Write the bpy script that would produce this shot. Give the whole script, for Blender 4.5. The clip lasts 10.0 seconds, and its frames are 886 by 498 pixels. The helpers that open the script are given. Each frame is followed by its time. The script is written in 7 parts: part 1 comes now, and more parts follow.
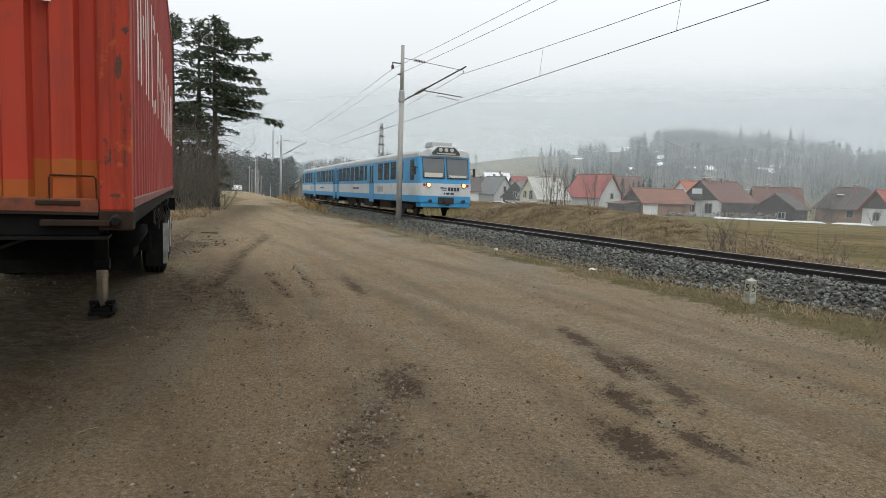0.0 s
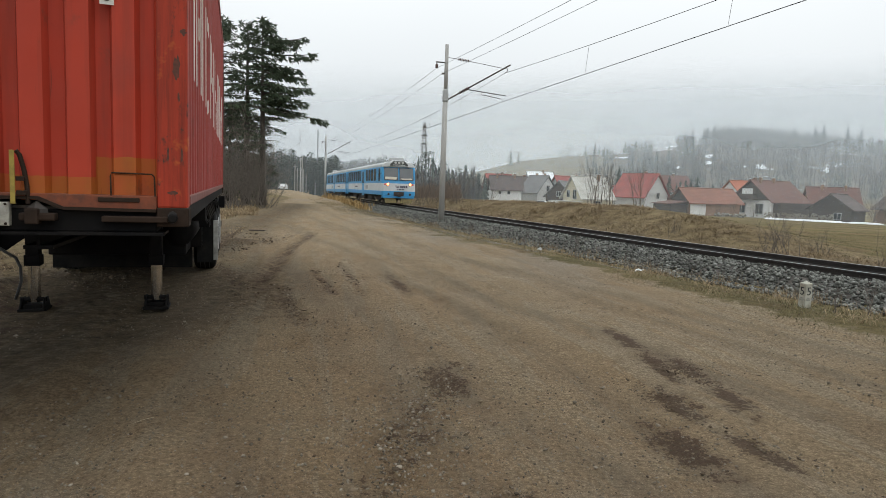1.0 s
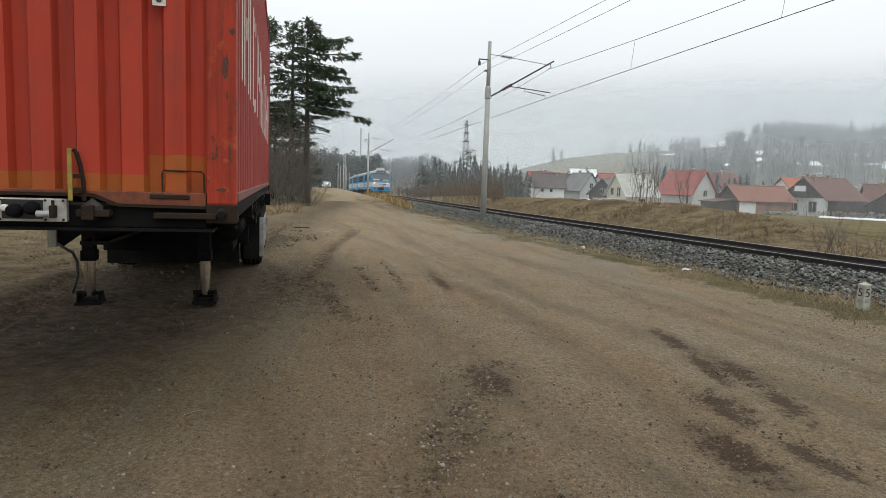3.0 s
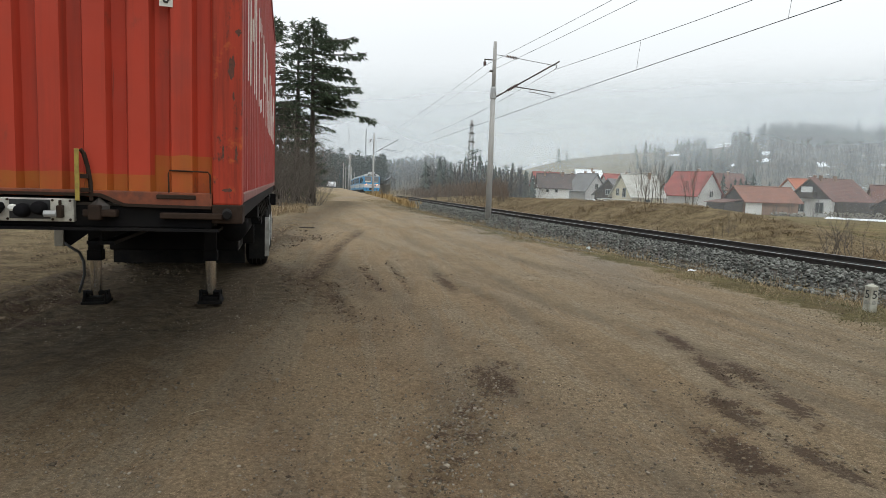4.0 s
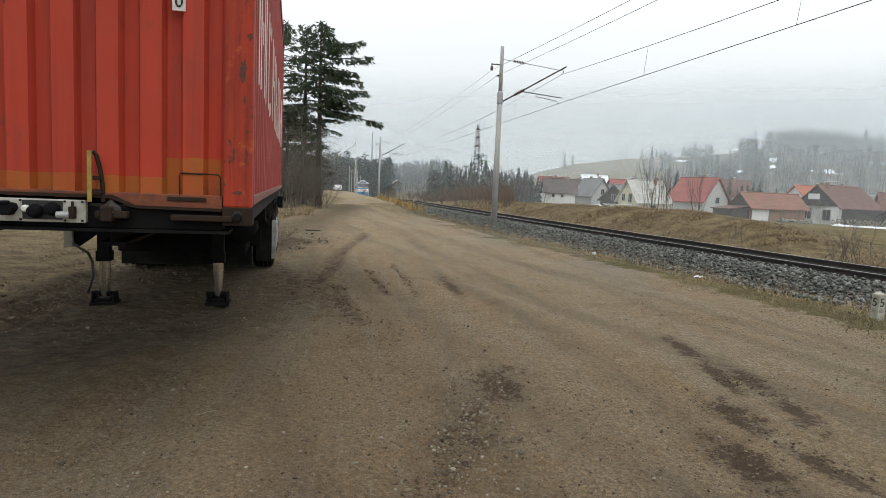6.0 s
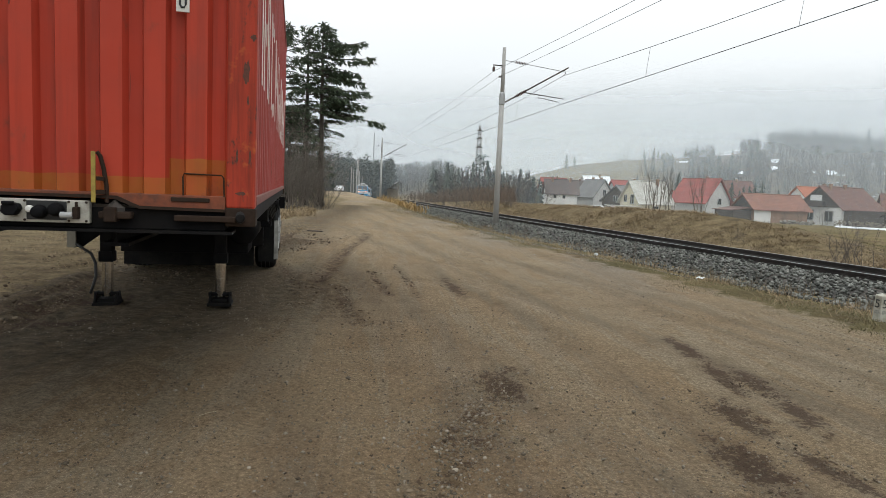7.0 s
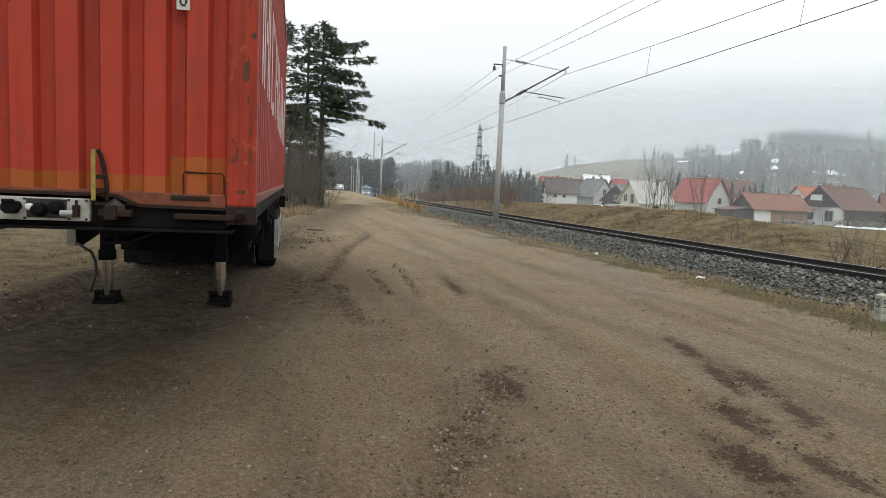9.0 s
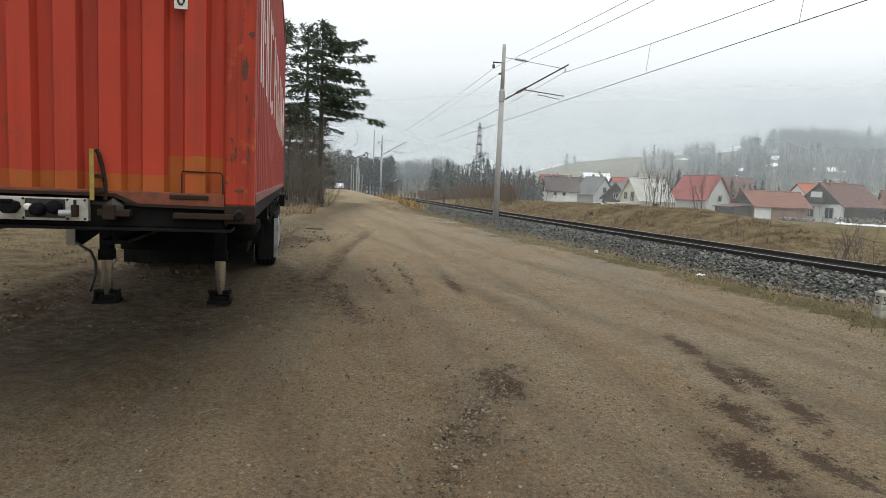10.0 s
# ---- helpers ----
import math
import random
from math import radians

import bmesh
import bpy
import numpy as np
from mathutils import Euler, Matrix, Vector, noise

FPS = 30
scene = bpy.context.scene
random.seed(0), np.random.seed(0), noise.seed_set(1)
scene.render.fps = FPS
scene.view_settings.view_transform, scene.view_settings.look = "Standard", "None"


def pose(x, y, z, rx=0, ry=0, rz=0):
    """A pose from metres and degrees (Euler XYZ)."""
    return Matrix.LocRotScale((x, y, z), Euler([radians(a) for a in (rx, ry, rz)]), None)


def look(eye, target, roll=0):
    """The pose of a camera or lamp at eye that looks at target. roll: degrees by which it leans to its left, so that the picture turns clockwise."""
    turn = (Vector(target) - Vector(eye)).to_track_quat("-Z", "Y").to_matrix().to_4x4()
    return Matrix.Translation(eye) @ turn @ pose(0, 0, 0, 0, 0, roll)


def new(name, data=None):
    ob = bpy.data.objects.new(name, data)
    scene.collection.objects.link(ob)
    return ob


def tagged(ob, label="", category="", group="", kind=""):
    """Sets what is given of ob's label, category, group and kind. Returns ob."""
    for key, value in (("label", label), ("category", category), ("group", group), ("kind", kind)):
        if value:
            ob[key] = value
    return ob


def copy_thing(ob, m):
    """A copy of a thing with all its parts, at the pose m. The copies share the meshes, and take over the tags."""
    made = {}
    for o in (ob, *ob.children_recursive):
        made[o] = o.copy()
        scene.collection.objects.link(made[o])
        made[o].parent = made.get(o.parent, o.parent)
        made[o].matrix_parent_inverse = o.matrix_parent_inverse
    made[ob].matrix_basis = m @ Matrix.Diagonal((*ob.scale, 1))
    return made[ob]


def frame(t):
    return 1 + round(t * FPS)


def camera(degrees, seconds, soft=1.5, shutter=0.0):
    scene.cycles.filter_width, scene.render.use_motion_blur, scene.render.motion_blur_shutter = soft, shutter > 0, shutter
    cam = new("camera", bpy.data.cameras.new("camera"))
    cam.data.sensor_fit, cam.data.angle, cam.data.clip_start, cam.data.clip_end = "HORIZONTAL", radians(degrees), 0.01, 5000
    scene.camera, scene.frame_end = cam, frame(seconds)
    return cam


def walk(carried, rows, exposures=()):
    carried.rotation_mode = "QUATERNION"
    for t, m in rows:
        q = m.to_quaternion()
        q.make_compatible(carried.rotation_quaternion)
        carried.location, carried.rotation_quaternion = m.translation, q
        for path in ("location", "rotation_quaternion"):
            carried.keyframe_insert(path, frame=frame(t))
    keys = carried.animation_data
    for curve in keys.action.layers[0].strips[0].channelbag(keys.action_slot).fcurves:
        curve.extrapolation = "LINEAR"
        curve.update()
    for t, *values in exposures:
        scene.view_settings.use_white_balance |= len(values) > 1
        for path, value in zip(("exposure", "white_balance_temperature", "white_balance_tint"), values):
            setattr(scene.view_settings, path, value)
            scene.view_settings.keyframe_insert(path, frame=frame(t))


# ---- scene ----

# ---------------------------------------------------------------- camera
cam = camera(69.14, 10.0, 0.85)
PATH = [
    (0.0, 0.066, -0.008, 1.507, -5.32, -1.82, -0.08), (0.5, 0.048, -0.006, 1.504, -5.43, -1.92, 1.96),
    (1.0, 0.032, -0.005, 1.502, -5.52, -1.96, 3.67), (1.5, 0.023, 0.004, 1.502, -5.65, -2.05, 5.31),
    (2.0, 0.022, 0.012, 1.499, -5.73, -1.91, 6.25), (2.5, 0.016, 0.018, 1.498, -5.82, -1.85, 6.90),
    (4.0, 0.013, 0.017, 1.500, -5.84, -2.00, 7.81), (4.5, 0.010, 0.007, 1.501, -5.74, -2.00, 7.91),
    (5.0, 0.007, 0.005, 1.501, -5.65, -2.27, 8.05), (5.5, 0.004, 0.002, 1.502, -5.57, -2.39, 8.19),
    (7.0, -0.006, -0.006, 1.502, -5.44, -2.52, 8.47), (7.5, -0.004, -0.007, 1.502, -5.42, -2.48, 8.41),
    (8.0, -0.005, -0.010, 1.505, -5.43, -2.41, 8.53), (8.5, -0.006, -0.002, 1.505, -5.49, -2.50, 8.56),
    (9.0, -0.009, -0.002, 1.500, -5.52, -2.62, 8.48), (9.5, -0.006, -0.003, 1.502, -5.59, -2.55, 8.43),
    (10.0, -0.002, 0.000, 1.500, -5.66, -2.41, 8.48)]
walk(cam, [(t, pose(x, y, z, 90 + p, r, w)) for t, x, y, z, p, r, w in PATH],
     [(0.0, -0.10), (2.0, -0.10), (4.0, -0.03), (5.5, 0.0), (10.0, 0.02)])

# ---------------------------------------------------------------- world and sun
world = bpy.data.worlds.new("overcast_sky")
scene.world = world
world.use_nodes = True
wn, wl = world.node_tree.nodes, world.node_tree.links
wn.clear()
w_out = wn.new("ShaderNodeOutputWorld")
w_bg = wn.new("ShaderNodeBackground")
w_bg.inputs["Strength"].default_value = 0.121
w_sky = wn.new("ShaderNodeTexSky")
w_sky.sky_type = "NISHITA"
w_sky.sun_disc = False
w_sky.sun_elevation = radians(38)
w_sky.sun_rotation = radians(150)
w_sky.dust_density = 6.0
w_hue = wn.new("ShaderNodeHueSaturation")
w_hue.inputs["Saturation"].default_value = 0.12
wl.new(w_sky.outputs["Color"], w_hue.inputs["Color"])
w_tc = wn.new("ShaderNodeTexCoord")
w_noise = wn.new("ShaderNodeTexNoise")
w_noise.inputs["Scale"].default_value = 1.3
w_noise.inputs["Detail"].default_value = 2.0
wl.new(w_tc.outputs["Generated"], w_noise.inputs["Vector"])
w_cloud = wn.new("ShaderNodeValToRGB")
w_cloud.color_ramp.elements[0].position = 0.3
w_cloud.color_ramp.elements[0].color = (0.95, 0.955, 0.96, 1)
w_cloud.color_ramp.elements[1].position = 0.7
w_cloud.color_ramp.elements[1].color = (1.05, 1.05, 1.05, 1)
wl.new(w_noise.outputs["Fac"], w_cloud.inputs["Fac"])
# an overcast sky brightens steadily from the horizon to the zenith
w_sep = wn.new("ShaderNodeSeparateXYZ")
wl.new(w_tc.outputs["Generated"], w_sep.inputs[0])
w_ramp = wn.new("ShaderNodeValToRGB")
w_ramp.color_ramp.elements[0].position = 0.0
w_ramp.color_ramp.elements[0].color = (6.0, 6.45, 6.7, 1)
w_ramp.color_ramp.elements[1].position = 1.0
w_ramp.color_ramp.elements[1].color = (14.1, 15.2, 15.7, 1)
w_low = w_ramp.color_ramp.elements.new(0.27)
w_low.color = (8.65, 9.05, 9.25, 1)
wl.new(w_sep.outputs[2], w_ramp.inputs["Fac"])
w_sum = wn.new("ShaderNodeMix")
w_sum.data_type, w_sum.blend_type = "RGBA", "MULTIPLY"
w_sum.inputs[0].default_value = 1.0
wl.new(w_ramp.outputs["Color"], w_sum.inputs[6])
wl.new(w_cloud.outputs["Color"], w_sum.inputs[7])
w_mix = wn.new("ShaderNodeMix")
w_mix.data_type = "RGBA"
w_mix.inputs[0].default_value = 0.92
wl.new(w_hue.outputs["Color"], w_mix.inputs[6])
wl.new(w_sum.outputs[2], w_mix.inputs[7])
wl.new(w_mix.outputs[2], w_bg.inputs["Color"])
wl.new(w_bg.outputs["Background"], w_out.inputs["Surface"])

sun_data = bpy.data.lights.new("sun", "SUN")
sun_data.energy, sun_data.angle, sun_data.color = 0.5, radians(60), (1.0, 0.98, 0.95)
sun = new("sun", sun_data)
sun.matrix_world = look((12, -14, 45), (0, 0, 0))

# ---------------------------------------------------------------- node materials


class Nodes:
    """A small node tree builder on one material."""

    def __init__(self, name):
        self.m = bpy.data.materials.new(name)
        self.m.use_nodes = True
        self.n, self.l = self.m.node_tree.nodes, self.m.node_tree.links
        self.b = self.n["Principled BSDF"]
        self.out = self.n["Material Output"]

    def coord(self, which="Object"):
        return self.n.new("ShaderNodeTexCoord").outputs[which]

    def place(self):
        return self.n.new("ShaderNodeNewGeometry").outputs["Position"]

    def stretch(self, v, sx, sy, sz):
        k = self.n.new("ShaderNodeMapping")
        k.inputs["Scale"].default_value = (sx, sy, sz)
        self.l.new(v, k.inputs["Vector"])
        return k.outputs["Vector"]

    def noise(self, v, scale, detail=5.0, rough=0.6):
        k = self.n.new("ShaderNodeTexNoise")
        k.inputs["Scale"].default_value, k.inputs["Detail"].default_value = scale, detail
        k.inputs["Roughness"].default_value = rough
        self.l.new(v, k.inputs["Vector"])
        return k.outputs["Fac"]

    def ramp(self, f, lo, hi, a=(0, 0, 0), b=(1, 1, 1)):
        k = self.n.new("ShaderNodeValToRGB")
        e = k.color_ramp.elements
        e[0].position, e[1].position = lo, hi
        e[0].color, e[1].color = (*a, 1), (*b, 1)
        self.l.new(f, k.inputs["Fac"])
        return k.outputs["Color"]

    def mix(self, f, a, b, mode="MIX"):
        k = self.n.new("ShaderNodeMix")
        k.data_type, k.blend_type = "RGBA", mode
        for slot, v in ((0, f), (6, a), (7, b)):
            if isinstance(v, (int, float)):
                k.inputs[slot].default_value = v
            elif isinstance(v, tuple):
                k.inputs[slot].default_value = (*v, 1)
            else:
                self.l.new(v, k.inputs[slot])
        return k.outputs[2]

    def math(self, op, a, b=0.0):
        k = self.n.new("ShaderNodeMath")
        k.operation = op
        for slot, v in ((0, a), (1, b)):
            if isinstance(v, (int, float)):
                k.inputs[slot].default_value = v
            else:
                self.l.new(v, k.inputs[slot])
        return k.outputs[0]

    def axis(self, v, which):
        k = self.n.new("ShaderNodeSeparateXYZ")
        self.l.new(v, k.inputs[0])
        return k.outputs[which]

    def attr(self, name):
        k = self.n.new("ShaderNodeAttribute")
        k.attribute_name = name
        return k.outputs["Fac"]

    def island(self):
        return self.n.new("ShaderNodeNewGeometry").outputs["Random Per Island"]

    def each(self):
        return self.n.new("ShaderNodeObjectInfo").outputs["Random"]

    def bump(self, f, strength, dist):
        k = self.n.new("ShaderNodeBump")
        k.inputs["Strength"].default_value, k.inputs["Distance"].default_value = strength, dist
        self.l.new(f, k.inputs["Height"])
        self.l.new(k.outputs["Normal"], self.b.inputs["Normal"])

    def done(self, colour, rough=0.7, metal=0.0):
        if isinstance(colour, tuple):
            self.b.inputs["Base Color"].default_value = (*colour, 1)
        else:
            self.l.new(colour, self.b.inputs["Base Color"])
        if isinstance(rough, (int, float)):
            self.b.inputs["Roughness"].default_value = rough
        else:
            self.l.new(rough, self.b.inputs["Roughness"])
        self.b.inputs["Metallic"].default_value = metal
        return self.m


def worn(name, colour, dirt, rough=0.6, metal=0.0, scale=3.0, grain=60.0, amount=0.5, bump=0.2, rnd=0.0):
    """A surface of one colour with stains at a large scale and grain at a small one."""
    k = Nodes(name)
    v = k.coord("Object")
    big = k.ramp(k.noise(v, scale, 6.0, 0.65), 0.42, 0.72)
    c = k.mix(k.math("MULTIPLY", big, amount), colour, dirt)
    fine = k.noise(v, grain, 4.0)
    c = k.mix(0.35, c, k.ramp(fine, 0.25, 0.75, (0.55, 0.55, 0.55), (1, 1, 1)), "MULTIPLY")
    if rnd:
        c = k.mix(rnd, c, k.ramp(k.each(), 0, 1, (0.45, 0.45, 0.45), (1, 1, 1)), "MULTIPLY")
    k.bump(fine, bump, 0.004)
    return k.done(c, rough, metal)


def leafy(name, dark, light, rough=0.85):
    k = Nodes(name)
    c = k.mix(k.island(), dark, light)
    c = k.mix(0.4, c, k.ramp(k.noise(k.place(), 0.35, 3.0), 0.3, 0.7, (0.5, 0.5, 0.5), (1, 1, 1)), "MULTIPLY")
    k.b.inputs["Specular IOR Level"].default_value = 0.2
    return k.done(c, rough)


def glow(name, colour, strength):
    k = Nodes(name)
    k.b.inputs["Emission Color"].default_value = (*colour, 1)
    k.b.inputs["Emission Strength"].default_value = strength
    return k.done(colour, 0.3)


M_RUBBER = worn("rubber", (0.010, 0.010, 0.010), (0.035, 0.03, 0.025), 0.85, 0, 4, 40, 0.5)
M_CHASSIS = worn("chassis_black", (0.007, 0.007, 0.008), (0.022, 0.018, 0.014), 0.7, 0.0, 3, 50, 0.5)
for dull in (M_RUBBER, M_CHASSIS):
    dull.node_tree.nodes["Principled BSDF"].inputs["Specular IOR Level"].default_value = 0.08
M_CHROME = worn("chrome", (0.66, 0.64, 0.61), (0.16, 0.11, 0.08), 0.16, 1.0, 5, 60, 0.4, 0.05)
M_STEEL = worn("galvanised_steel", (0.42, 0.43, 0.43), (0.25, 0.24, 0.22), 0.55, 0.3, 2, 40, 0.6)
M_DARKSTEEL = worn("dark_steel", (0.06, 0.055, 0.05), (0.12, 0.07, 0.04), 0.6, 0.4, 4, 50, 0.6)
M_RAILHEAD = worn("rail_head", (0.38, 0.37, 0.36), (0.2, 0.18, 0.16), 0.35, 0.8, 3, 40, 0.4, 0.05)
M_RAILWEB = worn("rail_rust", (0.026, 0.022, 0.020), (0.05, 0.038, 0.031), 0.8, 0.2, 3, 50, 0.6)
M_SLEEPER = worn("sleeper_wood", (0.045, 0.038, 0.032), (0.09, 0.075, 0.06), 0.9, 0, 4, 30, 0.6, 0.5, 0.4)
M_CONCRETE = worn("mast_concrete", (0.40, 0.39, 0.37), (0.28, 0.27, 0.24), 0.85, 0, 1.2, 50, 0.6, 0.3)
M_WOODPOLE = worn("pole_wood", (0.33, 0.31, 0.28), (0.2, 0.18, 0.15), 0.9, 0, 1.5, 30, 0.5)
M_GREYWOOD = worn("grey_wood", (0.30, 0.27, 0.22), (0.16, 0.13, 0.10), 0.9, 0, 3, 30, 0.6)
M_DARKWOOD = worn("dark_wood", (0.055, 0.04, 0.032), (0.1, 0.075, 0.06), 0.85, 0, 2, 25, 0.5)
M_WHITEPAINT = worn("white_paint", (0.72, 0.71, 0.66), (0.3, 0.26, 0.2), 0.55, 0, 3, 40, 0.4)
M_PLASTER = worn("white_plaster", (0.82, 0.82, 0.80), (0.5, 0.48, 0.44), 0.9, 0, 0.5, 8, 0.5)
M_CREAM = worn("cream_plaster", (0.62, 0.56, 0.42), (0.45, 0.4, 0.32), 0.9, 0, 0.5, 8, 0.5)
M_GREYPLASTER = worn("grey_plaster", (0.54, 0.54, 0.52), (0.40, 0.40, 0.39), 0.9, 0, 0.5, 8, 0.5)
M_YELLOWPLASTER = worn("yellow_plaster", (0.5, 0.42, 0.2), (0.4, 0.34, 0.2), 0.9, 0, 0.5, 8, 0.5)
M_BRICKWALL = worn("brown_render", (0.30, 0.18, 0.12), (0.2, 0.13, 0.09), 0.9, 0, 0.6, 8, 0.5)
M_SNOW = worn("old_snow", (0.86, 0.88, 0.9), (0.66, 0.66, 0.66), 0.7, 0, 0.7, 6, 0.5, 0.3)
M_GLASS = Nodes("dark_glass").done((0.02, 0.025, 0.03), 0.08)
M_BARK = worn("bark", (0.055, 0.046, 0.037), (0.10, 0.088, 0.070), 0.95, 0, 2.5, 20, 0.6, 0.6)
M_TWIG = worn("twig_bark", (0.12, 0.10, 0.082), (0.19, 0.165, 0.135), 0.95, 0, 3, 30, 0.5)
M_NEEDLE = leafy("spruce_needles", (0.030, 0.048, 0.028), (0.095, 0.120, 0.070))
M_FARNEEDLE = leafy("far_spruce", (0.035, 0.050, 0.042), (0.075, 0.092, 0.072))
M_FARTWIG = leafy("far_bare_trees", (0.034, 0.030, 0.027), (0.078, 0.068, 0.060))
M_BRUSH = leafy("brush_twigs", (0.12, 0.09, 0.07), (0.22, 0.165, 0.125))
M_DRY = leafy("dry_grass", (0.17, 0.122, 0.070), (0.42, 0.315, 0.19))
M_GREEN = leafy("winter_grass", (0.085, 0.078, 0.036), (0.23, 0.19, 0.10))
M_STONE = leafy("ballast_stone", (0.045, 0.046, 0.040), (0.25, 0.25, 0.225), 0.95)
M_PEBBLE = leafy("pebbles", (0.075, 0.058, 0.040), (0.31, 0.262, 0.20), 0.95)


def roofing(name, colour, dirt):
    """Tiled roof: courses along the slope and columns across it."""
    k = Nodes(name)
    v = k.coord("Object")
    w = k.n.new("ShaderNodeTexWave")
    w.bands_direction = "Z"
    w.inputs["Scale"].default_value = 1.3
    k.l.new(v, w.inputs["Vector"])
    c = k.mix(k.ramp(k.noise(v, 0.6, 6.0), 0.4, 0.7), colour, dirt)
    c = k.mix(0.3, c, k.ramp(k.noise(v, 9.0, 3.0), 0.3, 0.7, (0.5, 0.5, 0.5), (1, 1, 1)), "MULTIPLY")
    c = k.mix(0.25, c, k.ramp(w.outputs["Fac"], 0.0, 0.5, (0.4, 0.4, 0.4), (1, 1, 1)), "MULTIPLY")
    k.bump(w.outputs["Fac"], 0.4, 0.03)
    return k.done(c, 0.8)


M_TILE_RED = roofing("red_roof_tiles", (0.33, 0.075, 0.058), (0.26, 0.07, 0.06))
M_TILE_ORANGE = roofing("orange_roof_tiles", (0.25, 0.10, 0.062), (0.18, 0.078, 0.052))
M_TILE_BRIGHT = roofing("bright_orange_tiles", (0.42, 0.125, 0.055), (0.33, 0.10, 0.05))
M_TILE_BROWN = roofing("brown_roof_tiles", (0.155, 0.066, 0.048), (0.11, 0.055, 0.044))
M_TILE_DARK = roofing("dark_roof_tiles", (0.10, 0.068, 0.06), (0.07, 0.055, 0.05))
M_TILE_SLATE = roofing("grey_slate_roof", (0.19, 0.185, 0.18), (0.14, 0.135, 0.13))
M_TILE_GREY = roofing("pale_sheet_roof", (0.50, 0.49, 0.44), (0.38, 0.36, 0.32))


def ground_material():
    """Packed dirt, winter grass and damp spots, told apart by the sheet's own attributes."""
    k = Nodes("ground")
    v = k.place()
    turn = k.n.new("ShaderNodeMapping")
    turn.inputs["Rotation"].default_value = (0, 0, radians(-14))
    k.l.new(v, turn.inputs["Vector"])
    along = k.stretch(turn.outputs["Vector"], 1.0, 0.09, 1.0)
    n1, n2, n3 = k.noise(v, 0.35, 6.0, 0.6), k.noise(v, 2.2, 7.0, 0.7), k.noise(v, 30.0, 6.0, 0.75)
    n4, n5, n6 = k.noise(v, 120.0, 4.0, 0.75), k.noise(v, 7.0, 6.0, 0.7), k.noise(along, 3.2, 6.0, 0.65)
    dirt = k.mix(k.ramp(n1, 0.35, 0.68), (0.345, 0.256, 0.158), (0.365, 0.300, 0.208))
    dirt = k.mix(k.math("MULTIPLY", k.ramp(n6, 0.47, 0.62), 0.50), dirt, (0.242, 0.179, 0.113))
    dirt = k.mix(k.math("MULTIPLY", k.ramp(n6, 0.52, 0.34), 0.35), dirt, (0.428, 0.379, 0.287))
    dirt = k.mix(k.math("MULTIPLY", k.ramp(n2, 0.50, 0.66), 0.42), dirt, (0.214, 0.149, 0.087))
    clay = k.math("MULTIPLY", k.attr("clay"), k.ramp(k.noise(v, 1.1, 5.0, 0.65), 0.38, 0.62, (0.15, 0.15, 0.15), (1, 1, 1)))
    dirt = k.mix(k.math("MULTIPLY", clay, 0.55), dirt, (0.365, 0.252, 0.150))
    n7 = k.noise(v, 62.0, 5.0, 0.8)
    grit = k.mix(k.ramp(n4, 0.57, 0.68), k.ramp(n3, 0.30, 0.70, (0.40, 0.385, 0.36), (1.40, 1.40, 1.40)), (2.1, 2.1, 2.05))
    grit = k.mix(0.55, grit, k.ramp(n7, 0.32, 0.68, (0.30, 0.29, 0.27), (1.75, 1.75, 1.75)), "MULTIPLY")
    dirt = k.mix(0.9, dirt, grit, "MULTIPLY")
    # near-black brown for the trailer's painted shade and the real mud
    dirt = k.mix(k.math("MULTIPLY", k.attr("mud_shade"), k.ramp(n5, 0.25, 0.7, (0.45, 0.45, 0.45), (0.97, 0.97, 0.97))), dirt, (0.036, 0.028, 0.018))
    dirt = k.mix(k.math("MULTIPLY", k.attr("rut"), k.ramp(n6, 0.36, 0.60, (0.1, 0.1, 0.1), (0.42, 0.42, 0.42))), dirt, (0.14, 0.102, 0.07))
    jag = k.math("ADD", k.math("MULTIPLY", k.math("SUBTRACT", n3, 0.5), 4.2), k.math("MULTIPLY", k.math("SUBTRACT", n5, 0.5), 3.0))
    damp = k.ramp(k.math("ADD", k.attr("damp"), jag), 0.36, 0.56)
    damp = k.math("MULTIPLY", damp, k.ramp(k.attr("damp"), 0.04, 0.2))
    dirt = k.mix(k.math("MULTIPLY", damp, 0.80), dirt, (0.078, 0.049, 0.036))
    dirt = k.mix(k.math("MULTIPLY", k.attr("pale"), 0.5), dirt, (0.27, 0.25, 0.22))
    stretched = k.stretch(v, 0.12, 0.5, 0.5)
    gr = k.mix(k.ramp(k.noise(stretched, 0.8, 5.0), 0.38, 0.64), (0.135, 0.120, 0.052), (0.29, 0.225, 0.118))
    gr = k.mix(k.ramp(k.noise(v, 0.5, 4.0), 0.5, 0.68), gr, (0.20, 0.14, 0.085))
    gr = k.mix(0.8, gr, k.ramp(k.noise(v, 6.0, 5.0, 0.7), 0.25, 0.75, (0.45, 0.45, 0.45), (1.15, 1.15, 1.1)), "MULTIPLY")
    brown = k.mix(k.ramp(k.noise(v, 1.6, 6.0, 0.7), 0.40, 0.62), (0.155, 0.120, 0.070), (0.32, 0.255, 0.150))
    brown = k.mix(0.8, brown, k.ramp(k.noise(v, 14.0, 5.0, 0.7), 0.28, 0.72, (0.40, 0.40, 0.40), (1.25, 1.2, 1.15)), "MULTIPLY")
    gr = k.mix(k.ramp(k.math("ADD", k.attr("bankside"), k.math("MULTIPLY", k.math("SUBTRACT", n2, 0.5), 1.2)), 0.35, 0.65), gr, brown)
    edge = k.math("ADD", k.attr("grass"), k.math("MULTIPLY", k.math("SUBTRACT", n2, 0.5), 2.3))
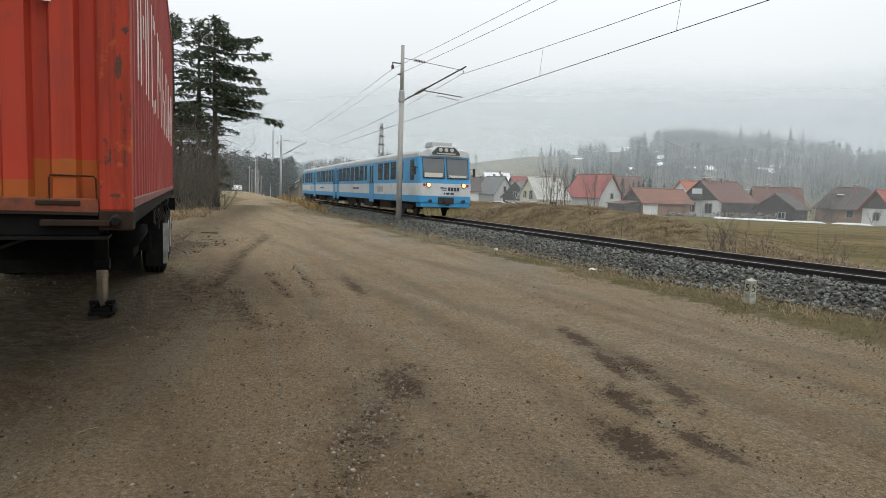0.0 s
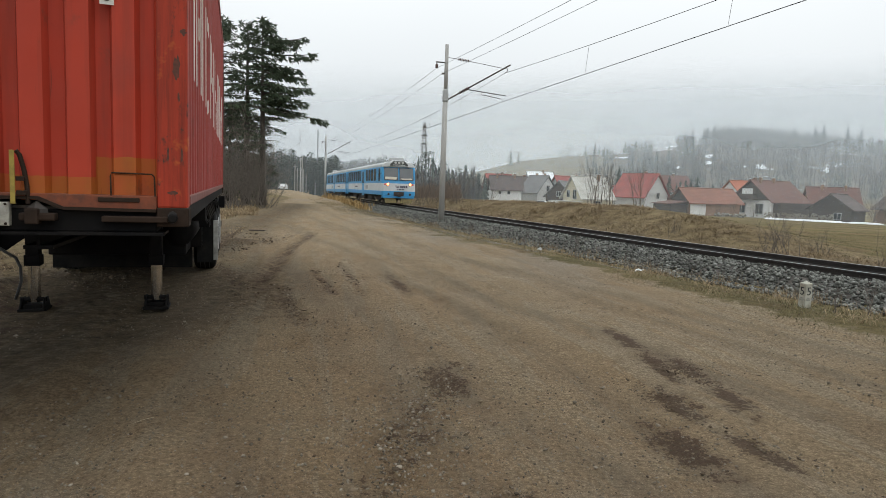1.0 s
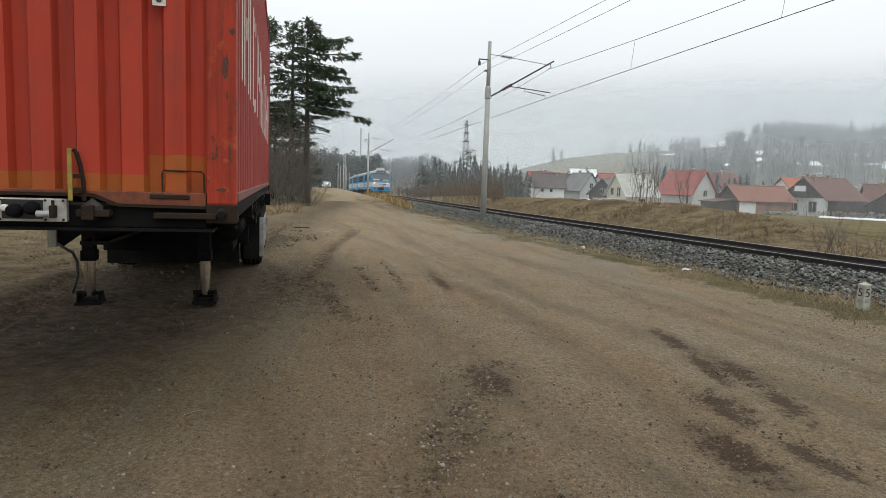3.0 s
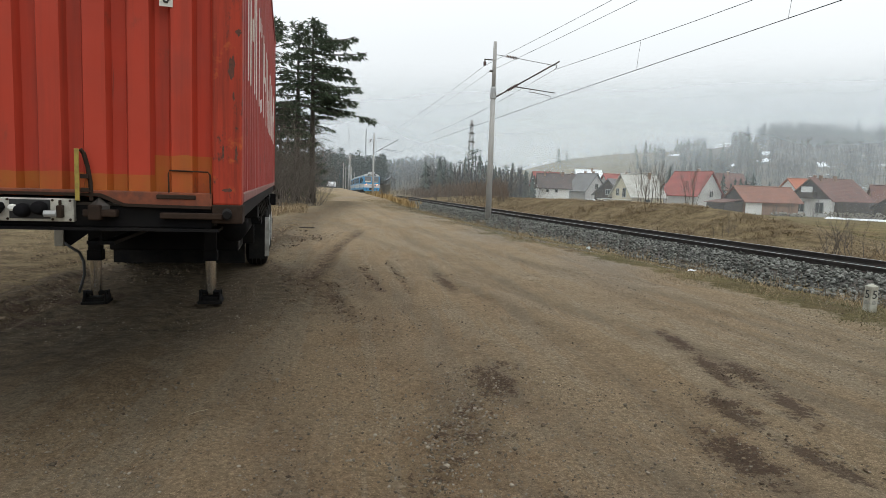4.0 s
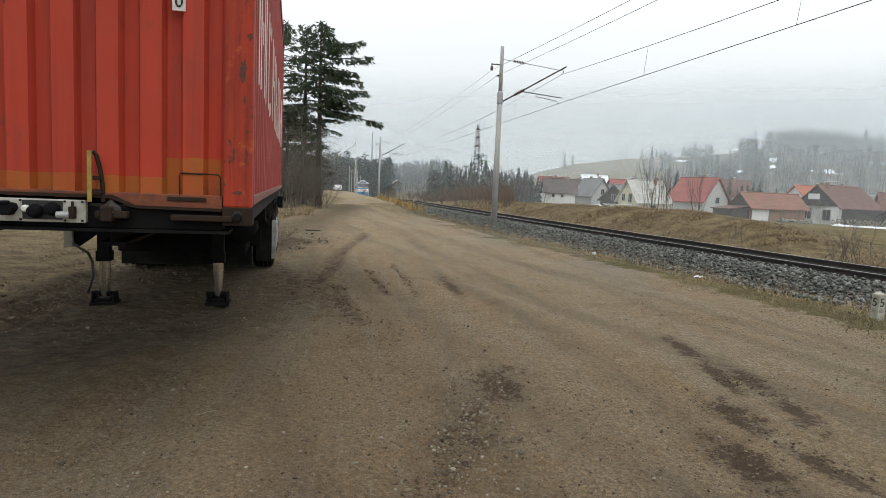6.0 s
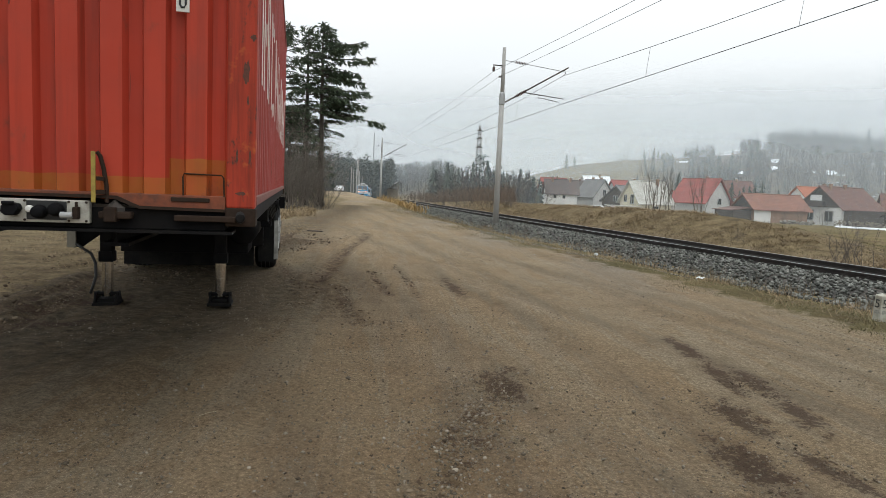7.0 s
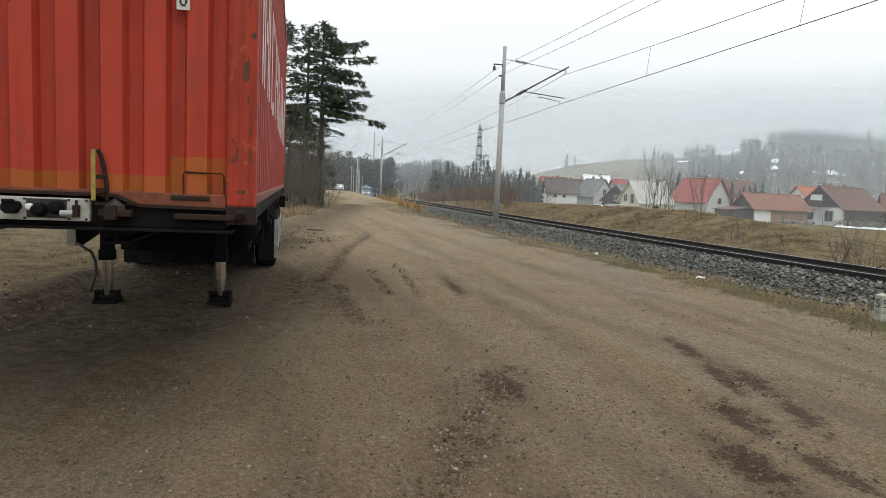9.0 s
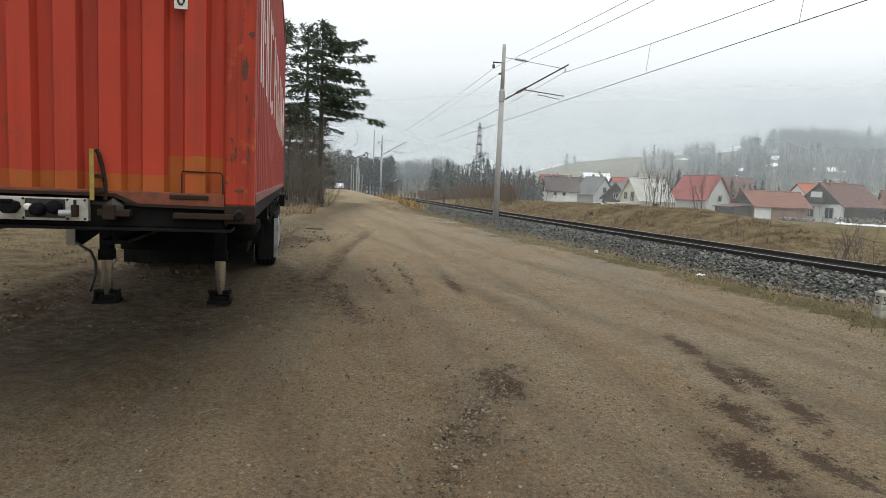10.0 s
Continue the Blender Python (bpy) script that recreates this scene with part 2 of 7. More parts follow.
    c = k.mix(k.ramp(edge, 0.40, 0.62), dirt, gr)
    litter = k.mix(k.ramp(k.noise(v, 0.05, 5.0, 0.7), 0.35, 0.65), (0.065, 0.055, 0.043), (0.17, 0.14, 0.105))
    snowy = k.ramp(k.noise(k.stretch(v, 1.0, 1.0, 4.0), 0.022, 7.0, 0.68), 0.59, 0.62)
    litter = k.mix(k.math("MULTIPLY", snowy, k.attr("hill")), litter, (0.86, 0.88, 0.90))
    c = k.mix(k.math("MULTIPLY", k.attr("wood"), 0.94), c, litter)
    c = k.mix(1.0, c, (0.81, 0.785, 0.765), "MULTIPLY")
    k.bump(k.math("ADD", k.math("MULTIPLY", n5, 2.0), k.math("ADD", n3, k.math("ADD", k.math("MULTIPLY", n4, 0.4), k.math("MULTIPLY", n7, 0.8)))), 1.0, 0.026)
    k.b.inputs["Specular IOR Level"].default_value = 0.1
    return k.done(c, 0.95)


M_GROUND = ground_material()

# ---------------------------------------------------------------- mesh helpers


class Geo:
    """Vertices and faces that become one mesh."""

    def __init__(self):
        self.v, self.f = [], []

    def add(self, verts, faces):
        k = len(self.v)
        self.v.extend(verts)
        self.f.extend([tuple(k + i for i in f) for f in faces])
        return self

    def box(self, x0, x1, y0, y1, z0, z1, m=None):
        vs = [(x, y, z) for z in (z0, z1) for y in (y0, y1) for x in (x0, x1)]
        if m is not None:
            vs = [tuple(m @ Vector(p)) for p in vs]
        return self.add(vs, [(0, 2, 3, 1), (4, 5, 7, 6), (0, 1, 5, 4), (2, 6, 7, 3), (0, 4, 6, 2), (1, 3, 7, 5)])

    def tube(self, pts, radii, sides=8, caps=True):
        """A round bar along points; radii is one number or one per point."""
        pts = [Vector(p) for p in pts]
        if isinstance(radii, (int, float)):
            radii = [radii] * len(pts)
        vs, n = [], len(pts)
        for i, p in enumerate(pts):
            d = (pts[min(i + 1, n - 1)] - pts[max(i - 1, 0)]).normalized()
            a = d.cross(Vector((0, 0, 1)) if abs(d.z) < 0.9 else Vector((1, 0, 0))).normalized()
            b = d.cross(a)
            for s in range(sides):
                w = 2 * math.pi * s / sides
                vs.append(tuple(p + radii[i] * (math.cos(w) * a + math.sin(w) * b)))
        fs = [(i * sides + s, i * sides + (s + 1) % sides, (i + 1) * sides + (s + 1) % sides, (i + 1) * sides + s)
              for i in range(n - 1) for s in range(sides)]
        if caps:
            fs += [tuple(range(sides))[::-1], tuple((n - 1) * sides + s for s in range(sides))]
        return self.add(vs, fs)

    def lathe(self, axis_pts, profile, sides=24):
        """Rings of (distance along the axis, radius) round the line from axis_pts[0] to axis_pts[1]."""
        a, b = Vector(axis_pts[0]), Vector(axis_pts[1])
        d = (b - a).normalized()
        u = d.cross(Vector((0, 0, 1)) if abs(d.z) < 0.9 else Vector((1, 0, 0))).normalized()
        w = d.cross(u)
        vs = []
        for s, r in profile:
            for k in range(sides):
                q = 2 * math.pi * k / sides
                vs.append(tuple(a + d * s + r * (math.cos(q) * u + math.sin(q) * w)))
        n = len(profile)
        fs = [(i * sides + k, i * sides + (k + 1) % sides, (i + 1) * sides + (k + 1) % sides, (i + 1) * sides + k)
              for i in range(n - 1) for k in range(sides)]
        fs += [tuple(range(sides))[::-1], tuple((n - 1) * sides + k for k in range(sides))]
        return self.add(vs, fs)

    def prism(self, outline, lo, hi, axis="y"):
        """A flat outline pushed from lo to hi along an axis; the outline is in the two other axes."""
        def at(p, s):
            return {"x": (s, p[0], p[1]), "y": (p[0], s, p[1]), "z": (p[0], p[1], s)}[axis]
        n = len(outline)
        vs = [at(p, lo) for p in outline] + [at(p, hi) for p in outline]
        fs = [(i, (i + 1) % n, n + (i + 1) % n, n + i) for i in range(n)]
        return self.add(vs, fs + [tuple(range(n))[::-1], tuple(range(n, 2 * n))])

    def sweep(self, frames, profile, closed=True):
        """A cross-section carried along frames of (origin, right, up)."""
        n = len(profile)
        vs = [tuple(o + r * a + u * b) for o, r, u in frames for a, b in profile]
        fs = [(i * n + k, i * n + (k + 1) % n, (i + 1) * n + (k + 1) % n, (i + 1) * n + k)
              for i in range(len(frames) - 1) for k in range(n if closed else n - 1)]
        return self.add(vs, fs)

    def mesh(self, name, smooth=False, fix=True):
        me = bpy.data.meshes.new(name)
        me.from_pydata([tuple(p) for p in self.v], [], self.f)
        if fix and len(self.f) < 20000:
            bm = bmesh.new()
            bm.from_mesh(me)
            bmesh.ops.recalc_face_normals(bm, faces=bm.faces)
            bm.to_mesh(me)
            bm.free()
        if smooth:
            me.polygons.foreach_set("use_smooth", [True] * len(me.polygons))
        me.update()
        return me


def part(name, geo, material, parent=None, label="", bevel=0.0, smooth=False):
    """One mesh object under a thing or a part; geo is a Geo or a ready mesh."""
    me = geo.mesh(name, smooth) if isinstance(geo, Geo) else geo
    if not me.materials:
        me.materials.append(material)
    ob = new(name, me)
    if parent is not None:
        ob.parent = parent
    if bevel:
        b = ob.modifiers.new("bevel", "BEVEL")
        b.width, b.segments, b.limit_method, b.angle_limit = bevel, 2, "ANGLE", radians(40)
    if label:
        ob["label"] = label
    return ob


def thing(name, m, label, category, group="", kind=""):
    """An Empty at a thing's base."""
    ob = new(name)
    ob.empty_display_size = 0.3
    ob.matrix_basis = m
    return tagged(ob, label, category, group, kind)


def smooth01(t):
    t = np.clip(t, 0, 1)
    return t * t * (3 - 2 * t)


# ---------------------------------------------------------------- the railway's line
LINE_Y = [-60, -20, 0, 10, 15.5, 22, 27.4, 33, 43, 53, 63, 73, 82.3, 96, 110, 128.5, 150, 172, 197, 225, 260]
LINE_X = [44.5, 24.6, 15.1, 10.3, 7.7, 4.75, 2.35, -0.05, -3.7, -7.2, -10.8, -14.2, -17.6, -22.6, -27.7, -34.2, -41.4, -48.0, -53.9, -58.6, -61.5]
LINE_Z = [5.0, 2.5, 0.65, 0.10, 0.05, 0.05, 0.05, 0.04, -0.02, -0.10, -0.16, -0.23, -0.34, -0.55, -0.83, -1.18, -1.68, -2.28, -2.95, -3.7, -4.5]


def spline(xs, ys):
    """A smooth curve through points, as a dense table."""
    xs, ys = np.array(xs, float), np.array(ys, float)
    slope = np.gradient(ys, xs)
    fine = np.arange(xs[0], xs[-1], 0.25)
    i = np.clip(np.searchsorted(xs, fine, "right") - 1, 0, len(xs) - 2)
    h = xs[i + 1] - xs[i]
    t = (fine - xs[i]) / h
    val = ((1 + 2 * t) * (1 - t) ** 2 * ys[i] + t * (1 - t) ** 2 * h * slope[i]
           + t * t * (3 - 2 * t) * ys[i + 1] + t * t * (t - 1) * h * slope[i + 1])
    for _ in range(3):
        val = np.convolve(np.r_[[val[0]] * 10, val, [val[-1]] * 10], np.ones(21) / 21, "valid")
    return fine, val


TY, TX = spline(LINE_Y, LINE_X)
_, TZ = spline(LINE_Y, LINE_Z)
TS = np.r_[0, np.cumsum(np.hypot(np.diff(TX), np.diff(TY)))]


def line_x(y):
    return np.interp(y, TY, TX)


def line_z(y):
    return np.interp(y, TY, TZ)


def line_at(s):
    """The track's middle, its direction and its left side at a length along it."""
    x, y, z = np.interp(s, TS, TX), np.interp(s, TS, TY), np.interp(s, TS, TZ)
    x2, y2, z2 = np.interp(s + 0.5, TS, TX), np.interp(s + 0.5, TS, TY), np.interp(s + 0.5, TS, TZ)
    d = Vector((x2 - x, y2 - y, z2 - z)).normalized()
    return Vector((x, y, z)), d, Vector((-d.y, d.x, 0)).normalized()


def line_s(y):
    return float(np.interp(y, TY, TS))


def off_line(x, y):
    """How far a point lies to the east of the track."""
    return (x - line_x(y)) * 0.93


# ---------------------------------------------------------------- the ground
EDGE0 = -7.25
DAMP = [(1.50, 6.50, 0.48, 0.10, -82), (1.61, 5.62, 0.44, 0.09, -85), (1.84, 5.58, 0.36, 0.10, -80), (1.91, 4.78, 0.40, 0.10, -92), (1.46, 4.66, 0.34, 0.13, -75),
        (1.29, 3.80, 0.40, 0.13, -77), (1.74, 3.78, 0.27, 0.09, -70), (-0.22, 4.90, 0.30, 0.13, -70), 
        (-5.25, 6.3, 1.1, 0.12, 60), (-4.9, 5.3, 0.9, 0.10, 50), (-1.2, 9.6, 0.9, 0.09, 105), (0.1, 2.9, 0.3, 0.08, 30)]
# wheel tracks pressed into the dirt: points along them, half width, depth, how damp
TRACKS = [(((-5.1, 19.0), (-4.6, 16.0), (-4.13, 13.3), (-3.67, 11.25), (-3.42, 10.0), (-3.33, 9.43)), 0.16, 0.05, 0.50),
          (((-2.79, 8.89), (-2.39, 7.84), (-2.10, 7.17), (-1.85, 6.70)), 0.09, 0.03, 0.40),
          (((-4.9, 11.6), (-4.17, 10.23), (-3.68, 9.39), (-3.24, 8.59)), 0.10, 0.02, 0.28),
          (((-3.33, 9.43), (-3.02, 8.79), (-2.74, 8.15), (-2.46, 7.6)), 0.15, 0.02, 0.24),
          (((-5.6, 7.3), (-5.41, 6.63), (-5.13, 5.88), (-4.85, 5.16)), 0.12, 0.06, 0.45),
          (((-6.3, 8.6), (-5.9, 7.2), (-5.6, 5.8)), 0.14, 0.05, 0.40),
          (((-2.87, 10.88), (-2.42, 9.65), (-1.95, 8.47)), 0.08, 0.02, 0.34),
          (((-2.64, 11.88), (-2.06, 10.15), (-1.51, 8.42)), 0.08, 0.015, 0.24),
          (((-0.12, 5.3), (-0.30, 4.3), (-0.44, 3.2)), 0.20, 0.01, 0.30),
          (((-7.6, 20.0), (-7.0, 17.2), (-6.5, 15.5), (-6.0, 13.8)), 0.22, 0.06, 0.42)]


def near_line(X, Y, pts):
    """How far each place lies from a bent line."""
    best = np.full(X.shape, 1e6)
    for (ax, ay), (bx, by) in zip(pts[:-1], pts[1:]):
        t = np.clip(((X - ax) * (bx - ax) + (Y - ay) * (by - ay)) / ((bx - ax) ** 2 + (by - ay) ** 2), 0, 1)
        best = np.minimum(best, np.hypot(X - ax - t * (bx - ax), Y - ay - t * (by - ay)))
    return best


def ground_z(x, y):
    """The height of the ground: road, ditch by the track, bank behind it, falling field, hills."""
    x, y = np.asarray(x, float), np.asarray(y, float)
    d, zr = off_line(x, y), line_z(y)
    road = -np.log1p(np.exp(-(zr + 1.05) * 6)) / 6 + 0.0006
    bed = zr - 0.42
    reach = np.interp(y, [0, 35, 55, 400], [3.0, 3.0, 1.2, 1.2])
    left = road + (np.minimum(bed, road) - road) * smooth01((d + 3.2 + reach) / reach)
    far = np.hypot(x, y)
    field = -0.45 - np.clip((far - 24) * 0.016, 0, 3.0)
    bank = 1.40 * smooth01((y - 15) / 13) * smooth01((d - 3.0) / 4.0) * (1 - 0.85 * smooth01((d - 8) / 14))
    bank = bank * (1 - 0.5 * smooth01((y - 70) / 40)) * smooth01((np.degrees(np.arctan2(-x, np.maximum(y, 0.1))) + 36) / 24)
    right = bed + (field - bed) * smooth01((d - 2.6) / 4.0) + bank
    z = np.where(d < 0, left, right)
    az = np.degrees(np.arctan2(-x, y))
    crest = np.interp(az, [-60, -42, -34, -28, -20, -13, -7, -3, 0, 6], [8, 15, 23, 33, 38, 30, 27, 23, 17, 3])
    z = z + crest * smooth01((far - 175) / 260) * (y > 0)
    west = np.interp(az, [5, 9, 14, 20, 60], [0, 11, 5, 3, 6])
    z = z + west * smooth01((far - 230) / 150) * (y > 0)
    left_rise = smooth01((-x - 16) / 30) * smooth01((40 - y) / 30)
    return z + left_rise * 1.2


def gz(x, y):
    return float(ground_z(x, y))


def build_ground():
    xs = np.r_[-1600, -1200, -900, -700, -550, -450, np.arange(-380, -90, 10.0), np.arange(-90, -13, 1.0), np.arange(-13, -7, 0.11), np.arange(-7, 6, 0.06), np.arange(6, 13, 0.11),
               np.arange(13, 60, 1.0), np.arange(60, 380, 10.0), 450, 550, 700, 900, 1200, 1600]
    ys = np.r_[-1500, -900, -500, -250, -120, np.arange(-60, -2, 2.0), np.arange(-2, 2, 0.2), np.arange(2, 12, 0.06), np.arange(12, 24, 0.11), np.arange(24, 60, 0.4),
               np.arange(60, 230, 1.6), np.arange(230, 520, 8.0), 560, 640, 760, 900, 1200, 1600, 2200]
    X, Y = np.meshgrid(xs, ys)
    Z = ground_z(X, Y)
    d = off_line(X, Y)
    near = (np.hypot(X, Y) < 30)
    # wheel ruts and small lumps of the packed dirt
    lumps = np.zeros_like(Z)
    rng = np.random.default_rng(4)
    for _ in range(40):
        a, k = rng.uniform(0, 6.28), rng.uniform(0.8, 7)
        lumps += 0.010 / k * np.sin(k * (X * np.cos(a) + Y * np.sin(a)) + rng.uniform(0, 6.28))
    for off, wid, dep in ((-8.6, 0.16, 0.020), (-9.9, 0.20, 0.016), (-10.7, 0.16, 0.022), (-7.4, 0.18, 0.012), (-13.2, 0.25, 0.03), (-14.4, 0.22, 0.05)):
        path = off + 0.25 * np.sin(Y * 0.23 + off)
        lumps -= dep * np.exp(-((d - path) / wid) ** 2)
    tracks = np.zeros_like(Z)
    for pts, wid, dep, wetness in TRACKS:
        q = near_line(X, Y, pts) / wid
        lumps += dep * (0.55 * np.exp(-((q - 1.7) / 0.5) ** 2) - np.exp(-q * q))
        tracks = np.maximum(tracks, wetness * np.exp(-q * q))
    Z = Z + lumps * near * (d < -3)
    damp = np.zeros_like(Z)
    for cx, cy, a, b, turn in DAMP:
        t = radians(turn)
        u, w = (X - cx) * math.cos(t) + (Y - cy) * math.sin(t), -(X - cx) * math.sin(t) + (Y - cy) * math.cos(t)
        damp = np.maximum(damp, np.exp(-((u / a) ** 2 + (w / b) ** 2)))
    damp = np.maximum(damp, tracks)
    edge_right = smooth01((d - np.interp(Y, [0, 20, 30, 44, 60, 72, 130], [EDGE0 + 0.1, EDGE0 + 0.5, -5.5, -4.6, -4.0, -3.0, -3.0])) / 1.0)
    bankside = smooth01((d - 2.4) / 0.6) * (1 - smooth01((d - 5.5 - 3.0 * smooth01((Y - 16) / 12)) / 2.5)) * (Y > 2) * (Y < 130)
    west = -6.3 - 0.20 * np.clip(Y - 8, -20, 30) - 0.25 * np.clip(Y - 38, 0, 300) - 0.20 * np.clip(Y - 60, 0, 300)
    edge_left = smooth01((west - X) / 1.6 + 0.3)
    grass = np.maximum(edge_right, edge_left)
    pale = np.zeros_like(Z)
    for cx, cy, a, b in ((-15.3, 54, 1.3, 2.4), (-13.6, 57.5, 1.3, 2.0), (-1.0, 21.5, 1.2, 5.0), (1.5, 14.2, 0.8, 4.0), (-4.0, 30, 1.2, 6.0)):
        pale = np.maximum(pale, np.exp(-((X - cx) / a) ** 2 - ((Y - cy) / b) ** 2))
    rut = np.zeros_like(Z)
    for off, wid in ((-7.2, 0.10), (-8.0, 0.16), (-8.7, 0.12), (-9.5, 0.20), (-10.2, 0.12), (-10.9, 0.18), (-11.8, 0.25), (-12.7, 0.2), (-13.6, 0.3), (-6.6, 0.12)):
        path = off + 0.35 * np.sin(Y * 0.21 + off * 3) + 0.10 * np.sin(Y * 0.9 + off)
        rut = np.maximum(rut, np.exp(-((d - path) / wid) ** 2))
    rut = np.maximum(rut, np.exp(-(((X + 0.42) / 0.22) ** 2 + ((Y - 4.1) / 0.9) ** 2)))
    # trailer's shade painted into the soil; dark mud at its left and the roadside
    mud_shade = 1.2 * np.exp(-(((X + 4.3) / 2.1) ** 2 + ((Y - 7.4) / 3.7) ** 2) ** 1.6) + 0.42 * np.exp(-(((X + 3.4) / 2.0) ** 2 + ((Y - 3.2) / 1.9) ** 2))
    mud_shade = mud_shade + 0.7 * smooth01((-4.9 - X) / 1.2) * smooth01((X + 7.6) / 1.5) * (Y > 3) * (Y < 16)
    mud_shade = np.clip(mud_shade + 0.75 * np.exp(-((X - west - 0.9) / 1.3) ** 2) * (Y > 12) * (Y < 44), 0, 1)
    clay = np.exp(-(((X + 1.3) / 2.1) ** 2 + ((Y - 3.6) / 1.9) ** 2)) + 0.7 * np.exp(-(((X - 0.6) / 0.9) ** 2 + ((Y - 3.3) / 1.1) ** 2))
    bankside = np.maximum(bankside, edge_left * (Y < 60))
    bear = np.degrees(np.arctan2(-X, Y))
    wood = smooth01((np.hypot(X, Y) - 225) / 40) * np.maximum(smooth01((-7.5 - bear) / 5), smooth01((bear - 6) / 3)) * (Y > 0)
    hill = smooth01((-7.5 - bear) / 5) * (Y > 0)
    ny, nx = X.shape
    idx = np.arange(nx * ny).reshape(ny, nx)
    quads = np.stack([idx[:-1, :-1], idx[:-1, 1:], idx[1:, 1:], idx[1:, :-1]], -1).reshape(-1, 4)
    me = bpy.data.meshes.new("ground")
    me.vertices.add(nx * ny)
    me.vertices.foreach_set("co", np.stack([X, Y, Z], -1).astype(np.float32).ravel())
    me.loops.add(quads.size)
    me.loops.foreach_set("vertex_index", quads.astype(np.int32).ravel())
    me.polygons.add(len(quads))
    me.polygons.foreach_set("loop_start", np.arange(0, quads.size, 4, dtype=np.int32))
    me.update(calc_edges=True)
    me.polygons.foreach_set("use_smooth", [True] * len(quads))
    for name, val in (("damp", damp), ("grass", grass), ("pale", pale), ("mud_shade", mud_shade), ("wood", wood), ("hill", hill), ("rut", rut), ("clay", clay), ("bankside", bankside)):
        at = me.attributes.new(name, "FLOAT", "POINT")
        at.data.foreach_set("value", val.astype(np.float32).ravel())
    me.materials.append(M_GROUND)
    return tagged(new("ground", me), "packed brown dirt road with ruts, damp spots and grassy edges", "ground", "", "structure")


build_ground()


def spot(bearing, far):
    """A place on the ground: degrees to the left of ahead, and metres away."""
    x, y = -far * math.sin(radians(bearing)), far * math.cos(radians(bearing))
    return x, y, gz(x, y)


# ---------------------------------------------------------------- railway track
def build_track():
    track = thing("railway_track", Matrix.Identity(4), "single railway track with rusty rails on stone ballast", "railway", "", "structure")
    s0, s1 = line_s(-40), line_s(215)
    steps = np.r_[np.arange(s0, line_s(80), 1.0), np.arange(line_s(80), s1, 2.5)]
    rail = [(-0.06, -0.155), (0.06, -0.155), (0.06, -0.145), (0.012, -0.12), (0.012, -0.045), (0.036, -0.035), (0.036, -0.004), (0.03, 0.0),
            (-0.03, 0.0), (-0.036, -0.004), (-0.036, -0.035), (-0.012, -0.045), (-0.012, -0.12), (-0.06, -0.145)]
    for side in (-0.753, 0.753):
        web = Geo()
        top = Geo()
        frames = []
        for s in steps:
            o, d, l = line_at(s)
            frames.append((o - l * side, -l, Vector((0, 0, 1))))
        web.sweep(frames, rail)
        top.sweep(frames, [(-0.031, -0.002), (0.031, -0.002), (0.029, 0.004), (-0.029, 0.004)])
        r = part("rail", web, M_RAILWEB, track)
        part("rail_head", top, M_RAILHEAD, r, "worn bright running surface")
    bed = Geo()
    frames = [(line_at(s)[0] + Vector((0, 0, -0.16)), -line_at(s)[2], Vector((0, 0, 1))) for s in steps]
    bed.sweep(frames, [(-1.75, 0.0), (1.75, 0.0), (3.3, -0.62), (-3.3, -0.62)])
    part("ballast_bed", bed, M_BED, track)
    sl = Geo().box(-1.25, 1.25, -0.12, 0.12, -0.20, -0.02).mesh("sleeper")
    sl.materials.append(M_SLEEPER)
    s, n = line_s(4), 0
    far = Geo()
    while s < line_s(120):
        o, d, l = line_at(s)
        turn = math.atan2(d.y, d.x) - math.pi / 2
        m = Matrix.Translation(o + Vector((0, 0, -0.135))) @ Matrix.Rotation(turn, 4, "Z")
        if n < 130:
            ob = new("sleeper", sl)
            ob.parent = track
            ob.matrix_basis = m
        else:
            far.box(-1.25, 1.25, -0.12, 0.12, -0.20, -0.02, m)
        s, n = s + 0.62, n + 1
    tagged(part("sleeper_run", far, M_SLEEPER, track), kind="stuff")
    return track


def bed_material():
    k = Nodes("ballast_bed")
    v = k.place()
    t = k.n.new("ShaderNodeTexVoronoi")
    t.inputs["Scale"].default_value = 14.0
    k.l.new(v, t.inputs["Vector"])
    c = k.mix(k.ramp(t.outputs["Distance"], 0.05, 0.5), (0.15, 0.15, 0.14), (0.04, 0.04, 0.036))
    c = k.mix(k.ramp(k.noise(v, 0.8, 4), 0.3, 0.6), c, (0.075, 0.064, 0.054))
    k.bump(t.outputs["Distance"], 0.9, 0.04)
    return k.done(c, 0.95)


M_BED = bed_material()
build_track()

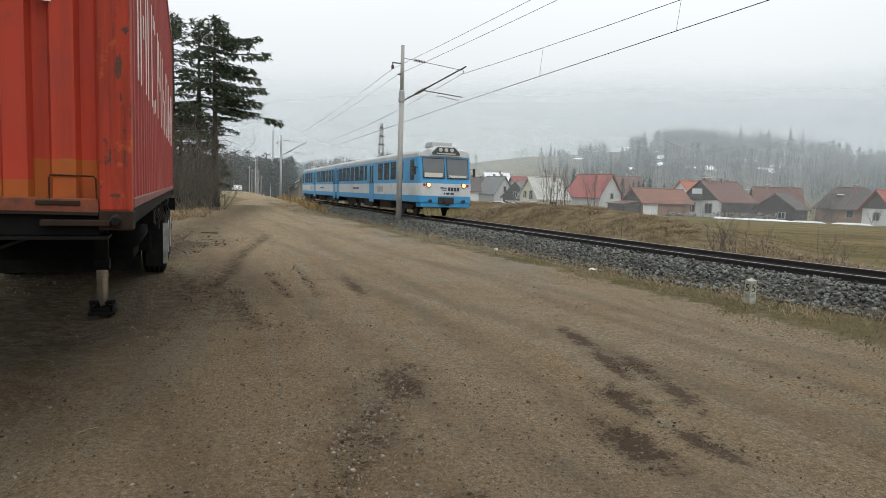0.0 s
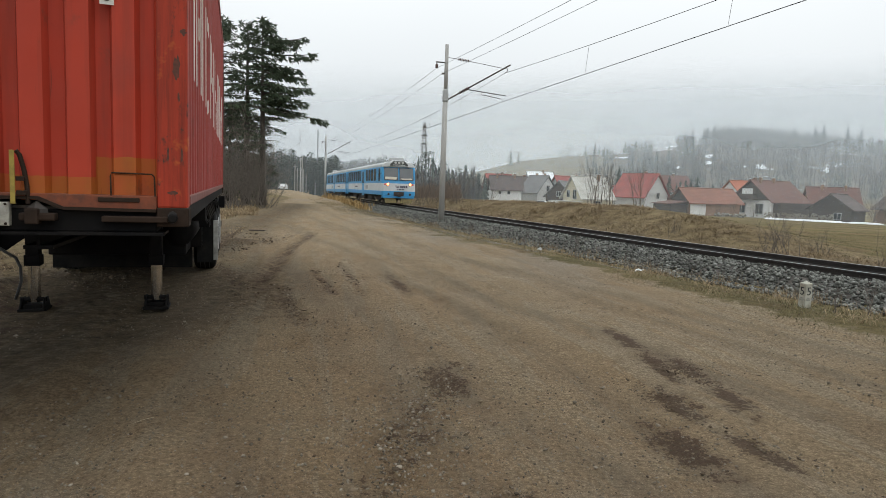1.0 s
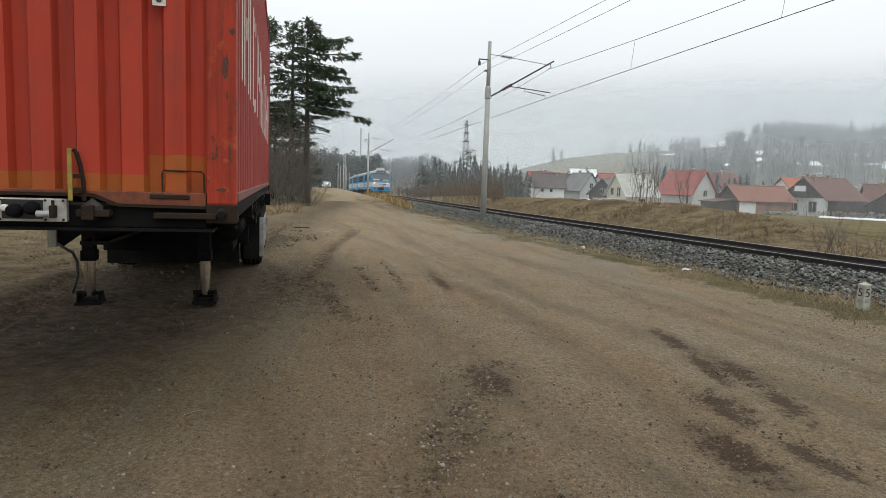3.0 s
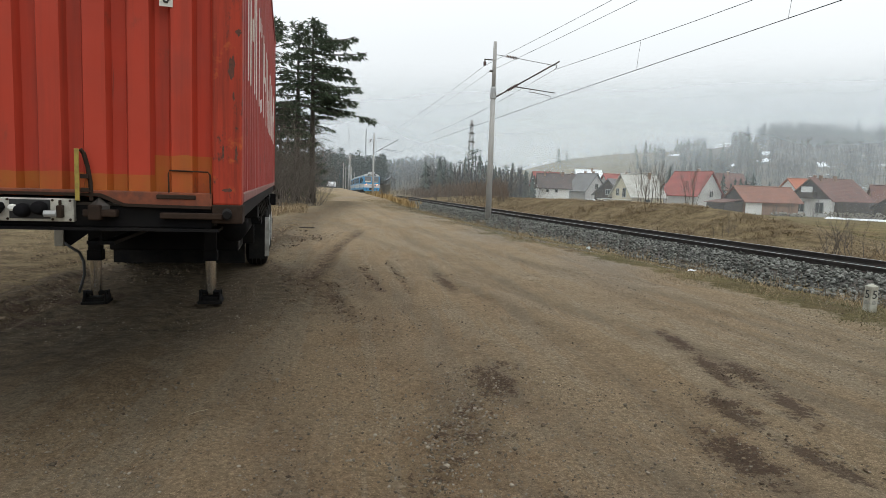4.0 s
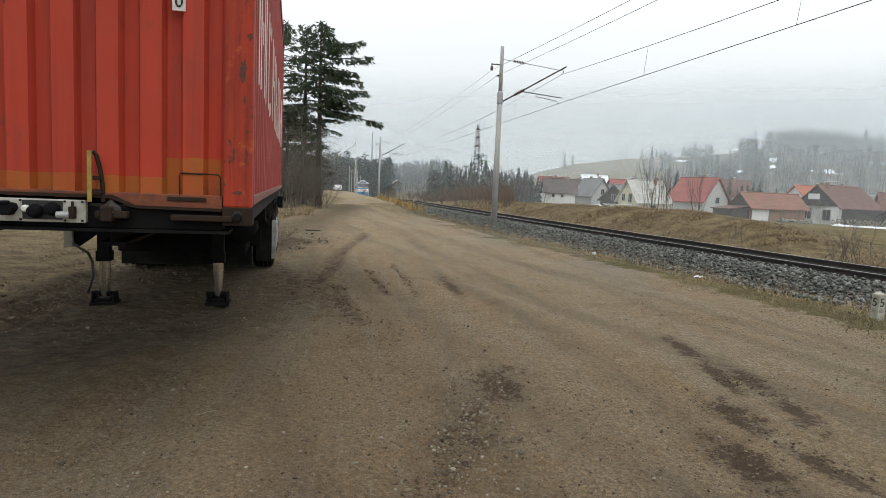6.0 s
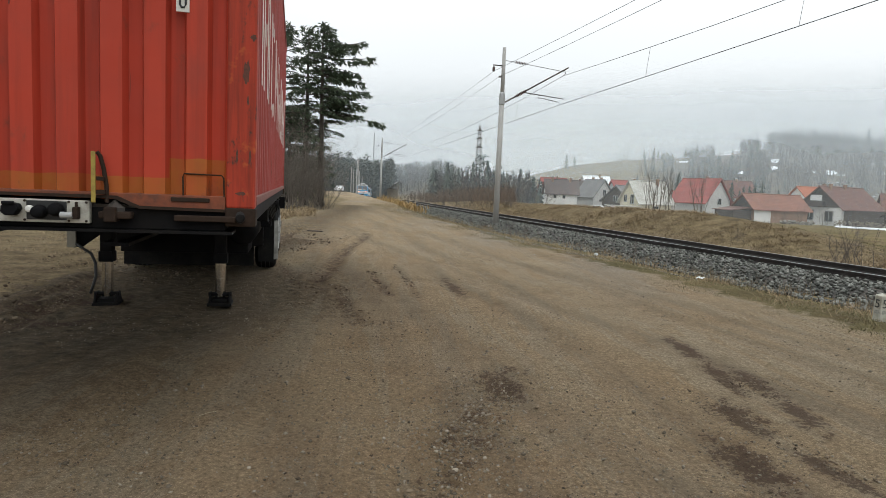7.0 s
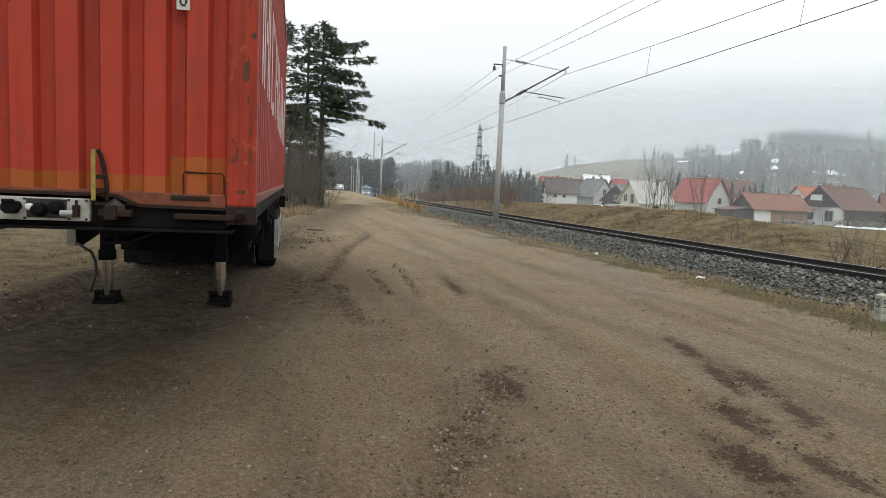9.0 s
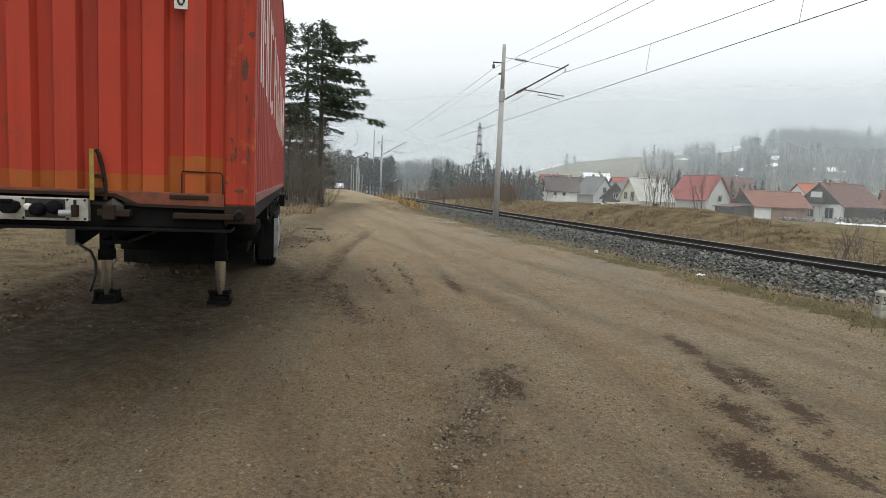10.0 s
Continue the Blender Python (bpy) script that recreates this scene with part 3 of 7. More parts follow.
# ---------------------------------------------------------------- container on its trailer
def container_paint(name, colour, wear, band):
    """Faded paint with scrapes and rust; band adds the painted orange foot stripe."""
    k = Nodes(name)
    v = k.coord("Object")
    c = k.mix(k.ramp(k.noise(v, 0.9, 5.0), 0.35, 0.7), colour, wear)
    streak = k.noise(k.stretch(v, 9.0, 9.0, 0.5), 1.0, 5.0, 0.7)
    c = k.mix(k.math("MULTIPLY", k.ramp(streak, 0.48, 0.70), 0.5), c, (0.17, 0.03, 0.018))
    if band:
        z, x = k.axis(v, 2), k.axis(v, 0)
        step = k.math("MULTIPLY", k.math("GREATER_THAN", x, -0.457), 0.11)
        low = k.math("LESS_THAN", k.math("SUBTRACT", z, k.math("MULTIPLY", k.noise(k.stretch(v, 6, 1, 1), 1.0, 2.0), 0.03)), k.math("ADD", 1.475, step))
        low = k.math("MULTIPLY", low, k.math("LESS_THAN", x, -0.16))
        c = k.mix(k.math("MULTIPLY", low, k.ramp(k.noise(v, 3.5, 5.0), 0.25, 0.7, (0.8, 0.8, 0.8), (0.25, 0.25, 0.25))), c, (0.31, 0.125, 0.014))
    blot = k.ramp(k.noise(k.stretch(v, 1, 1, 0.6), 2.6, 8.0, 0.72), 0.575, 0.68)
    c = k.mix(k.math("MULTIPLY", blot, 0.68), c, (0.075, 0.045, 0.03))
    smudge = k.ramp(k.noise(k.stretch(v, 1.0, 1.0, 0.55), 1.9, 5.0, 0.6), 0.55, 0.72)
    c = k.mix(k.math("MULTIPLY", smudge, 0.35), c, (0.14, 0.045, 0.035))
    scratch = k.ramp(k.noise(k.stretch(v, 1.0, 1.0, 0.045), 34.0, 4.0, 0.7), 0.66, 0.71)
    c = k.mix(k.math("MULTIPLY", scratch, 0.55), c, (0.11, 0.03, 0.02))
    chips = k.ramp(k.noise(v, 26.0, 6.0, 0.75), 0.70, 0.76)
    c = k.mix(k.math("MULTIPLY", chips, 0.7), c, (0.10, 0.055, 0.035))
    k.bump(k.math("ADD", k.noise(v, 5.0, 3.0), k.math("MULTIPLY", k.noise(v, 60.0, 3.0), 0.15)), 0.25, 0.01)
    k.b.inputs["Specular IOR Level"].default_value = 0.25
    return k.done(c, k.ramp(k.noise(v, 4.0, 5.0), 0.3, 0.7, (0.55, 0.55, 0.55), (0.75, 0.75, 0.75)))


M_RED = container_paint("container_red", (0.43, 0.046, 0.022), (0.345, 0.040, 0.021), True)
# darker red than the front, for sides, roof, doors and rear posts
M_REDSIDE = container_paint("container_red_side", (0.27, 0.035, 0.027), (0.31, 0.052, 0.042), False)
M_LETTER = worn("letter_white", (0.78, 0.74, 0.68), (0.55, 0.38, 0.32), 0.6, 0, 2.5, 40, 0.5)
M_RUST = worn("rusty_steel", (0.040, 0.026, 0.019), (0.016, 0.013, 0.011), 0.85, 0.1, 8, 60, 0.6, 0.4)
M_RUST.node_tree.nodes["Principled BSDF"].inputs["Specular IOR Level"].default_value = 0.1
M_RUSTPATCH = worn("flaked_rust", (0.075, 0.034, 0.022), (0.17, 0.045, 0.025), 0.85, 0, 30, 90, 0.9, 0.4)
M_YELLOWRUST = worn("rusty_yellow", (0.34, 0.25, 0.05), (0.10, 0.06, 0.03), 0.8, 0.1, 14, 60, 0.8, 0.4)
M_BLACKRUBBER = Nodes("black_hose").done((0.012, 0.012, 0.012), 0.5)

BOX_AT = pose(-1.573, 3.406, 0, 0, 0, 21.4)
CL, CW, CB, CT = 9.8, 2.438, 1.235, 4.18


def post_paint():
    """Red paint under grime streaks and scuffed rust."""
    k = Nodes("post_red")
    v = k.coord("Object")
    c = k.mix(k.ramp(k.noise(k.stretch(v, 22, 22, 1.2), 1.0, 5.0, 0.7), 0.40, 0.70), (0.36, 0.042, 0.020), (0.15, 0.026, 0.016))
    c = k.mix(k.ramp(k.noise(k.stretch(v, 1, 1, 0.5), 9.0, 7.0, 0.75), 0.56, 0.64), c, (0.055, 0.033, 0.024))
    c = k.mix(k.ramp(k.noise(v, 5.0, 4.0), 0.58, 0.66), c, (0.44, 0.10, 0.025))
    k.bump(k.noise(v, 14.0, 4.0), 0.3, 0.006)
    k.b.inputs["Specular IOR Level"].default_value = 0.2
    return k.done(c, 0.65)


M_POST = post_paint()


def rib_line(length, pitch, depth, start, out, slope, inn):
    """A trapezoid wave along one axis: (along, inwards)."""
    pts, s = [(0.0, 0.0)], start
    while s + out + 2 * slope + inn < length:
        pts += [(s, 0.0), (s + slope, depth), (s + slope + inn, depth), (s + 2 * slope + inn, 0.0)]
        s += pitch
    return pts + [(length, 0.0)]


def build_container():
    c = thing("shipping_container", BOX_AT, "faded red corrugated steel shipping container on a trailer", "container")
    # front wall: vertical corrugation across the width
    line = rib_line(CW - 0.30, 0.2130, 0.055, 0.001, 0.085, 0.020, 0.068)
    g = Geo()
    outer = [(-0.15 - a, 0.012 + b) for a, b in line]
    inner = [(-0.15 - a, 0.016 + b + 0.004) for a, b in reversed(line)]
    g.prism(outer + inner, CB + 0.13, CT - 0.1, "z")
    part("front_wall", g, M_RED, c, "scraped orange-red corrugated end wall")
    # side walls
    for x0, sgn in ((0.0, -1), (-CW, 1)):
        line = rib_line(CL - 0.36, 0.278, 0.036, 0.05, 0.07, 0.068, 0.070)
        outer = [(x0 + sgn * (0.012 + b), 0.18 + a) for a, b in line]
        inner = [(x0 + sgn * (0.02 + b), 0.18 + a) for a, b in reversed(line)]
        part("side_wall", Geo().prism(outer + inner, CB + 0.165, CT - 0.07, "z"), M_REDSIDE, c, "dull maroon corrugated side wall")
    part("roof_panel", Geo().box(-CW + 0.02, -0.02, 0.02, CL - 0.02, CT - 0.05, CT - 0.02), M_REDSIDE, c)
    part("floor_panel", Geo().box(-CW + 0.05, -0.05, 0.05, CL - 0.05, CB + 0.02, CB + 0.10), M_DARKSTEEL, c)
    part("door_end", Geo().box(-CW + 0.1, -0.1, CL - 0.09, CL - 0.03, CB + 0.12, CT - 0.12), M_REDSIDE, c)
    # corner posts with the rounded front edge
    for x0, x1 in ((-0.155, 0.0), (-CW, -CW + 0.155)):
        part("corner_post", Geo().box(x0, x1, 0.0, 0.15, CB + 0.10, CT - 0.1), M_POST, c, "grimy scraped corner post", 0.012)
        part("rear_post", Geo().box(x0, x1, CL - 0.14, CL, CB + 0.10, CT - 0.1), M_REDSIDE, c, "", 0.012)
        for y0 in (-0.004, CL - 0.174):
            for z0 in (CB, CT - 0.1):
                cast = part("corner_casting", Geo().box(x0 - 0.004, x1 + 0.004, y0, y0 + 0.178, z0, z0 + 0.104), M_RUST if z0 == CB else M_RED, c, "", 0.008)
                # flat black disc on the face, painting the dark of the hole
                part("hole_disc", Geo().prism([(-0.078 + x1 + 0.026 * math.cos(w), z0 + 0.052 + 0.034 * math.sin(w)) for w in np.linspace(0, 6.0, 12)],
                                                 y0 - 0.002, y0 + 0.004, "y"), M_BLACKRUBBER, cast)
    for x0, x1 in ((-0.055, 0.002), (-CW - 0.002, -CW + 0.055)):
        part("side_rail", Geo().box(x0, x1, 0.175, CL - 0.175, CB + 0.112, CB + 0.168), M_REDRAIL, c, "dusty brown-red bottom rail", 0.006)
        mid_x = (x0 + x1) / 2
        # black strip put in for the understructure and shade below the rail
        part("under_rail_dark", Geo().box(mid_x - 0.02, mid_x + 0.012, 0.175, CL - 0.175, CB + 0.015, CB + 0.111), M_CHASSIS, c)
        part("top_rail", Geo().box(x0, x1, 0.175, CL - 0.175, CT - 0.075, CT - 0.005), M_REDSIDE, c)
    part("front_header", Geo().box(-CW + 0.16, -0.16, 0.0, 0.1, CT - 0.11, CT - 0.01), M_RED, c)
    # front sill with the raised middle over the trailer's neck
    mid = -CW / 2
    sill = [(-0.158, CB + 0.09), (-0.60, CB + 0.095), (-0.72, CB + 0.145), (2 * mid + 0.72, CB + 0.145), (2 * mid + 0.60, CB + 0.095), (2 * mid + 0.158, CB + 0.09),
            (2 * mid + 0.158, CB + 0.165), (-0.158, CB + 0.165)]
    part("front_sill", Geo().prism(sill, 0.002, 0.09, "y"), M_SILL, c, "orange scraped bottom sill", 0.005)
    lip = [(-0.16, CB + 0.078), (-0.60, CB + 0.083), (-0.725, CB + 0.133), (2 * mid + 0.725, CB + 0.133), (2 * mid + 0.60, CB + 0.083), (2 * mid + 0.16, CB + 0.078),
           (2 * mid + 0.16, CB + 0.094), (2 * mid + 0.6, CB + 0.099), (2 * mid + 0.71, CB + 0.149), (-0.71, CB + 0.149), (-0.60, CB + 0.099), (-0.16, CB + 0.094)]
    part("sill_lip", Geo().prism(lip, -0.012, 0.004, "y"), M_RUST, c)
    # the outline of a repaired patch
    patch = Geo()
    patch.tube([(-0.165, 0.006, 1.372), (-0.168, 0.006, 1.50), (-0.18, 0.006, 1.515), (-0.375, 0.006, 1.517), (-0.38, 0.006, 1.50), (-0.378, 0.006, 1.38)], 0.0045, 6)
    part("patch_frame", patch, M_RUST, c)
    part("scraped_strip", Geo().box(-0.44, -0.24, -0.006, 0.003, CB + 0.128, CB + 0.152), M_RUST, c, "", 0.004)
    plate = part("marking_plate", Geo().box(-0.418, -0.352, 0.004, 0.0115, 2.372, 2.52), M_WHITEPAINT, c, "white marking plate with a black figure")
    fig = Geo()
    fig.tube([(-0.370, 0.002, 2.47), (-0.370, 0.002, 2.41), (-0.378, 0.002, 2.395), (-0.391, 0.002, 2.395), (-0.399, 0.002, 2.41), (-0.399, 0.002, 2.47)], 0.006, 6)
    part("figure_bar", fig, M_BLACKRUBBER, plate)
    # rust where the paint came off the corner post
    for px, pz, a, b, seed in ((-0.055, 2.08, 0.020, 0.075, 1), (-0.02, 2.27, 0.016, 0.02, 2), (-0.045, 1.93, 0.006, 0.03, 3), (-0.075, 1.42, 0.03, 0.012, 4), (-0.10, 1.62, 0.006, 0.05, 5), (-0.03, 1.62, 0.007, 0.04, 6)):
        r = random.Random(seed)
        ring = [(px + a * r.uniform(0.6, 1.2) * math.cos(w), pz + b * r.uniform(0.6, 1.2) * math.sin(w)) for w in np.linspace(0, 5.9, 16)]
        part("rust_patch", Geo().prism(ring, -0.0015, 0.002, "y"), M_RUSTPATCH, c)
    for n in range(6):
        r = random.Random(40 + n)
        px, pz, hh = -0.262 - 0.2130 * r.randrange(0, 9) + r.choice((0.0, -0.095)), r.uniform(1.5, 3.2), r.uniform(0.03, 0.16)
        ring = [(px + r.uniform(0.002, 0.007) * sx, pz + hh * q) for sx, q in ((-1, 0.0), (-1, 0.35), (-1, 0.8), (0, 1.0), (1, 0.7), (1, 0.25), (0, -0.1))]
        part("scrape", Geo().prism(ring, 0.0095, 0.0115, "y"), M_SCRAPE, c)
    part("door_gasket", Geo().box(-CW + 0.09, -0.09, CL - 0.10, CL - 0.092, CB + 0.11, CT - 0.11), M_BLACKRUBBER, c)
    # large pale letter shapes on the outer faces of the side's ribs
    strokes = {"both": [(0.0, 1.0)], "mid": [(0.42, 0.60)], "ends": [(0.0, 0.14), (0.86, 1.0)], "top": [(0.5, 1.0)], "foot": [(0.0, 0.5)], "gap": []}
    letters = ["gap", "both", "both", "mid", "both", "both", "gap", "both", "ends", "ends", "gap", "both", "top", "mid", "both", "gap", "both", "mid", "foot", "gap",
               "both", "ends", "both", "gap", "both", "both", "mid", "foot", "gap", "both", "top", "both"]
    rng = random.Random(5)
    for n, kind in enumerate(letters):
        y0 = 0.18 + 0.05 + 0.206 + n * 0.278
        if y0 > CL - 0.4:
            break
        for a, b in strokes[kind]:
            jitter = rng.uniform(-0.02, 0.02)
            z0, z1 = 2.12 + 0.85 * a + jitter, 2.12 + 0.85 * b + jitter
            part("letter_stroke", Geo().box(-0.0115, -0.0075, y0 + 0.004, y0 + 0.066, z0, z1), M_LETTER, c)
    return c


M_SILL = worn("sill_orange", (0.215, 0.052, 0.018), (0.040, 0.024, 0.017), 0.75, 0, 9, 60, 0.85, 0.3)
M_SCRAPE = worn("scrape_dark", (0.13, 0.028, 0.018), (0.05, 0.025, 0.018), 0.8, 0, 12, 60, 0.7, 0.3)
M_REDRAIL = worn("rail_brown_red", (0.17, 0.048, 0.036), (0.24, 0.13, 0.10), 0.75, 0, 5, 50, 0.6)


M_GUARD = worn("guard_grime", (0.42, 0.41, 0.38), (0.07, 0.06, 0.05), 0.7, 0, 5, 40, 0.95)


def build_wheel(parent, x, y, side):
    """A lorry wheel; side is +1 where its face looks towards +x."""
    w = new("wheel")
    w.parent = parent
    w.matrix_basis = pose(x, y, 0.50)
    tyre = [(-0.17, 0.30), (-0.17, 0.42), (-0.15, 0.47), (-0.12, 0.495), (-0.06, 0.50), (0.06, 0.50), (0.12, 0.495), (0.15, 0.47), (0.17, 0.42), (0.17, 0.30)]
    t = part("tyre", Geo().lathe(((0, 0, 0), (1, 0, 0)), tyre, 36), M_RUBBER, w, "", 0, True)
    grooves = Geo()
    for gx in (-0.07, 0.0, 0.07):
        grooves.lathe(((gx - 0.006, 0, 0), (gx + 0.006, 0, 0)), [(0, 0.502), (0.012, 0.502)], 36)
    part("tread_groove", grooves, M_BLACKRUBBER, t)
    rim = [(-0.12, 0.29), (-0.10, 0.30), (0.165, 0.305), (0.178, 0.29), (0.165, 0.27), (0.06, 0.24), (0.05, 0.16), (0.10, 0.13), (0.12, 0.06)]
    part("rim", Geo().lathe(((0, 0, 0), (side, 0, 0)), rim, 28), M_STEEL, w, "", 0, True)
    return w


M_PANEL = worn("panel_white", (0.50, 0.48, 0.42), (0.12, 0.10, 0.075), 0.6, 0, 9, 50, 0.8)


def build_trailer():
    t = thing("container_trailer", BOX_AT, "black container semi-trailer parked on its landing legs", "trailer")
    mid = -CW / 2
    for x in (mid - 0.47, mid + 0.47):
        web = [(0.12, 1.215), (10.3, 1.215), (10.3, 0.84), (4.5, 0.84), (3.9, 1.10), (0.12, 1.12)]
        g = Geo().prism(web, x - 0.008, x + 0.008, "x").box(x - 0.07, x + 0.07, 0.12, 10.3, 1.19, 1.215).box(x - 0.07, x + 0.07, 4.5, 10.3, 0.84, 0.865).box(x - 0.07, x + 0.07, 0.12, 3.9, 1.10, 1.12)
        part("main_beam", g, M_CHASSIS, t)
    for y in (4.9, 6.4, 8.2, 9.6):
        part("cross_member", Geo().box(-CW + 0.1, -0.1, y - 0.06, y + 0.06, 1.02, 1.22), M_CHASSIS, t, "", 0.008)
    # front bolster with its plates, twist locks and the white connector panel
    part("front_bolster", Geo().box(-CW + 0.02, -0.16, 0.03, 0.22, 1.205, 1.318), M_CHASSIS, t, "", 0.006)
    part("bolster_flange", Geo().box(-CW + 0.12, -0.12, -0.02, 0.24, 1.188, 1.204), M_CHASSIS, t)
    for sx in (1, -1):
        px = mid + sx * (CW / 2)
        bar = part("bolster_arm", Geo().box(px - sx * 0.10, px - sx * 0.42, -0.03, 0.06, 1.258, 1.29), M_RUST, t, "", 0.006)
        part("lock_pin", Geo().lathe(((px - sx * 0.075, -0.05, 1.283), (px - sx * 0.075, 0.02, 1.283)), [(0, 0.018), (0.004, 0.024), (0.066, 0.024), (0.07, 0.02)], 16), M_CHASSIS, bar)
    panel = part("connector_panel", Geo().box(mid - 0.44, mid + 0.38, -0.018, 0.028, 1.232, 1.352), M_PANEL, t, "dirty white connector panel with sockets", 0.004)
    # raised black plate in place of a cut recess
    part("recess_plate", Geo().box(mid + 0.085, mid + 0.272, -0.024, -0.016, 1.246, 1.344), M_BLACKRUBBER, panel)
    for x, z, r in ((mid - 0.22, 1.30, 0.034), (mid + 0.150, 1.288, 0.030), (mid + 0.228, 1.302, 0.030)):
        part("socket", Geo().lathe(((x, -0.085, z), (x, -0.015, z)), [(0, r * 0.6), (0.006, r), (0.035, r), (0.04, r * 1.2), (0.07, r * 1.2)], 18), M_CHASSIS, panel, "", 0, True)
    cap = Geo().prism([(mid - 0.015, 1.285), (mid + 0.005, 1.266), (mid + 0.045, 1.266), (mid + 0.068, 1.30), (mid + 0.060, 1.326), (mid + 0.012, 1.334), (mid - 0.010, 1.318)], -0.085, -0.018, "y")
    part("socket_cap", cap.box(mid - 0.005, mid + 0.05, -0.095, -0.07, 1.322, 1.340), M_CHASSIS, panel, "", 0.006)
    part("coupling_cap", Geo().lathe(((mid + 0.106, -0.06, 1.302), (mid + 0.106, -0.02, 1.302)), [(0, 0.010), (0.006, 0.018), (0.03, 0.018)], 14), M_WHITEPAINT, panel)
    part("air_coupling", Geo().tube([(mid + 0.255, -0.065, 1.275), (mid + 0.315, -0.065, 1.275)], 0.017, 12).box(mid + 0.300, mid + 0.318, -0.06, -0.015, 1.26, 1.29), M_STEEL, panel, "grey metal air coupling", 0.003)
    part("valve_lever", Geo().box(mid + 0.312, mid + 0.338, -0.07, -0.018, 1.255, 1.318).box(mid + 0.318, mid + 0.330, -0.05, -0.03, 1.315, 1.345), M_RUST, panel, "", 0.004)
    for x in (mid - 0.41, mid - 0.30, mid - 0.06, mid + 0.075, mid + 0.282, mid + 0.365):
        for z in (1.243, 1.342):
            part("bolt", Geo().lathe(((x, -0.024, z), (x, -0.016, z)), [(0, 0.006), (0.008, 0.007)], 8), M_RUST, panel)
    # lock block and upright guide beside the panel
    lock = Geo().box(-0.79, -0.63, -0.05, 0.03, 1.262, 1.30).box(-0.76, -0.70, -0.07, 0.02, 1.245, 1.325)
    part("twist_lock", lock, M_RUST, t, "", 0.008)
    part("lock_cone", Geo().lathe(((-0.72, 0.0, 1.30), (-0.72, 0.0, 1.36)), [(0, 0.05), (0.02, 0.05), (0.05, 0.015), (0.058, 0.01)], 4), M_DARKSTEEL, t)
    up = part("upright_guide", Geo().box(-0.822, -0.800, -0.052, -0.044, 1.345, 1.612), M_YELLOWRUST, t, "rusty yellow upright guide", 0.002)
    edge = Geo().tube([(-0.798, -0.03, 1.610), (-0.785, -0.02, 1.59), (-0.770, -0.01, 1.52), (-0.760, -0.005, 1.44), (-0.758, 0.0, 1.345)], 0.012, 6)
    for z, x1 in ((1.46, -0.762), (1.39, -0.757)):
        edge.box(-0.80, x1, -0.040, -0.015, z, z + 0.022)
    part("guide_web", edge, M_RUST, up, "", 0.002)
    # landing legs
    for x in (-0.62, -1.85):
        leg = new("landing_leg")
        leg.parent = t
        leg.matrix_basis = pose(x, 4.22, 0)
        part("outer_leg", Geo().box(-0.066, 0.066, -0.066, 0.066, 0.52, 1.2), M_CHASSIS, leg, "", 0.012)
        part("leg_collar", Geo().box(-0.078, 0.078, -0.078, 0.078, 0.50, 0.62), M_CHASSIS, leg, "", 0.01)
        part("inner_leg", Geo().tube([(0, 0, 0.10), (0, 0, 0.55)], 0.060, 24, False), M_CHROME, leg, "bright chromed inner leg", 0, True)
        foot = Geo().box(-0.135, 0.135, -0.135, 0.135, 0.0, 0.035).box(-0.09, 0.09, -0.09, 0.09, 0.035, 0.08)
        for side in (-0.120, 0.100):
            foot.prism([(-0.14, 0.035), (0.14, 0.035), (0.07, 0.15), (-0.07, 0.15)], side, side + 0.02, "x")
        part("foot", foot, M_CHASSIS, leg, "", 0.006)
        part("foot_pin", Geo().tube([(-0.13, -0.03, 0.13), (0.13, -0.03, 0.13)], 0.025, 10), M_CHASSIS, leg)
    part("leg_shaft", Geo().tube([(-1.85, 4.22, 0.98), (-0.62, 4.22, 0.98)], 0.028, 10), M_CHASSIS, t)
    part("gusset_plate", Geo().prism([(-2.20, 1.10), (-1.92, 1.10), (-1.92, 0.80), (-2.10, 0.66), (-2.20, 0.66)], 4.18, 4.20, "y"), M_CHASSIS, t)
    part("side_board", Geo().box(-2.24, -2.15, 4.12, 4.16, 0.66, 1.12), M_GREYWOOD, t, "weathered wooden board", 0.004)
    part("air_hose", Geo().tube([(-2.14, 4.12, 0.70), (-2.08, 4.10, 0.66), (-1.98, 4.08, 0.60), (-1.93, 4.05, 0.50), (-1.92, 4.03, 0.36), (-1.95, 4.02, 0.24), (-1.97, 4.0, 0.16)], 0.016, 8), M_BLACKRUBBER, t, "hanging black air hose", 0, True)
    # tanks, boxes and axles underneath; storage box sized to fill the trailer's shade
    part("storage_box", Geo().box(-2.05, -0.4, 5.6, 6.5, 0.46, 1.1), M_CHASSIS, t, "", 0.02)
    for x in (-0.45, -1.98):
        part("air_tank", Geo().lathe(((x, 5.0, 0.82), (x, 6.6, 0.82)), [(0, 0.05), (0.03, 0.15), (0.08, 0.19), (1.52, 0.19), (1.57, 0.15), (1.6, 0.05)], 20), M_CHASSIS, t, "", 0, True)
    part("spare_carrier", Geo().box(-2.2, -0.25, 6.75, 6.82, 0.45, 1.05), M_CHASSIS, t, "", 0.02)
    for y in (7.75, 8.95, 10.1):
        part("axle", Geo().tube([(-CW + 0.2, y, 0.5), (-0.2, y, 0.5)], 0.07, 12), M_CHASSIS, t)
        build_wheel(t, -0.24, y, 1)
        build_wheel(t, -CW + 0.24, y, -1)
        for x in (-0.26, -CW + 0.26):
            arc = Geo()
            ring = [(y + 0.60 * math.cos(a), 0.55 + 0.58 * math.sin(a)) for a in np.linspace(0.25, 2.9, 10)]
            inner = [(y + 0.585 * math.cos(a), 0.55 + 0.565 * math.sin(a)) for a in np.linspace(2.9, 0.25, 10)]
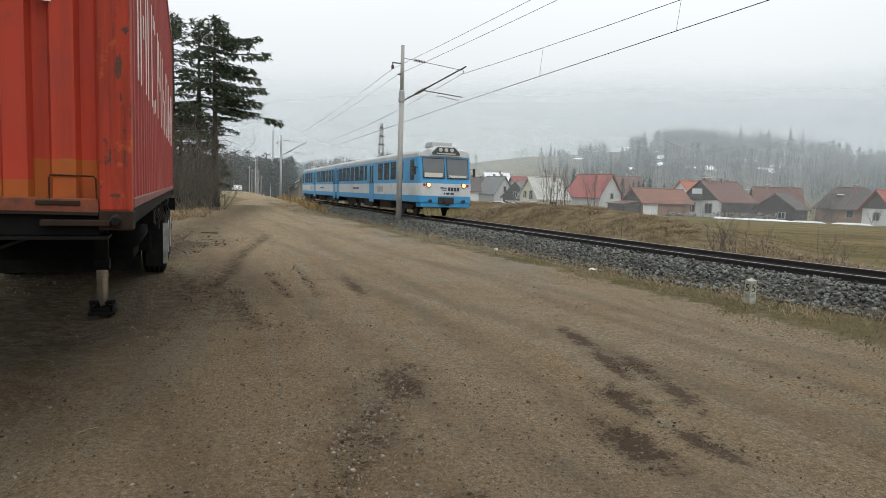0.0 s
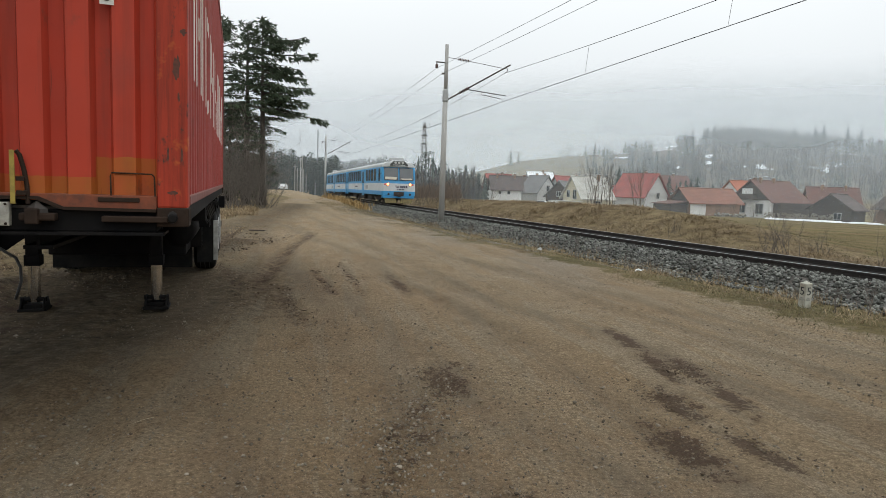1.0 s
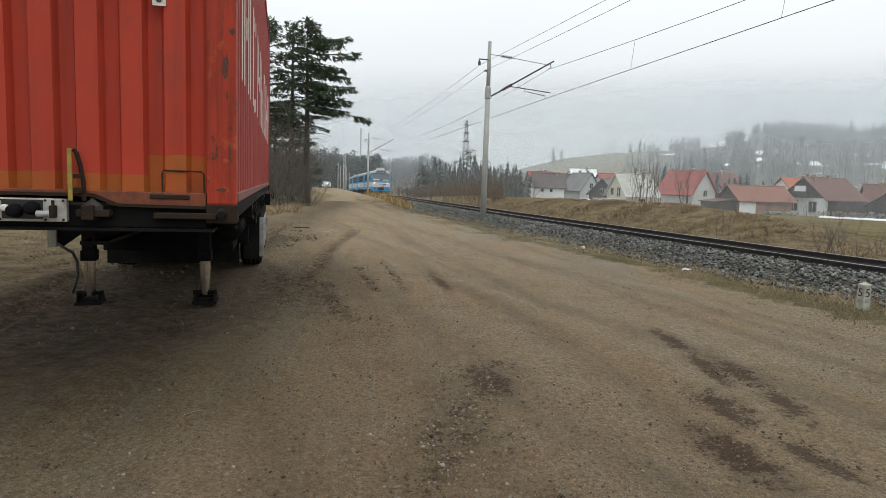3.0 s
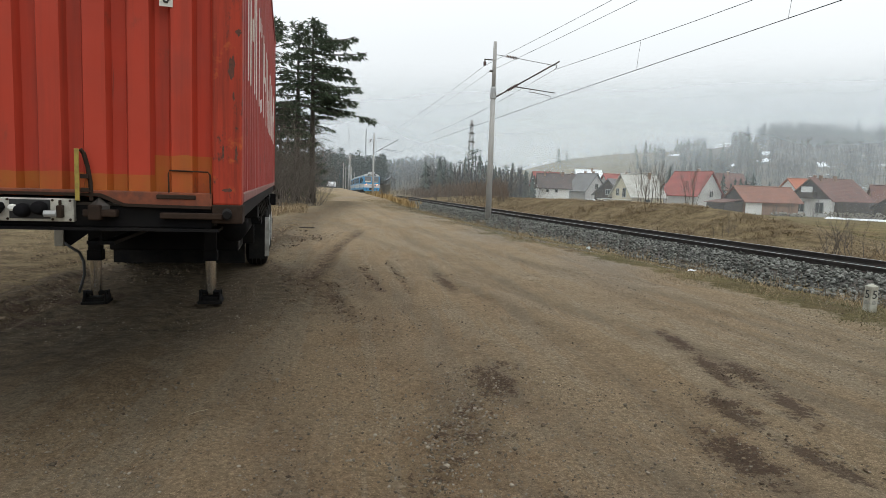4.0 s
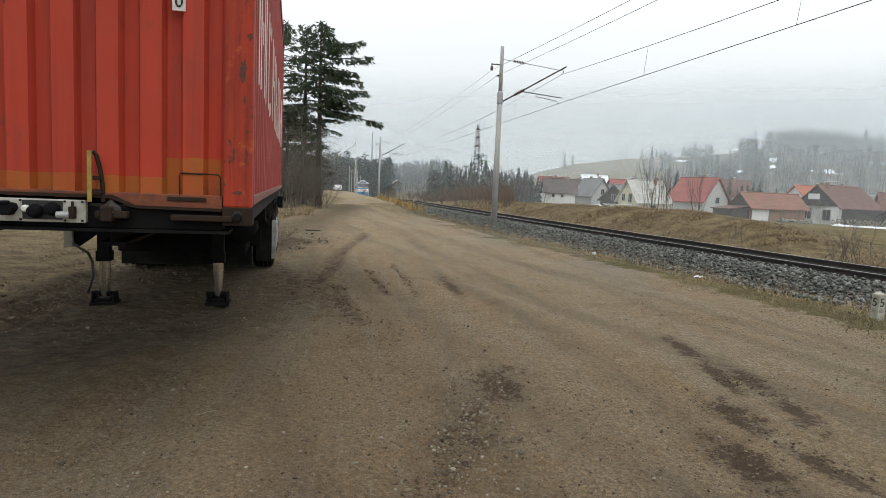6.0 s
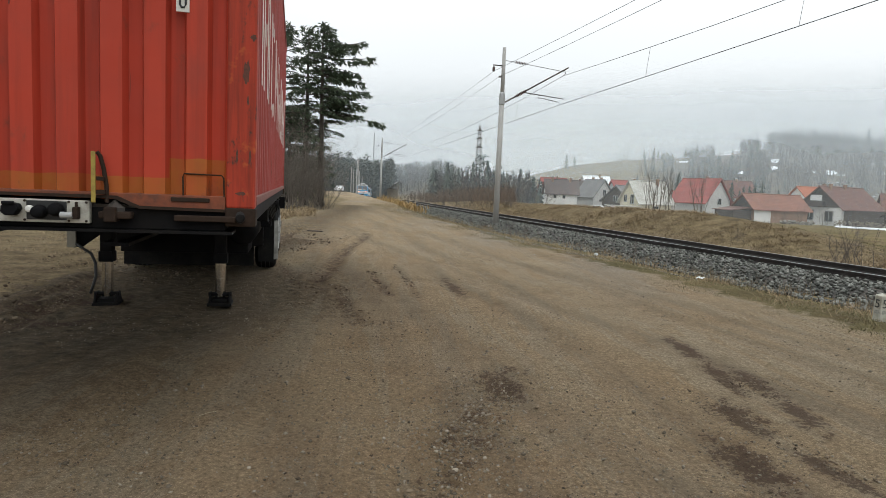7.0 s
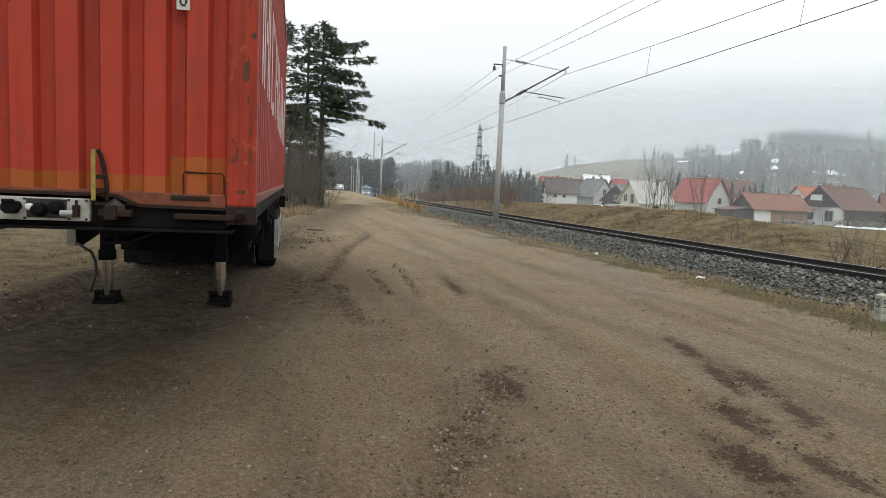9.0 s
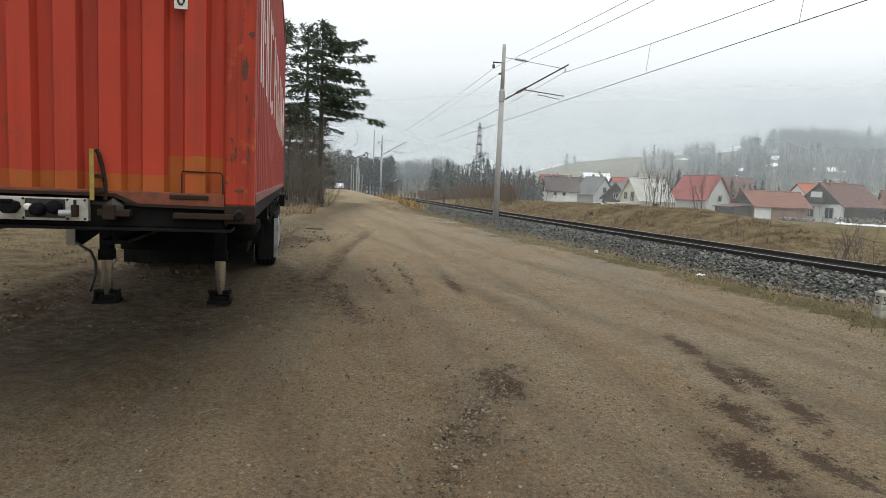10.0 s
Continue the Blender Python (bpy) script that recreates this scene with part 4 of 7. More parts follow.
            arc.prism(ring + inner, x - 0.17, x + 0.17, "x")
            part("mudguard", arc, M_CHASSIS, t)
        part("bellows", Geo().lathe(((-0.62, y + 0.25, 0.62), (-0.62, y + 0.25, 0.95)), [(0, 0.1), (0.05, 0.15), (0.14, 0.12), (0.2, 0.15), (0.3, 0.1)], 16), M_RUBBER, t, "", 0, True)
    part("guard_plate", Geo().box(-0.09, -0.025, 6.86, 6.90, 0.24, 0.86), M_GUARD, t, "grimy white guard plate", 0.004)
    part("guard_flap", Geo().box(-0.33, -0.09, 6.87, 6.89, 0.2, 0.9), M_RUBBER, t)
    # added black panel: fills the shade under the trailer, not a known part
    part("dark_fill_panel", Geo().box(-2.32, -0.40, 6.93, 6.96, 0.12, 1.02), M_RUBBER, t, "black panel added to fill the dark space before the wheels", 0.004)
    for bx in ((-0.3, -0.08, 5.2, 5.4, 0.95, 1.15), (-0.24, -0.1, 4.4, 4.7, 1.0, 1.16), (-0.3, -0.12, 6.2, 6.5, 0.8, 1.1)):
        part("valve_box", Geo().box(*bx), M_CHASSIS, t, "", 0.01)
    for n in range(5):
        y = 4.6 + n * 0.45
        part("air_line", Geo().tube([(-0.10, y, 1.16), (-0.06, y + 0.12, 1.02), (-0.10, y + 0.28, 0.95), (-0.14, y + 0.4, 1.08)], 0.012, 6), M_BLACKRUBBER, t)
    part("rear_bumper", Geo().box(-CW + 0.05, -0.05, 10.72, 10.82, 0.5, 0.62), M_DARKSTEEL, t)
    part("tail_lamp_box", Geo().box(-0.10, 0.02, 10.25, 10.35, 0.92, 1.16), M_CHASSIS, t, "", 0.01)
    return t


build_container()
build_trailer()

# ---------------------------------------------------------------- the train
M_BLUE = worn("train_blue", (0.045, 0.31, 0.60), (0.06, 0.22, 0.40), 0.4, 0, 1.2, 30, 0.5, 0.1)
M_TWHITE = worn("train_white", (0.62, 0.64, 0.64), (0.40, 0.39, 0.36), 0.5, 0, 1.0, 30, 0.5, 0.1)
M_TROOF = worn("train_roof", (0.48, 0.49, 0.49), (0.28, 0.27, 0.25), 0.6, 0, 0.8, 20, 0.6, 0.1)
M_UNDER = worn("train_underframe", (0.035, 0.03, 0.026), (0.08, 0.06, 0.045), 0.85, 0.1, 2, 30, 0.6)
# both glass tones are greyed to stand in for the reflected sky
M_TGLASS = worn("train_glass", (0.085, 0.09, 0.095), (0.05, 0.055, 0.06), 0.08, 0, 0.8, 20, 0.6, 0.02)
M_SCREEN = worn("windscreen_glass", (0.13, 0.14, 0.145), (0.09, 0.10, 0.105), 0.12, 0, 1.5, 20, 0.5, 0.02)
M_PLOW = worn("plow_yellow", (0.30, 0.24, 0.10), (0.09, 0.08, 0.06), 0.8, 0, 6, 30, 0.7)
M_LAMP = glow("headlamp", (1.0, 0.27, 0.10), 5.5)
M_REDLAMP = Nodes("red_lamp").done((0.45, 0.02, 0.02), 0.3)
M_BLIND = worn("pale_blind", (0.72, 0.68, 0.58), (0.6, 0.55, 0.45), 0.8, 0, 2, 20, 0.4)
M_MARK = Nodes("dark_mark").done((0.03, 0.035, 0.06), 0.5)
CAR = 21.7
PLAN = [(0.0, 1.24), (0.05, 1.32), (0.15, 1.385), (0.45, 1.42), (CAR - 0.1, 1.42), (CAR, 1.36)]


def shell(z0, z1, inset=0.0, rake0=0.0, rake1=0.0):
    """A closed slice of the body between two heights, following the nose's plan."""
    g, n = Geo(), len(PLAN)
    vs = []
    for z, rk in ((z0, rake0), (z1, rake1)):
        for y, w in PLAN:
            back = rk * max(0.0, 1 - y / 2.5)
            vs += [(-(w - inset), y + back, z), (w - inset, y + back, z)]
    fs = []
    for i in range(n - 1):
        a, b, k = 2 * i, 2 * i + 2, 2 * n
        fs += [(a, b, b + k, a + k), (a + 1, a + 1 + k, b + 1 + k, b + 1), (a, a + 1, b + 1, b), (a + k, b + k, b + 1 + k, a + 1 + k)]
    fs += [(0, 2 * n, 2 * n + 1, 1), (2 * n - 2, 2 * n - 1, 4 * n - 1, 4 * n - 2)]
    return g.add(vs, fs)


def build_railcar():
    c = thing("railcar", Matrix.Identity(4), "blue and white diesel railcar with lit headlamps on the track", "train", "cars of the train")
    part("lower_body", shell(0.78, 1.12), M_BLUE, c, "", 0.01)
    part("middle_band", shell(1.121, 1.74, 0.0, 0.0, 0.02), M_TWHITE, c, "grey-white side band")
    part("upper_body", shell(1.741, 3.05, 0.0, 0.02, 0.30), M_BLUE, c, "")
    part("apron", Geo().box(-1.30, 1.30, 0.02, 0.9, 0.55, 0.779), M_BLUE, c, "", 0.03)
    # arched roof, drawn in at the cab
    g, rows = Geo(), []
    for y, w, lift in ((0.30, 1.18, -0.10), (0.42, 1.32, 0.0), (0.9, 1.42, 0.0), (CAR - 0.1, 1.42, 0.0), (CAR, 1.38, -0.04)):
        ring = [(w, 3.05), (w * 0.985, 3.16)] + [(w * math.cos(a) ** 0.7 if math.cos(a) > 0 else 0.0, 3.16 + (0.36 + lift) * math.sin(a)) for a in np.linspace(0.15, math.pi / 2, 7)]
        rows.append([(x, y, z) for x, z in ring] + [(-x, y, z) for x, z in reversed(ring[:-1])])
    m = len(rows[0])
    g.add([p for r in rows for p in r], [(i * m + k, i * m + k + 1, (i + 1) * m + k + 1, (i + 1) * m + k) for i in range(len(rows) - 1) for k in range(m - 1)]
          + [tuple(range(m)), tuple((len(rows) - 1) * m + k for k in range(m))])
    part("roof", g, M_TROOF, c, "", 0, True)
    cap = Geo().prism([(-1.34, 3.05), (1.34, 3.05), (1.30, 3.28), (0.95, 3.46), (-0.95, 3.46), (-1.30, 3.28)], 0.26, 1.0, "y")
    part("cab_roof", cap, M_TWHITE, c, "", 0.05)
    # route box over the windscreen
    hood = Geo().prism([(-0.82, 3.10), (0.82, 3.10), (0.82, 3.26), (0.50, 3.60), (-0.50, 3.60), (-0.82, 3.26)], 0.16, 1.15, "y")
    h = part("route_box", hood, M_TWHITE, c, "white box with a dark display", 0.03)
    part("display", Geo().prism([(-0.74, 3.16), (0.74, 3.16), (0.74, 3.27), (0.45, 3.54), (-0.45, 3.54), (-0.74, 3.27)], 0.145, 0.158, "y"), M_GREENDARK, h)
    for x in (-0.30, 0.0, 0.30):
        part("display_lamp", Geo().lathe(((x, 0.125, 3.41), (x, 0.146, 3.41)), [(0, 0.07), (0.008, 0.10), (0.02, 0.10)], 16), M_LENS, h)
    part("display_text", Geo().box(-0.5, 0.5, 0.138, 0.146, 3.20, 3.26), M_LENS, h)
    part("roof_fan", Geo().box(-0.55, 0.55, 0.75, 1.9, 3.56, 3.86), M_TROOF, c, "", 0.06)
    part("horn", Geo().tube([(0.0, 2.6, 3.5), (0.0, 2.6, 3.72)], 0.03, 8).box(-0.2, 0.2, 2.5, 2.7, 3.72, 3.8), M_UNDER, c)
    for y in (6.0, 11.0, 15.5, 19.0):
        part("roof_vent", Geo().box(-0.3, 0.3, y, y + 0.9, 3.49, 3.62), M_TROOF, c, "", 0.03)
    # raked windscreens
    for sx in (-1, 1):
        x0, x1 = sorted((sx * 0.07, sx * 1.20))
        y0, y1 = 0.045, 0.268
        pane = Geo().add([(x0, y0 - 0.012, 2.02), (x1, y0 - 0.012 + 0.02, 2.02), (x1, y1 - 0.012, 2.98), (x0, y1 - 0.022, 2.98),
                          (x0, y0 + 0.03, 2.02), (x1, y0 + 0.05, 2.02), (x1, y1 + 0.03, 2.98), (x0, y1 + 0.03, 2.98)],
                         [(0, 1, 2, 3), (7, 6, 5, 4), (0, 4, 5, 1), (1, 5, 6, 2), (2, 6, 7, 3), (3, 7, 4, 0)])
        w = part("windscreen", pane, M_SCREEN, c)
        part("screen_blind", Geo().box(x0 + 0.06, x1 - 0.12, 0.028, 0.040, 2.05, 2.26 if sx < 0 else 2.16), M_BLIND, w)
        fr = Geo()
        fr.tube([(x0, y0 - 0.015, 2.01), (x1, y0, 2.01), (x1, y1 - 0.012, 2.99), (x0, y1 - 0.02, 2.99), (x0, y0 - 0.015, 2.01)], 0.022, 6)
        part("screen_frame", fr, M_UNDER, w)
        part("wiper", Geo().tube([(sx * 0.35, 0.0, 1.96), (sx * 0.12, 0.02, 2.12)], 0.014, 6), M_UNDER, c)
        lamp = part("headlamp", Geo().lathe(((sx * 0.93, -0.055, 1.66), (sx * 0.93, 0.05, 1.66)), [(0, 0.07), (0.02, 0.098), (0.1, 0.10)], 20), M_LAMP, c, "glowing warm headlamp", 0, True)
        part("lamp_ring", Geo().lathe(((sx * 0.93, -0.03, 1.66), (sx * 0.93, 0.05, 1.66)), [(0, 0.125), (0.08, 0.135)], 20), M_UNDER, lamp)
        part("tail_lamp", Geo().lathe(((sx * 1.15, 0.0, 1.66), (sx * 1.15, 0.08, 1.66)), [(0, 0.07), (0.08, 0.08)], 14), M_REDLAMP, c)
        mirror = part("mirror_arm", Geo().tube([(sx * 1.38, 0.35, 2.5), (sx * 1.55, 0.25, 2.5)], 0.015, 6), M_UNDER, c)
        part("mirror", Geo().box(min(sx * 1.52, sx * 1.64), max(sx * 1.52, sx * 1.64), 0.22, 0.27, 2.15, 2.55), M_UNDER, mirror, "", 0.01)
        plow = Geo()
        for k in range(5):
            px = sx * (0.32 + k * 0.19)
            plow.prism([(px - 0.085, 0.56), (px + 0.085, 0.56), (px + 0.085 - sx * 0.10, 0.14), (px - 0.085 - sx * 0.10, 0.14)], 0.10, 0.13, "y")
        part("plow", plow, M_PLOW, c, "dirty yellow striped rail guard")
        part("buffer", Geo().lathe(((sx * 0.88, -0.22, 0.86), (sx * 0.88, 0.02, 0.86)), [(0, 0.06), (0.01, 0.09), (0.03, 0.09), (0.04, 0.05), (0.24, 0.05)], 16), M_UNDER, c)
    for a, b, z0, z1 in ((-0.30, 0.02, 1.50, 1.55), (-0.2, 0.02, 1.40, 1.44), (0.10, 0.22, 1.38, 1.56), (0.26, 0.38, 1.38, 1.56), (0.42, 0.54, 1.38, 1.56), (0.58, 0.70, 1.38, 1.56),
                         (-0.12, -0.05, 1.20, 1.30), (0.0, 0.18, 1.20, 1.30), (0.24, 0.42, 1.20, 1.30)):
        part("marking_bar", Geo().box(a, b, -0.012, 0.004, z0, z1), M_MARK, c)
    part("coupler_housing", Geo().box(-0.42, 0.42, -0.05, 0.2, 0.72, 1.06), M_UNDER, c, "", 0.03)
    part("coupler", Geo().lathe(((0, -0.35, 0.80), (0, 0.1, 0.80)), [(0, 0.1), (0.02, 0.16), (0.12, 0.16), (0.16, 0.07), (0.45, 0.07)], 14), M_UNDER, c)
    # windows and doors on both sides
    wins = [(0.95, 0.55, 1.95), (2.9, 0.95, 2.0), (4.35, 0.95, 2.0), (5.8, 0.95, 2.0), (7.25, 0.95, 2.0), (11.35, 0.45, 2.0)] + [(12.3 + k * 1.5, 1.05, 2.0) for k in range(6)]
    for sx in (-1, 1):
        for y, w, z0 in wins:
            x0, x1 = sorted((sx * 1.405, sx * 1.432))
            f = part("window_frame", Geo().box(x0, x1, y - 0.05, y + w + 0.05, z0 - 0.05, 2.93), M_UNDER, c, "", 0.01)
            x0, x1 = sorted((sx * 1.42, sx * 1.437))
            part("pane", Geo().box(x0, x1, y, y + w, z0, 2.88), M_TGLASS, f)
            part("window_bar", Geo().box(min(sx * 1.43, sx * 1.441), max(sx * 1.43, sx * 1.441), y, y + w, 2.55, 2.585), M_UNDER, f)
        x0, x1 = sorted((sx * 1.40, sx * 1.445))
        for y in (9.3, 20.75):
            wd = 1.15 if y < 15 else 0.85
            d = part("door", Geo().box(x0, x1, y, y + wd, 0.60, 3.0), M_BLUE, c, "blue folding door", 0.01)
            for k in range(2):
                part("door_pane", Geo().box(min(sx * 1.43, sx * 1.45), max(sx * 1.43, sx * 1.45), y + 0.12 + k * wd * 0.5, y + wd * 0.5 - 0.10 + k * wd * 0.5, 1.75, 2.85), M_TGLASS, d)
            part("door_step", Geo().box(min(sx * 1.25, sx * 1.46), max(sx * 1.25, sx * 1.46), y, y + wd, 0.45, 0.50), M_UNDER, d)
        part("side_marking", Geo().box(min(sx * 1.41, sx * 1.424), max(sx * 1.41, sx * 1.424), 13.6, 15.6, 1.38, 1.50), M_MARK, c)
        part("side_grille", Geo().box(min(sx * 1.41, sx * 1.426), max(sx * 1.41, sx * 1.426), 7.0, 8.4, 1.24, 1.56), M_STEEL, c)
    # bogies and gear below the floor
    part("underframe", Geo().box(-1.2, 1.2, 0.9, CAR - 0.3, 0.70, 0.80), M_UNDER, c)
    for y0, y1, z0 in ((6.2, 8.8, 0.32), (10.8, 13.2, 0.28), (13.6, 14.6, 0.4)):
        part("engine_case", Geo().box(-1.15, 1.15, y0, y1, z0, 0.72), M_UNDER, c, "", 0.05)
    for y in (3.6, 17.6):
        b = new("bogie")
        b.parent = c
        b.matrix_basis = pose(0, y, 0)
        for sx in (-1, 1):
            part("bogie_frame", Geo().prism([(-1.7, 0.55), (-1.2, 0.35), (1.2, 0.35), (1.7, 0.55), (1.6, 0.66), (-1.6, 0.66)], sx * 1.02 - 0.06, sx * 1.02 + 0.06, "x"), M_UNDER, b)
            for dy in (-1.15, 1.15):
                part("wheel", Geo().lathe(((sx * 0.70, dy, 0.46), (sx * 0.83, dy, 0.46)), [(0, 0.47), (0.02, 0.44), (0.03, 0.30), (0.10, 0.30), (0.11, 0.44), (0.13, 0.45)], 24), M_DARKSTEEL, b)
        for dy in (-1.15, 1.15):
            part("axle", Geo().tube([(-1.0, dy, 0.46), (1.0, dy, 0.46)], 0.08, 10), M_DARKSTEEL, b)
    part("gangway", Geo().box(-0.6, 0.6, CAR, CAR + 0.32, 0.9, 3.0), M_UNDER, c, "", 0.02)
    return c


M_GREENDARK = Nodes("display_dark").done((0.05, 0.055, 0.05), 0.3)
M_LENS = worn("lens_grey", (0.55, 0.56, 0.53), (0.4, 0.4, 0.38), 0.2, 0, 4, 20, 0.3, 0.05)
FRONT_CAR = build_railcar()
REAR_CAR = copy_thing(FRONT_CAR, Matrix.Identity(4))


def car_pose(s_end, s_other):
    """A car whose cab end stands at s_end on the line and whose other end points to s_other."""
    a, b = line_at(s_end)[0], line_at(s_other)[0]
    d = (b - a).normalized()
    yaw = math.atan2(-d.x, d.y)
    return Matrix.Translation(a) @ Matrix.Rotation(yaw, 4, "Z") @ Matrix.Rotation(math.asin(d.z), 4, "X")


def motions():
    """The train draws away along the line, slowing a little."""
    front, rear = [], []
    for k in range(21):
        t = 0.5 * k
        s = line_s(32.3 + 20.0 * t - 0.19 * t * t)
        front.append((t, car_pose(s, s + CAR)))
        rear.append((t, car_pose(s + 2 * CAR + 0.6, s + CAR + 0.6)))
    walk(FRONT_CAR, front)
    walk(REAR_CAR, rear)

# ---------------------------------------------------------------- overhead line
def mast_frame(y):
    """A mast beside the track: its foot, the way along the line and the way to the track."""
    o, d, l = line_at(line_s(y))
    foot = o + l * 2.07
    yaw = math.atan2(d.y, d.x) - math.pi / 2
    return Matrix.Translation((foot.x, foot.y, o.z - 0.05)) @ Matrix.Rotation(yaw, 4, "Z")


def build_mast():
    """Built at the origin; the track lies towards +x."""
    c = thing("catenary_mast", Matrix.Identity(4), "grey concrete overhead-line mast with a slanting bracket", "mast", "masts of the overhead line")
    part("shaft", Geo().tube([(0, 0, -0.5), (0, 0, 6.1)], [0.155, 0.118], 16), M_CONCRETE, c, "", 0, True)
    part("upper_shaft", Geo().tube([(0, 0, 6.0), (0, 0, 8.55)], [0.105, 0.085], 16), M_CONCRETE, c, "", 0, True)
    part("collar", Geo().tube([(0, 0, 5.75), (0, 0, 5.8), (0, 0, 6.3), (0, 0, 6.36)], [0.13, 0.155, 0.14, 0.11], 16), M_STEEL, c)
    part("base_block", Geo().box(-0.35, 0.35, -0.35, 0.35, -0.7, -0.30), M_CONCRETE, c, "", 0.03)
    part("slant_tube", Geo().tube([(0.1, 0, 5.86), (3.45, 0, 7.86)], 0.038, 10), M_DARKSTEEL, c)
    ins = Geo()
    for k in range(7):
        a = Vector((0.75, 0, 6.248)) + Vector((0.859, 0, 0.513)) * (k * 0.085)
        b = a + Vector((0.859, 0, 0.513)) * 0.04
        ins.lathe((tuple(a), tuple(b)), [(0, 0.04), (0.015, 0.085), (0.03, 0.085), (0.04, 0.04)], 12)
    part("insulator", ins, M_INSUL, c, "brown ribbed insulator")
    part("stay", Geo().tube([(0.08, 0, 7.93), (1.0, 0, 7.86), (3.2, 0, 7.64)], 0.014, 6), M_DARKSTEEL, c)
    ins = Geo()
    for k in range(7):
        x = 0.62 + k * 0.085
        ins.lathe(((x, 0, 7.89 - k * 0.0065), (x + 0.04, 0, 7.887 - k * 0.0065)), [(0, 0.03), (0.015, 0.075), (0.03, 0.075), (0.04, 0.03)], 12)
    part("stay_insulator", ins, M_INSUL, c)
    part("register_tube", Geo().tube([(1.10, 0, 6.45), (3.30, 0, 6.28)], 0.024, 8), M_DARKSTEEL, c)
    part("drop_arm", Geo().tube([(1.95, 0, 6.40), (1.92, 0, 6.22), (2.05, 0, 6.24), (3.05, 0, 6.10), (3.08, 0, 5.99)], 0.018, 6), M_DARKSTEEL, c)
    part("hanger_clamp", Geo().tube([(3.25, 0, 7.72), (3.32, 0, 7.55), (3.20, 0, 7.46)], 0.022, 6), M_DARKSTEEL, c)
    part("side_bracket", Geo().tube([(-0.08, 0, 7.66), (-0.54, 0, 7.66)], 0.03, 8), M_DARKSTEEL, c)
    part("hung_insulator", Geo().tube([(-0.50, 0, 7.65), (-0.50, 0, 7.56), (-0.50, 0, 7.54), (-0.50, 0, 7.36)], [0.02, 0.03, 0.07, 0.07], 10), M_INSUL, c)
    part("second_bracket", Geo().tube([(-0.08, 0, 7.12), (-0.22, 0, 7.12)], [0.04, 0.05], 8), M_DARKSTEEL, c)
    return c


M_INSUL = worn("insulator_brown", (0.09, 0.045, 0.035), (0.05, 0.03, 0.025), 0.25, 0, 5, 30, 0.4)
MAST_Y = [-21.0, 33.4, 89.0, 143.0, 197.0]
first = build_mast()
first.matrix_basis = mast_frame(MAST_Y[1])
for my in MAST_Y[:1] + MAST_Y[2:]:
    copy_thing(first, mast_frame(my))


def wire(name, label, local, sag, radius):
    """A wire strung from mast to mast at a place in each mast's own space."""
    pts = []
    for a, b in zip(MAST_Y[:-1], MAST_Y[1:]):
        p, q = mast_frame(a) @ Vector(local), mast_frame(b) @ Vector(local)
        n = 16
        for k in range(n + (b == MAST_Y[-1])):
            t = k / n
            pts.append(p.lerp(q, t) - Vector((0, 0, sag * 4 * t * (1 - t))))
    ob = part(name, Geo().tube(pts, radius, 5), M_WIRE)
    return tagged(ob, label, "wire", "overhead wires"), pts


M_WIRE = Nodes("wire_dark").done((0.05, 0.05, 0.05), 0.5, 0.6)
_, contact = wire("contact_wire", "dark contact wire strung over the track", (3.08, 0, 5.97), 0.05, 0.013)
_, messenger = wire("messenger_wire", "dark carrying wire sagging above the contact wire", (3.20, 0, 7.44), 0.75, 0.011)
wire("feeder_wire", "thin dark feeder wire along the masts", (-0.50, 0, 7.36), 0.42, 0.008)
wire("earth_wire", "thin dark earth wire along the masts", (-0.20, 0, 7.12), 0.42, 0.008)
for k in range(2, len(contact) - 1, 2):
    if k % 16 == 0:
        continue
    a, b = contact[k], messenger[k]
    tagged(part("dropper_wire", Geo().tube([a, b], 0.006, 4), M_WIRE), "thin dropper wire between the overhead wires", "wire", "dropper wires")

# ---------------------------------------------------------------- kilometre stone and litter
def build_stone():
    x, y = 4.70, 9.46
    s = thing("kilometre_stone", pose(x, y, gz(x, y) - 0.02, 2, -2, 20), "white kilometre stone with black figures beside the track", "marker stone")
    g = Geo()
    w = 0.060
    vs = [(-w, -w, 0), (w, -w, 0), (w, w, 0), (-w, w, 0), (-w * .95, -w * .95, 0.37), (w * .95, -w * .95, 0.37), (w * .95, w * .95, 0.37), (-w * .95, w * .95, 0.37), (0, 0, 0.405)]
    g.add(vs, [(0, 1, 5, 4), (1, 2, 6, 5), (2, 3, 7, 6), (3, 0, 4, 7), (4, 5, 8), (5, 6, 8), (6, 7, 8), (7, 4, 8), (3, 2, 1, 0)])
    part("stone", g, worn("stone_white", (0.47, 0.455, 0.38), (0.16, 0.15, 0.11), 0.9, 0, 7, 60, 0.9, 0.4), s, "", 0.006)
    for n, (rot, ch) in enumerate(((0, "5"), (-90, "5"))):
        cu = bpy.data.curves.new("figure", "FONT")
        cu.body, cu.size, cu.extrude, cu.align_x = ch, 0.165, 0.002, "CENTER"
        tmp = bpy.data.objects.new("figure_text", cu)
        scene.collection.objects.link(tmp)
        me = bpy.data.meshes.new_from_object(tmp.evaluated_get(bpy.context.evaluated_depsgraph_get()))
        bpy.data.objects.remove(tmp)
        ob = part("figure", me, M_BLACKPAINT, s)
        ob.matrix_basis = pose(0, 0, 0, 0, 0, rot) @ pose(0, -w - 0.001, 0.205, 90, 0, 0)
    for rot in (0, -90):
        ob = part("lower_mark", Geo().box(-0.035, 0.035, -0.0015, 0.0015, 0.0, 0.05), M_FAINT, s)
        ob.matrix_basis = pose(0, 0, 0, 0, 0, rot) @ pose(0, -w - 0.001, 0.12, 0, 0, 0)


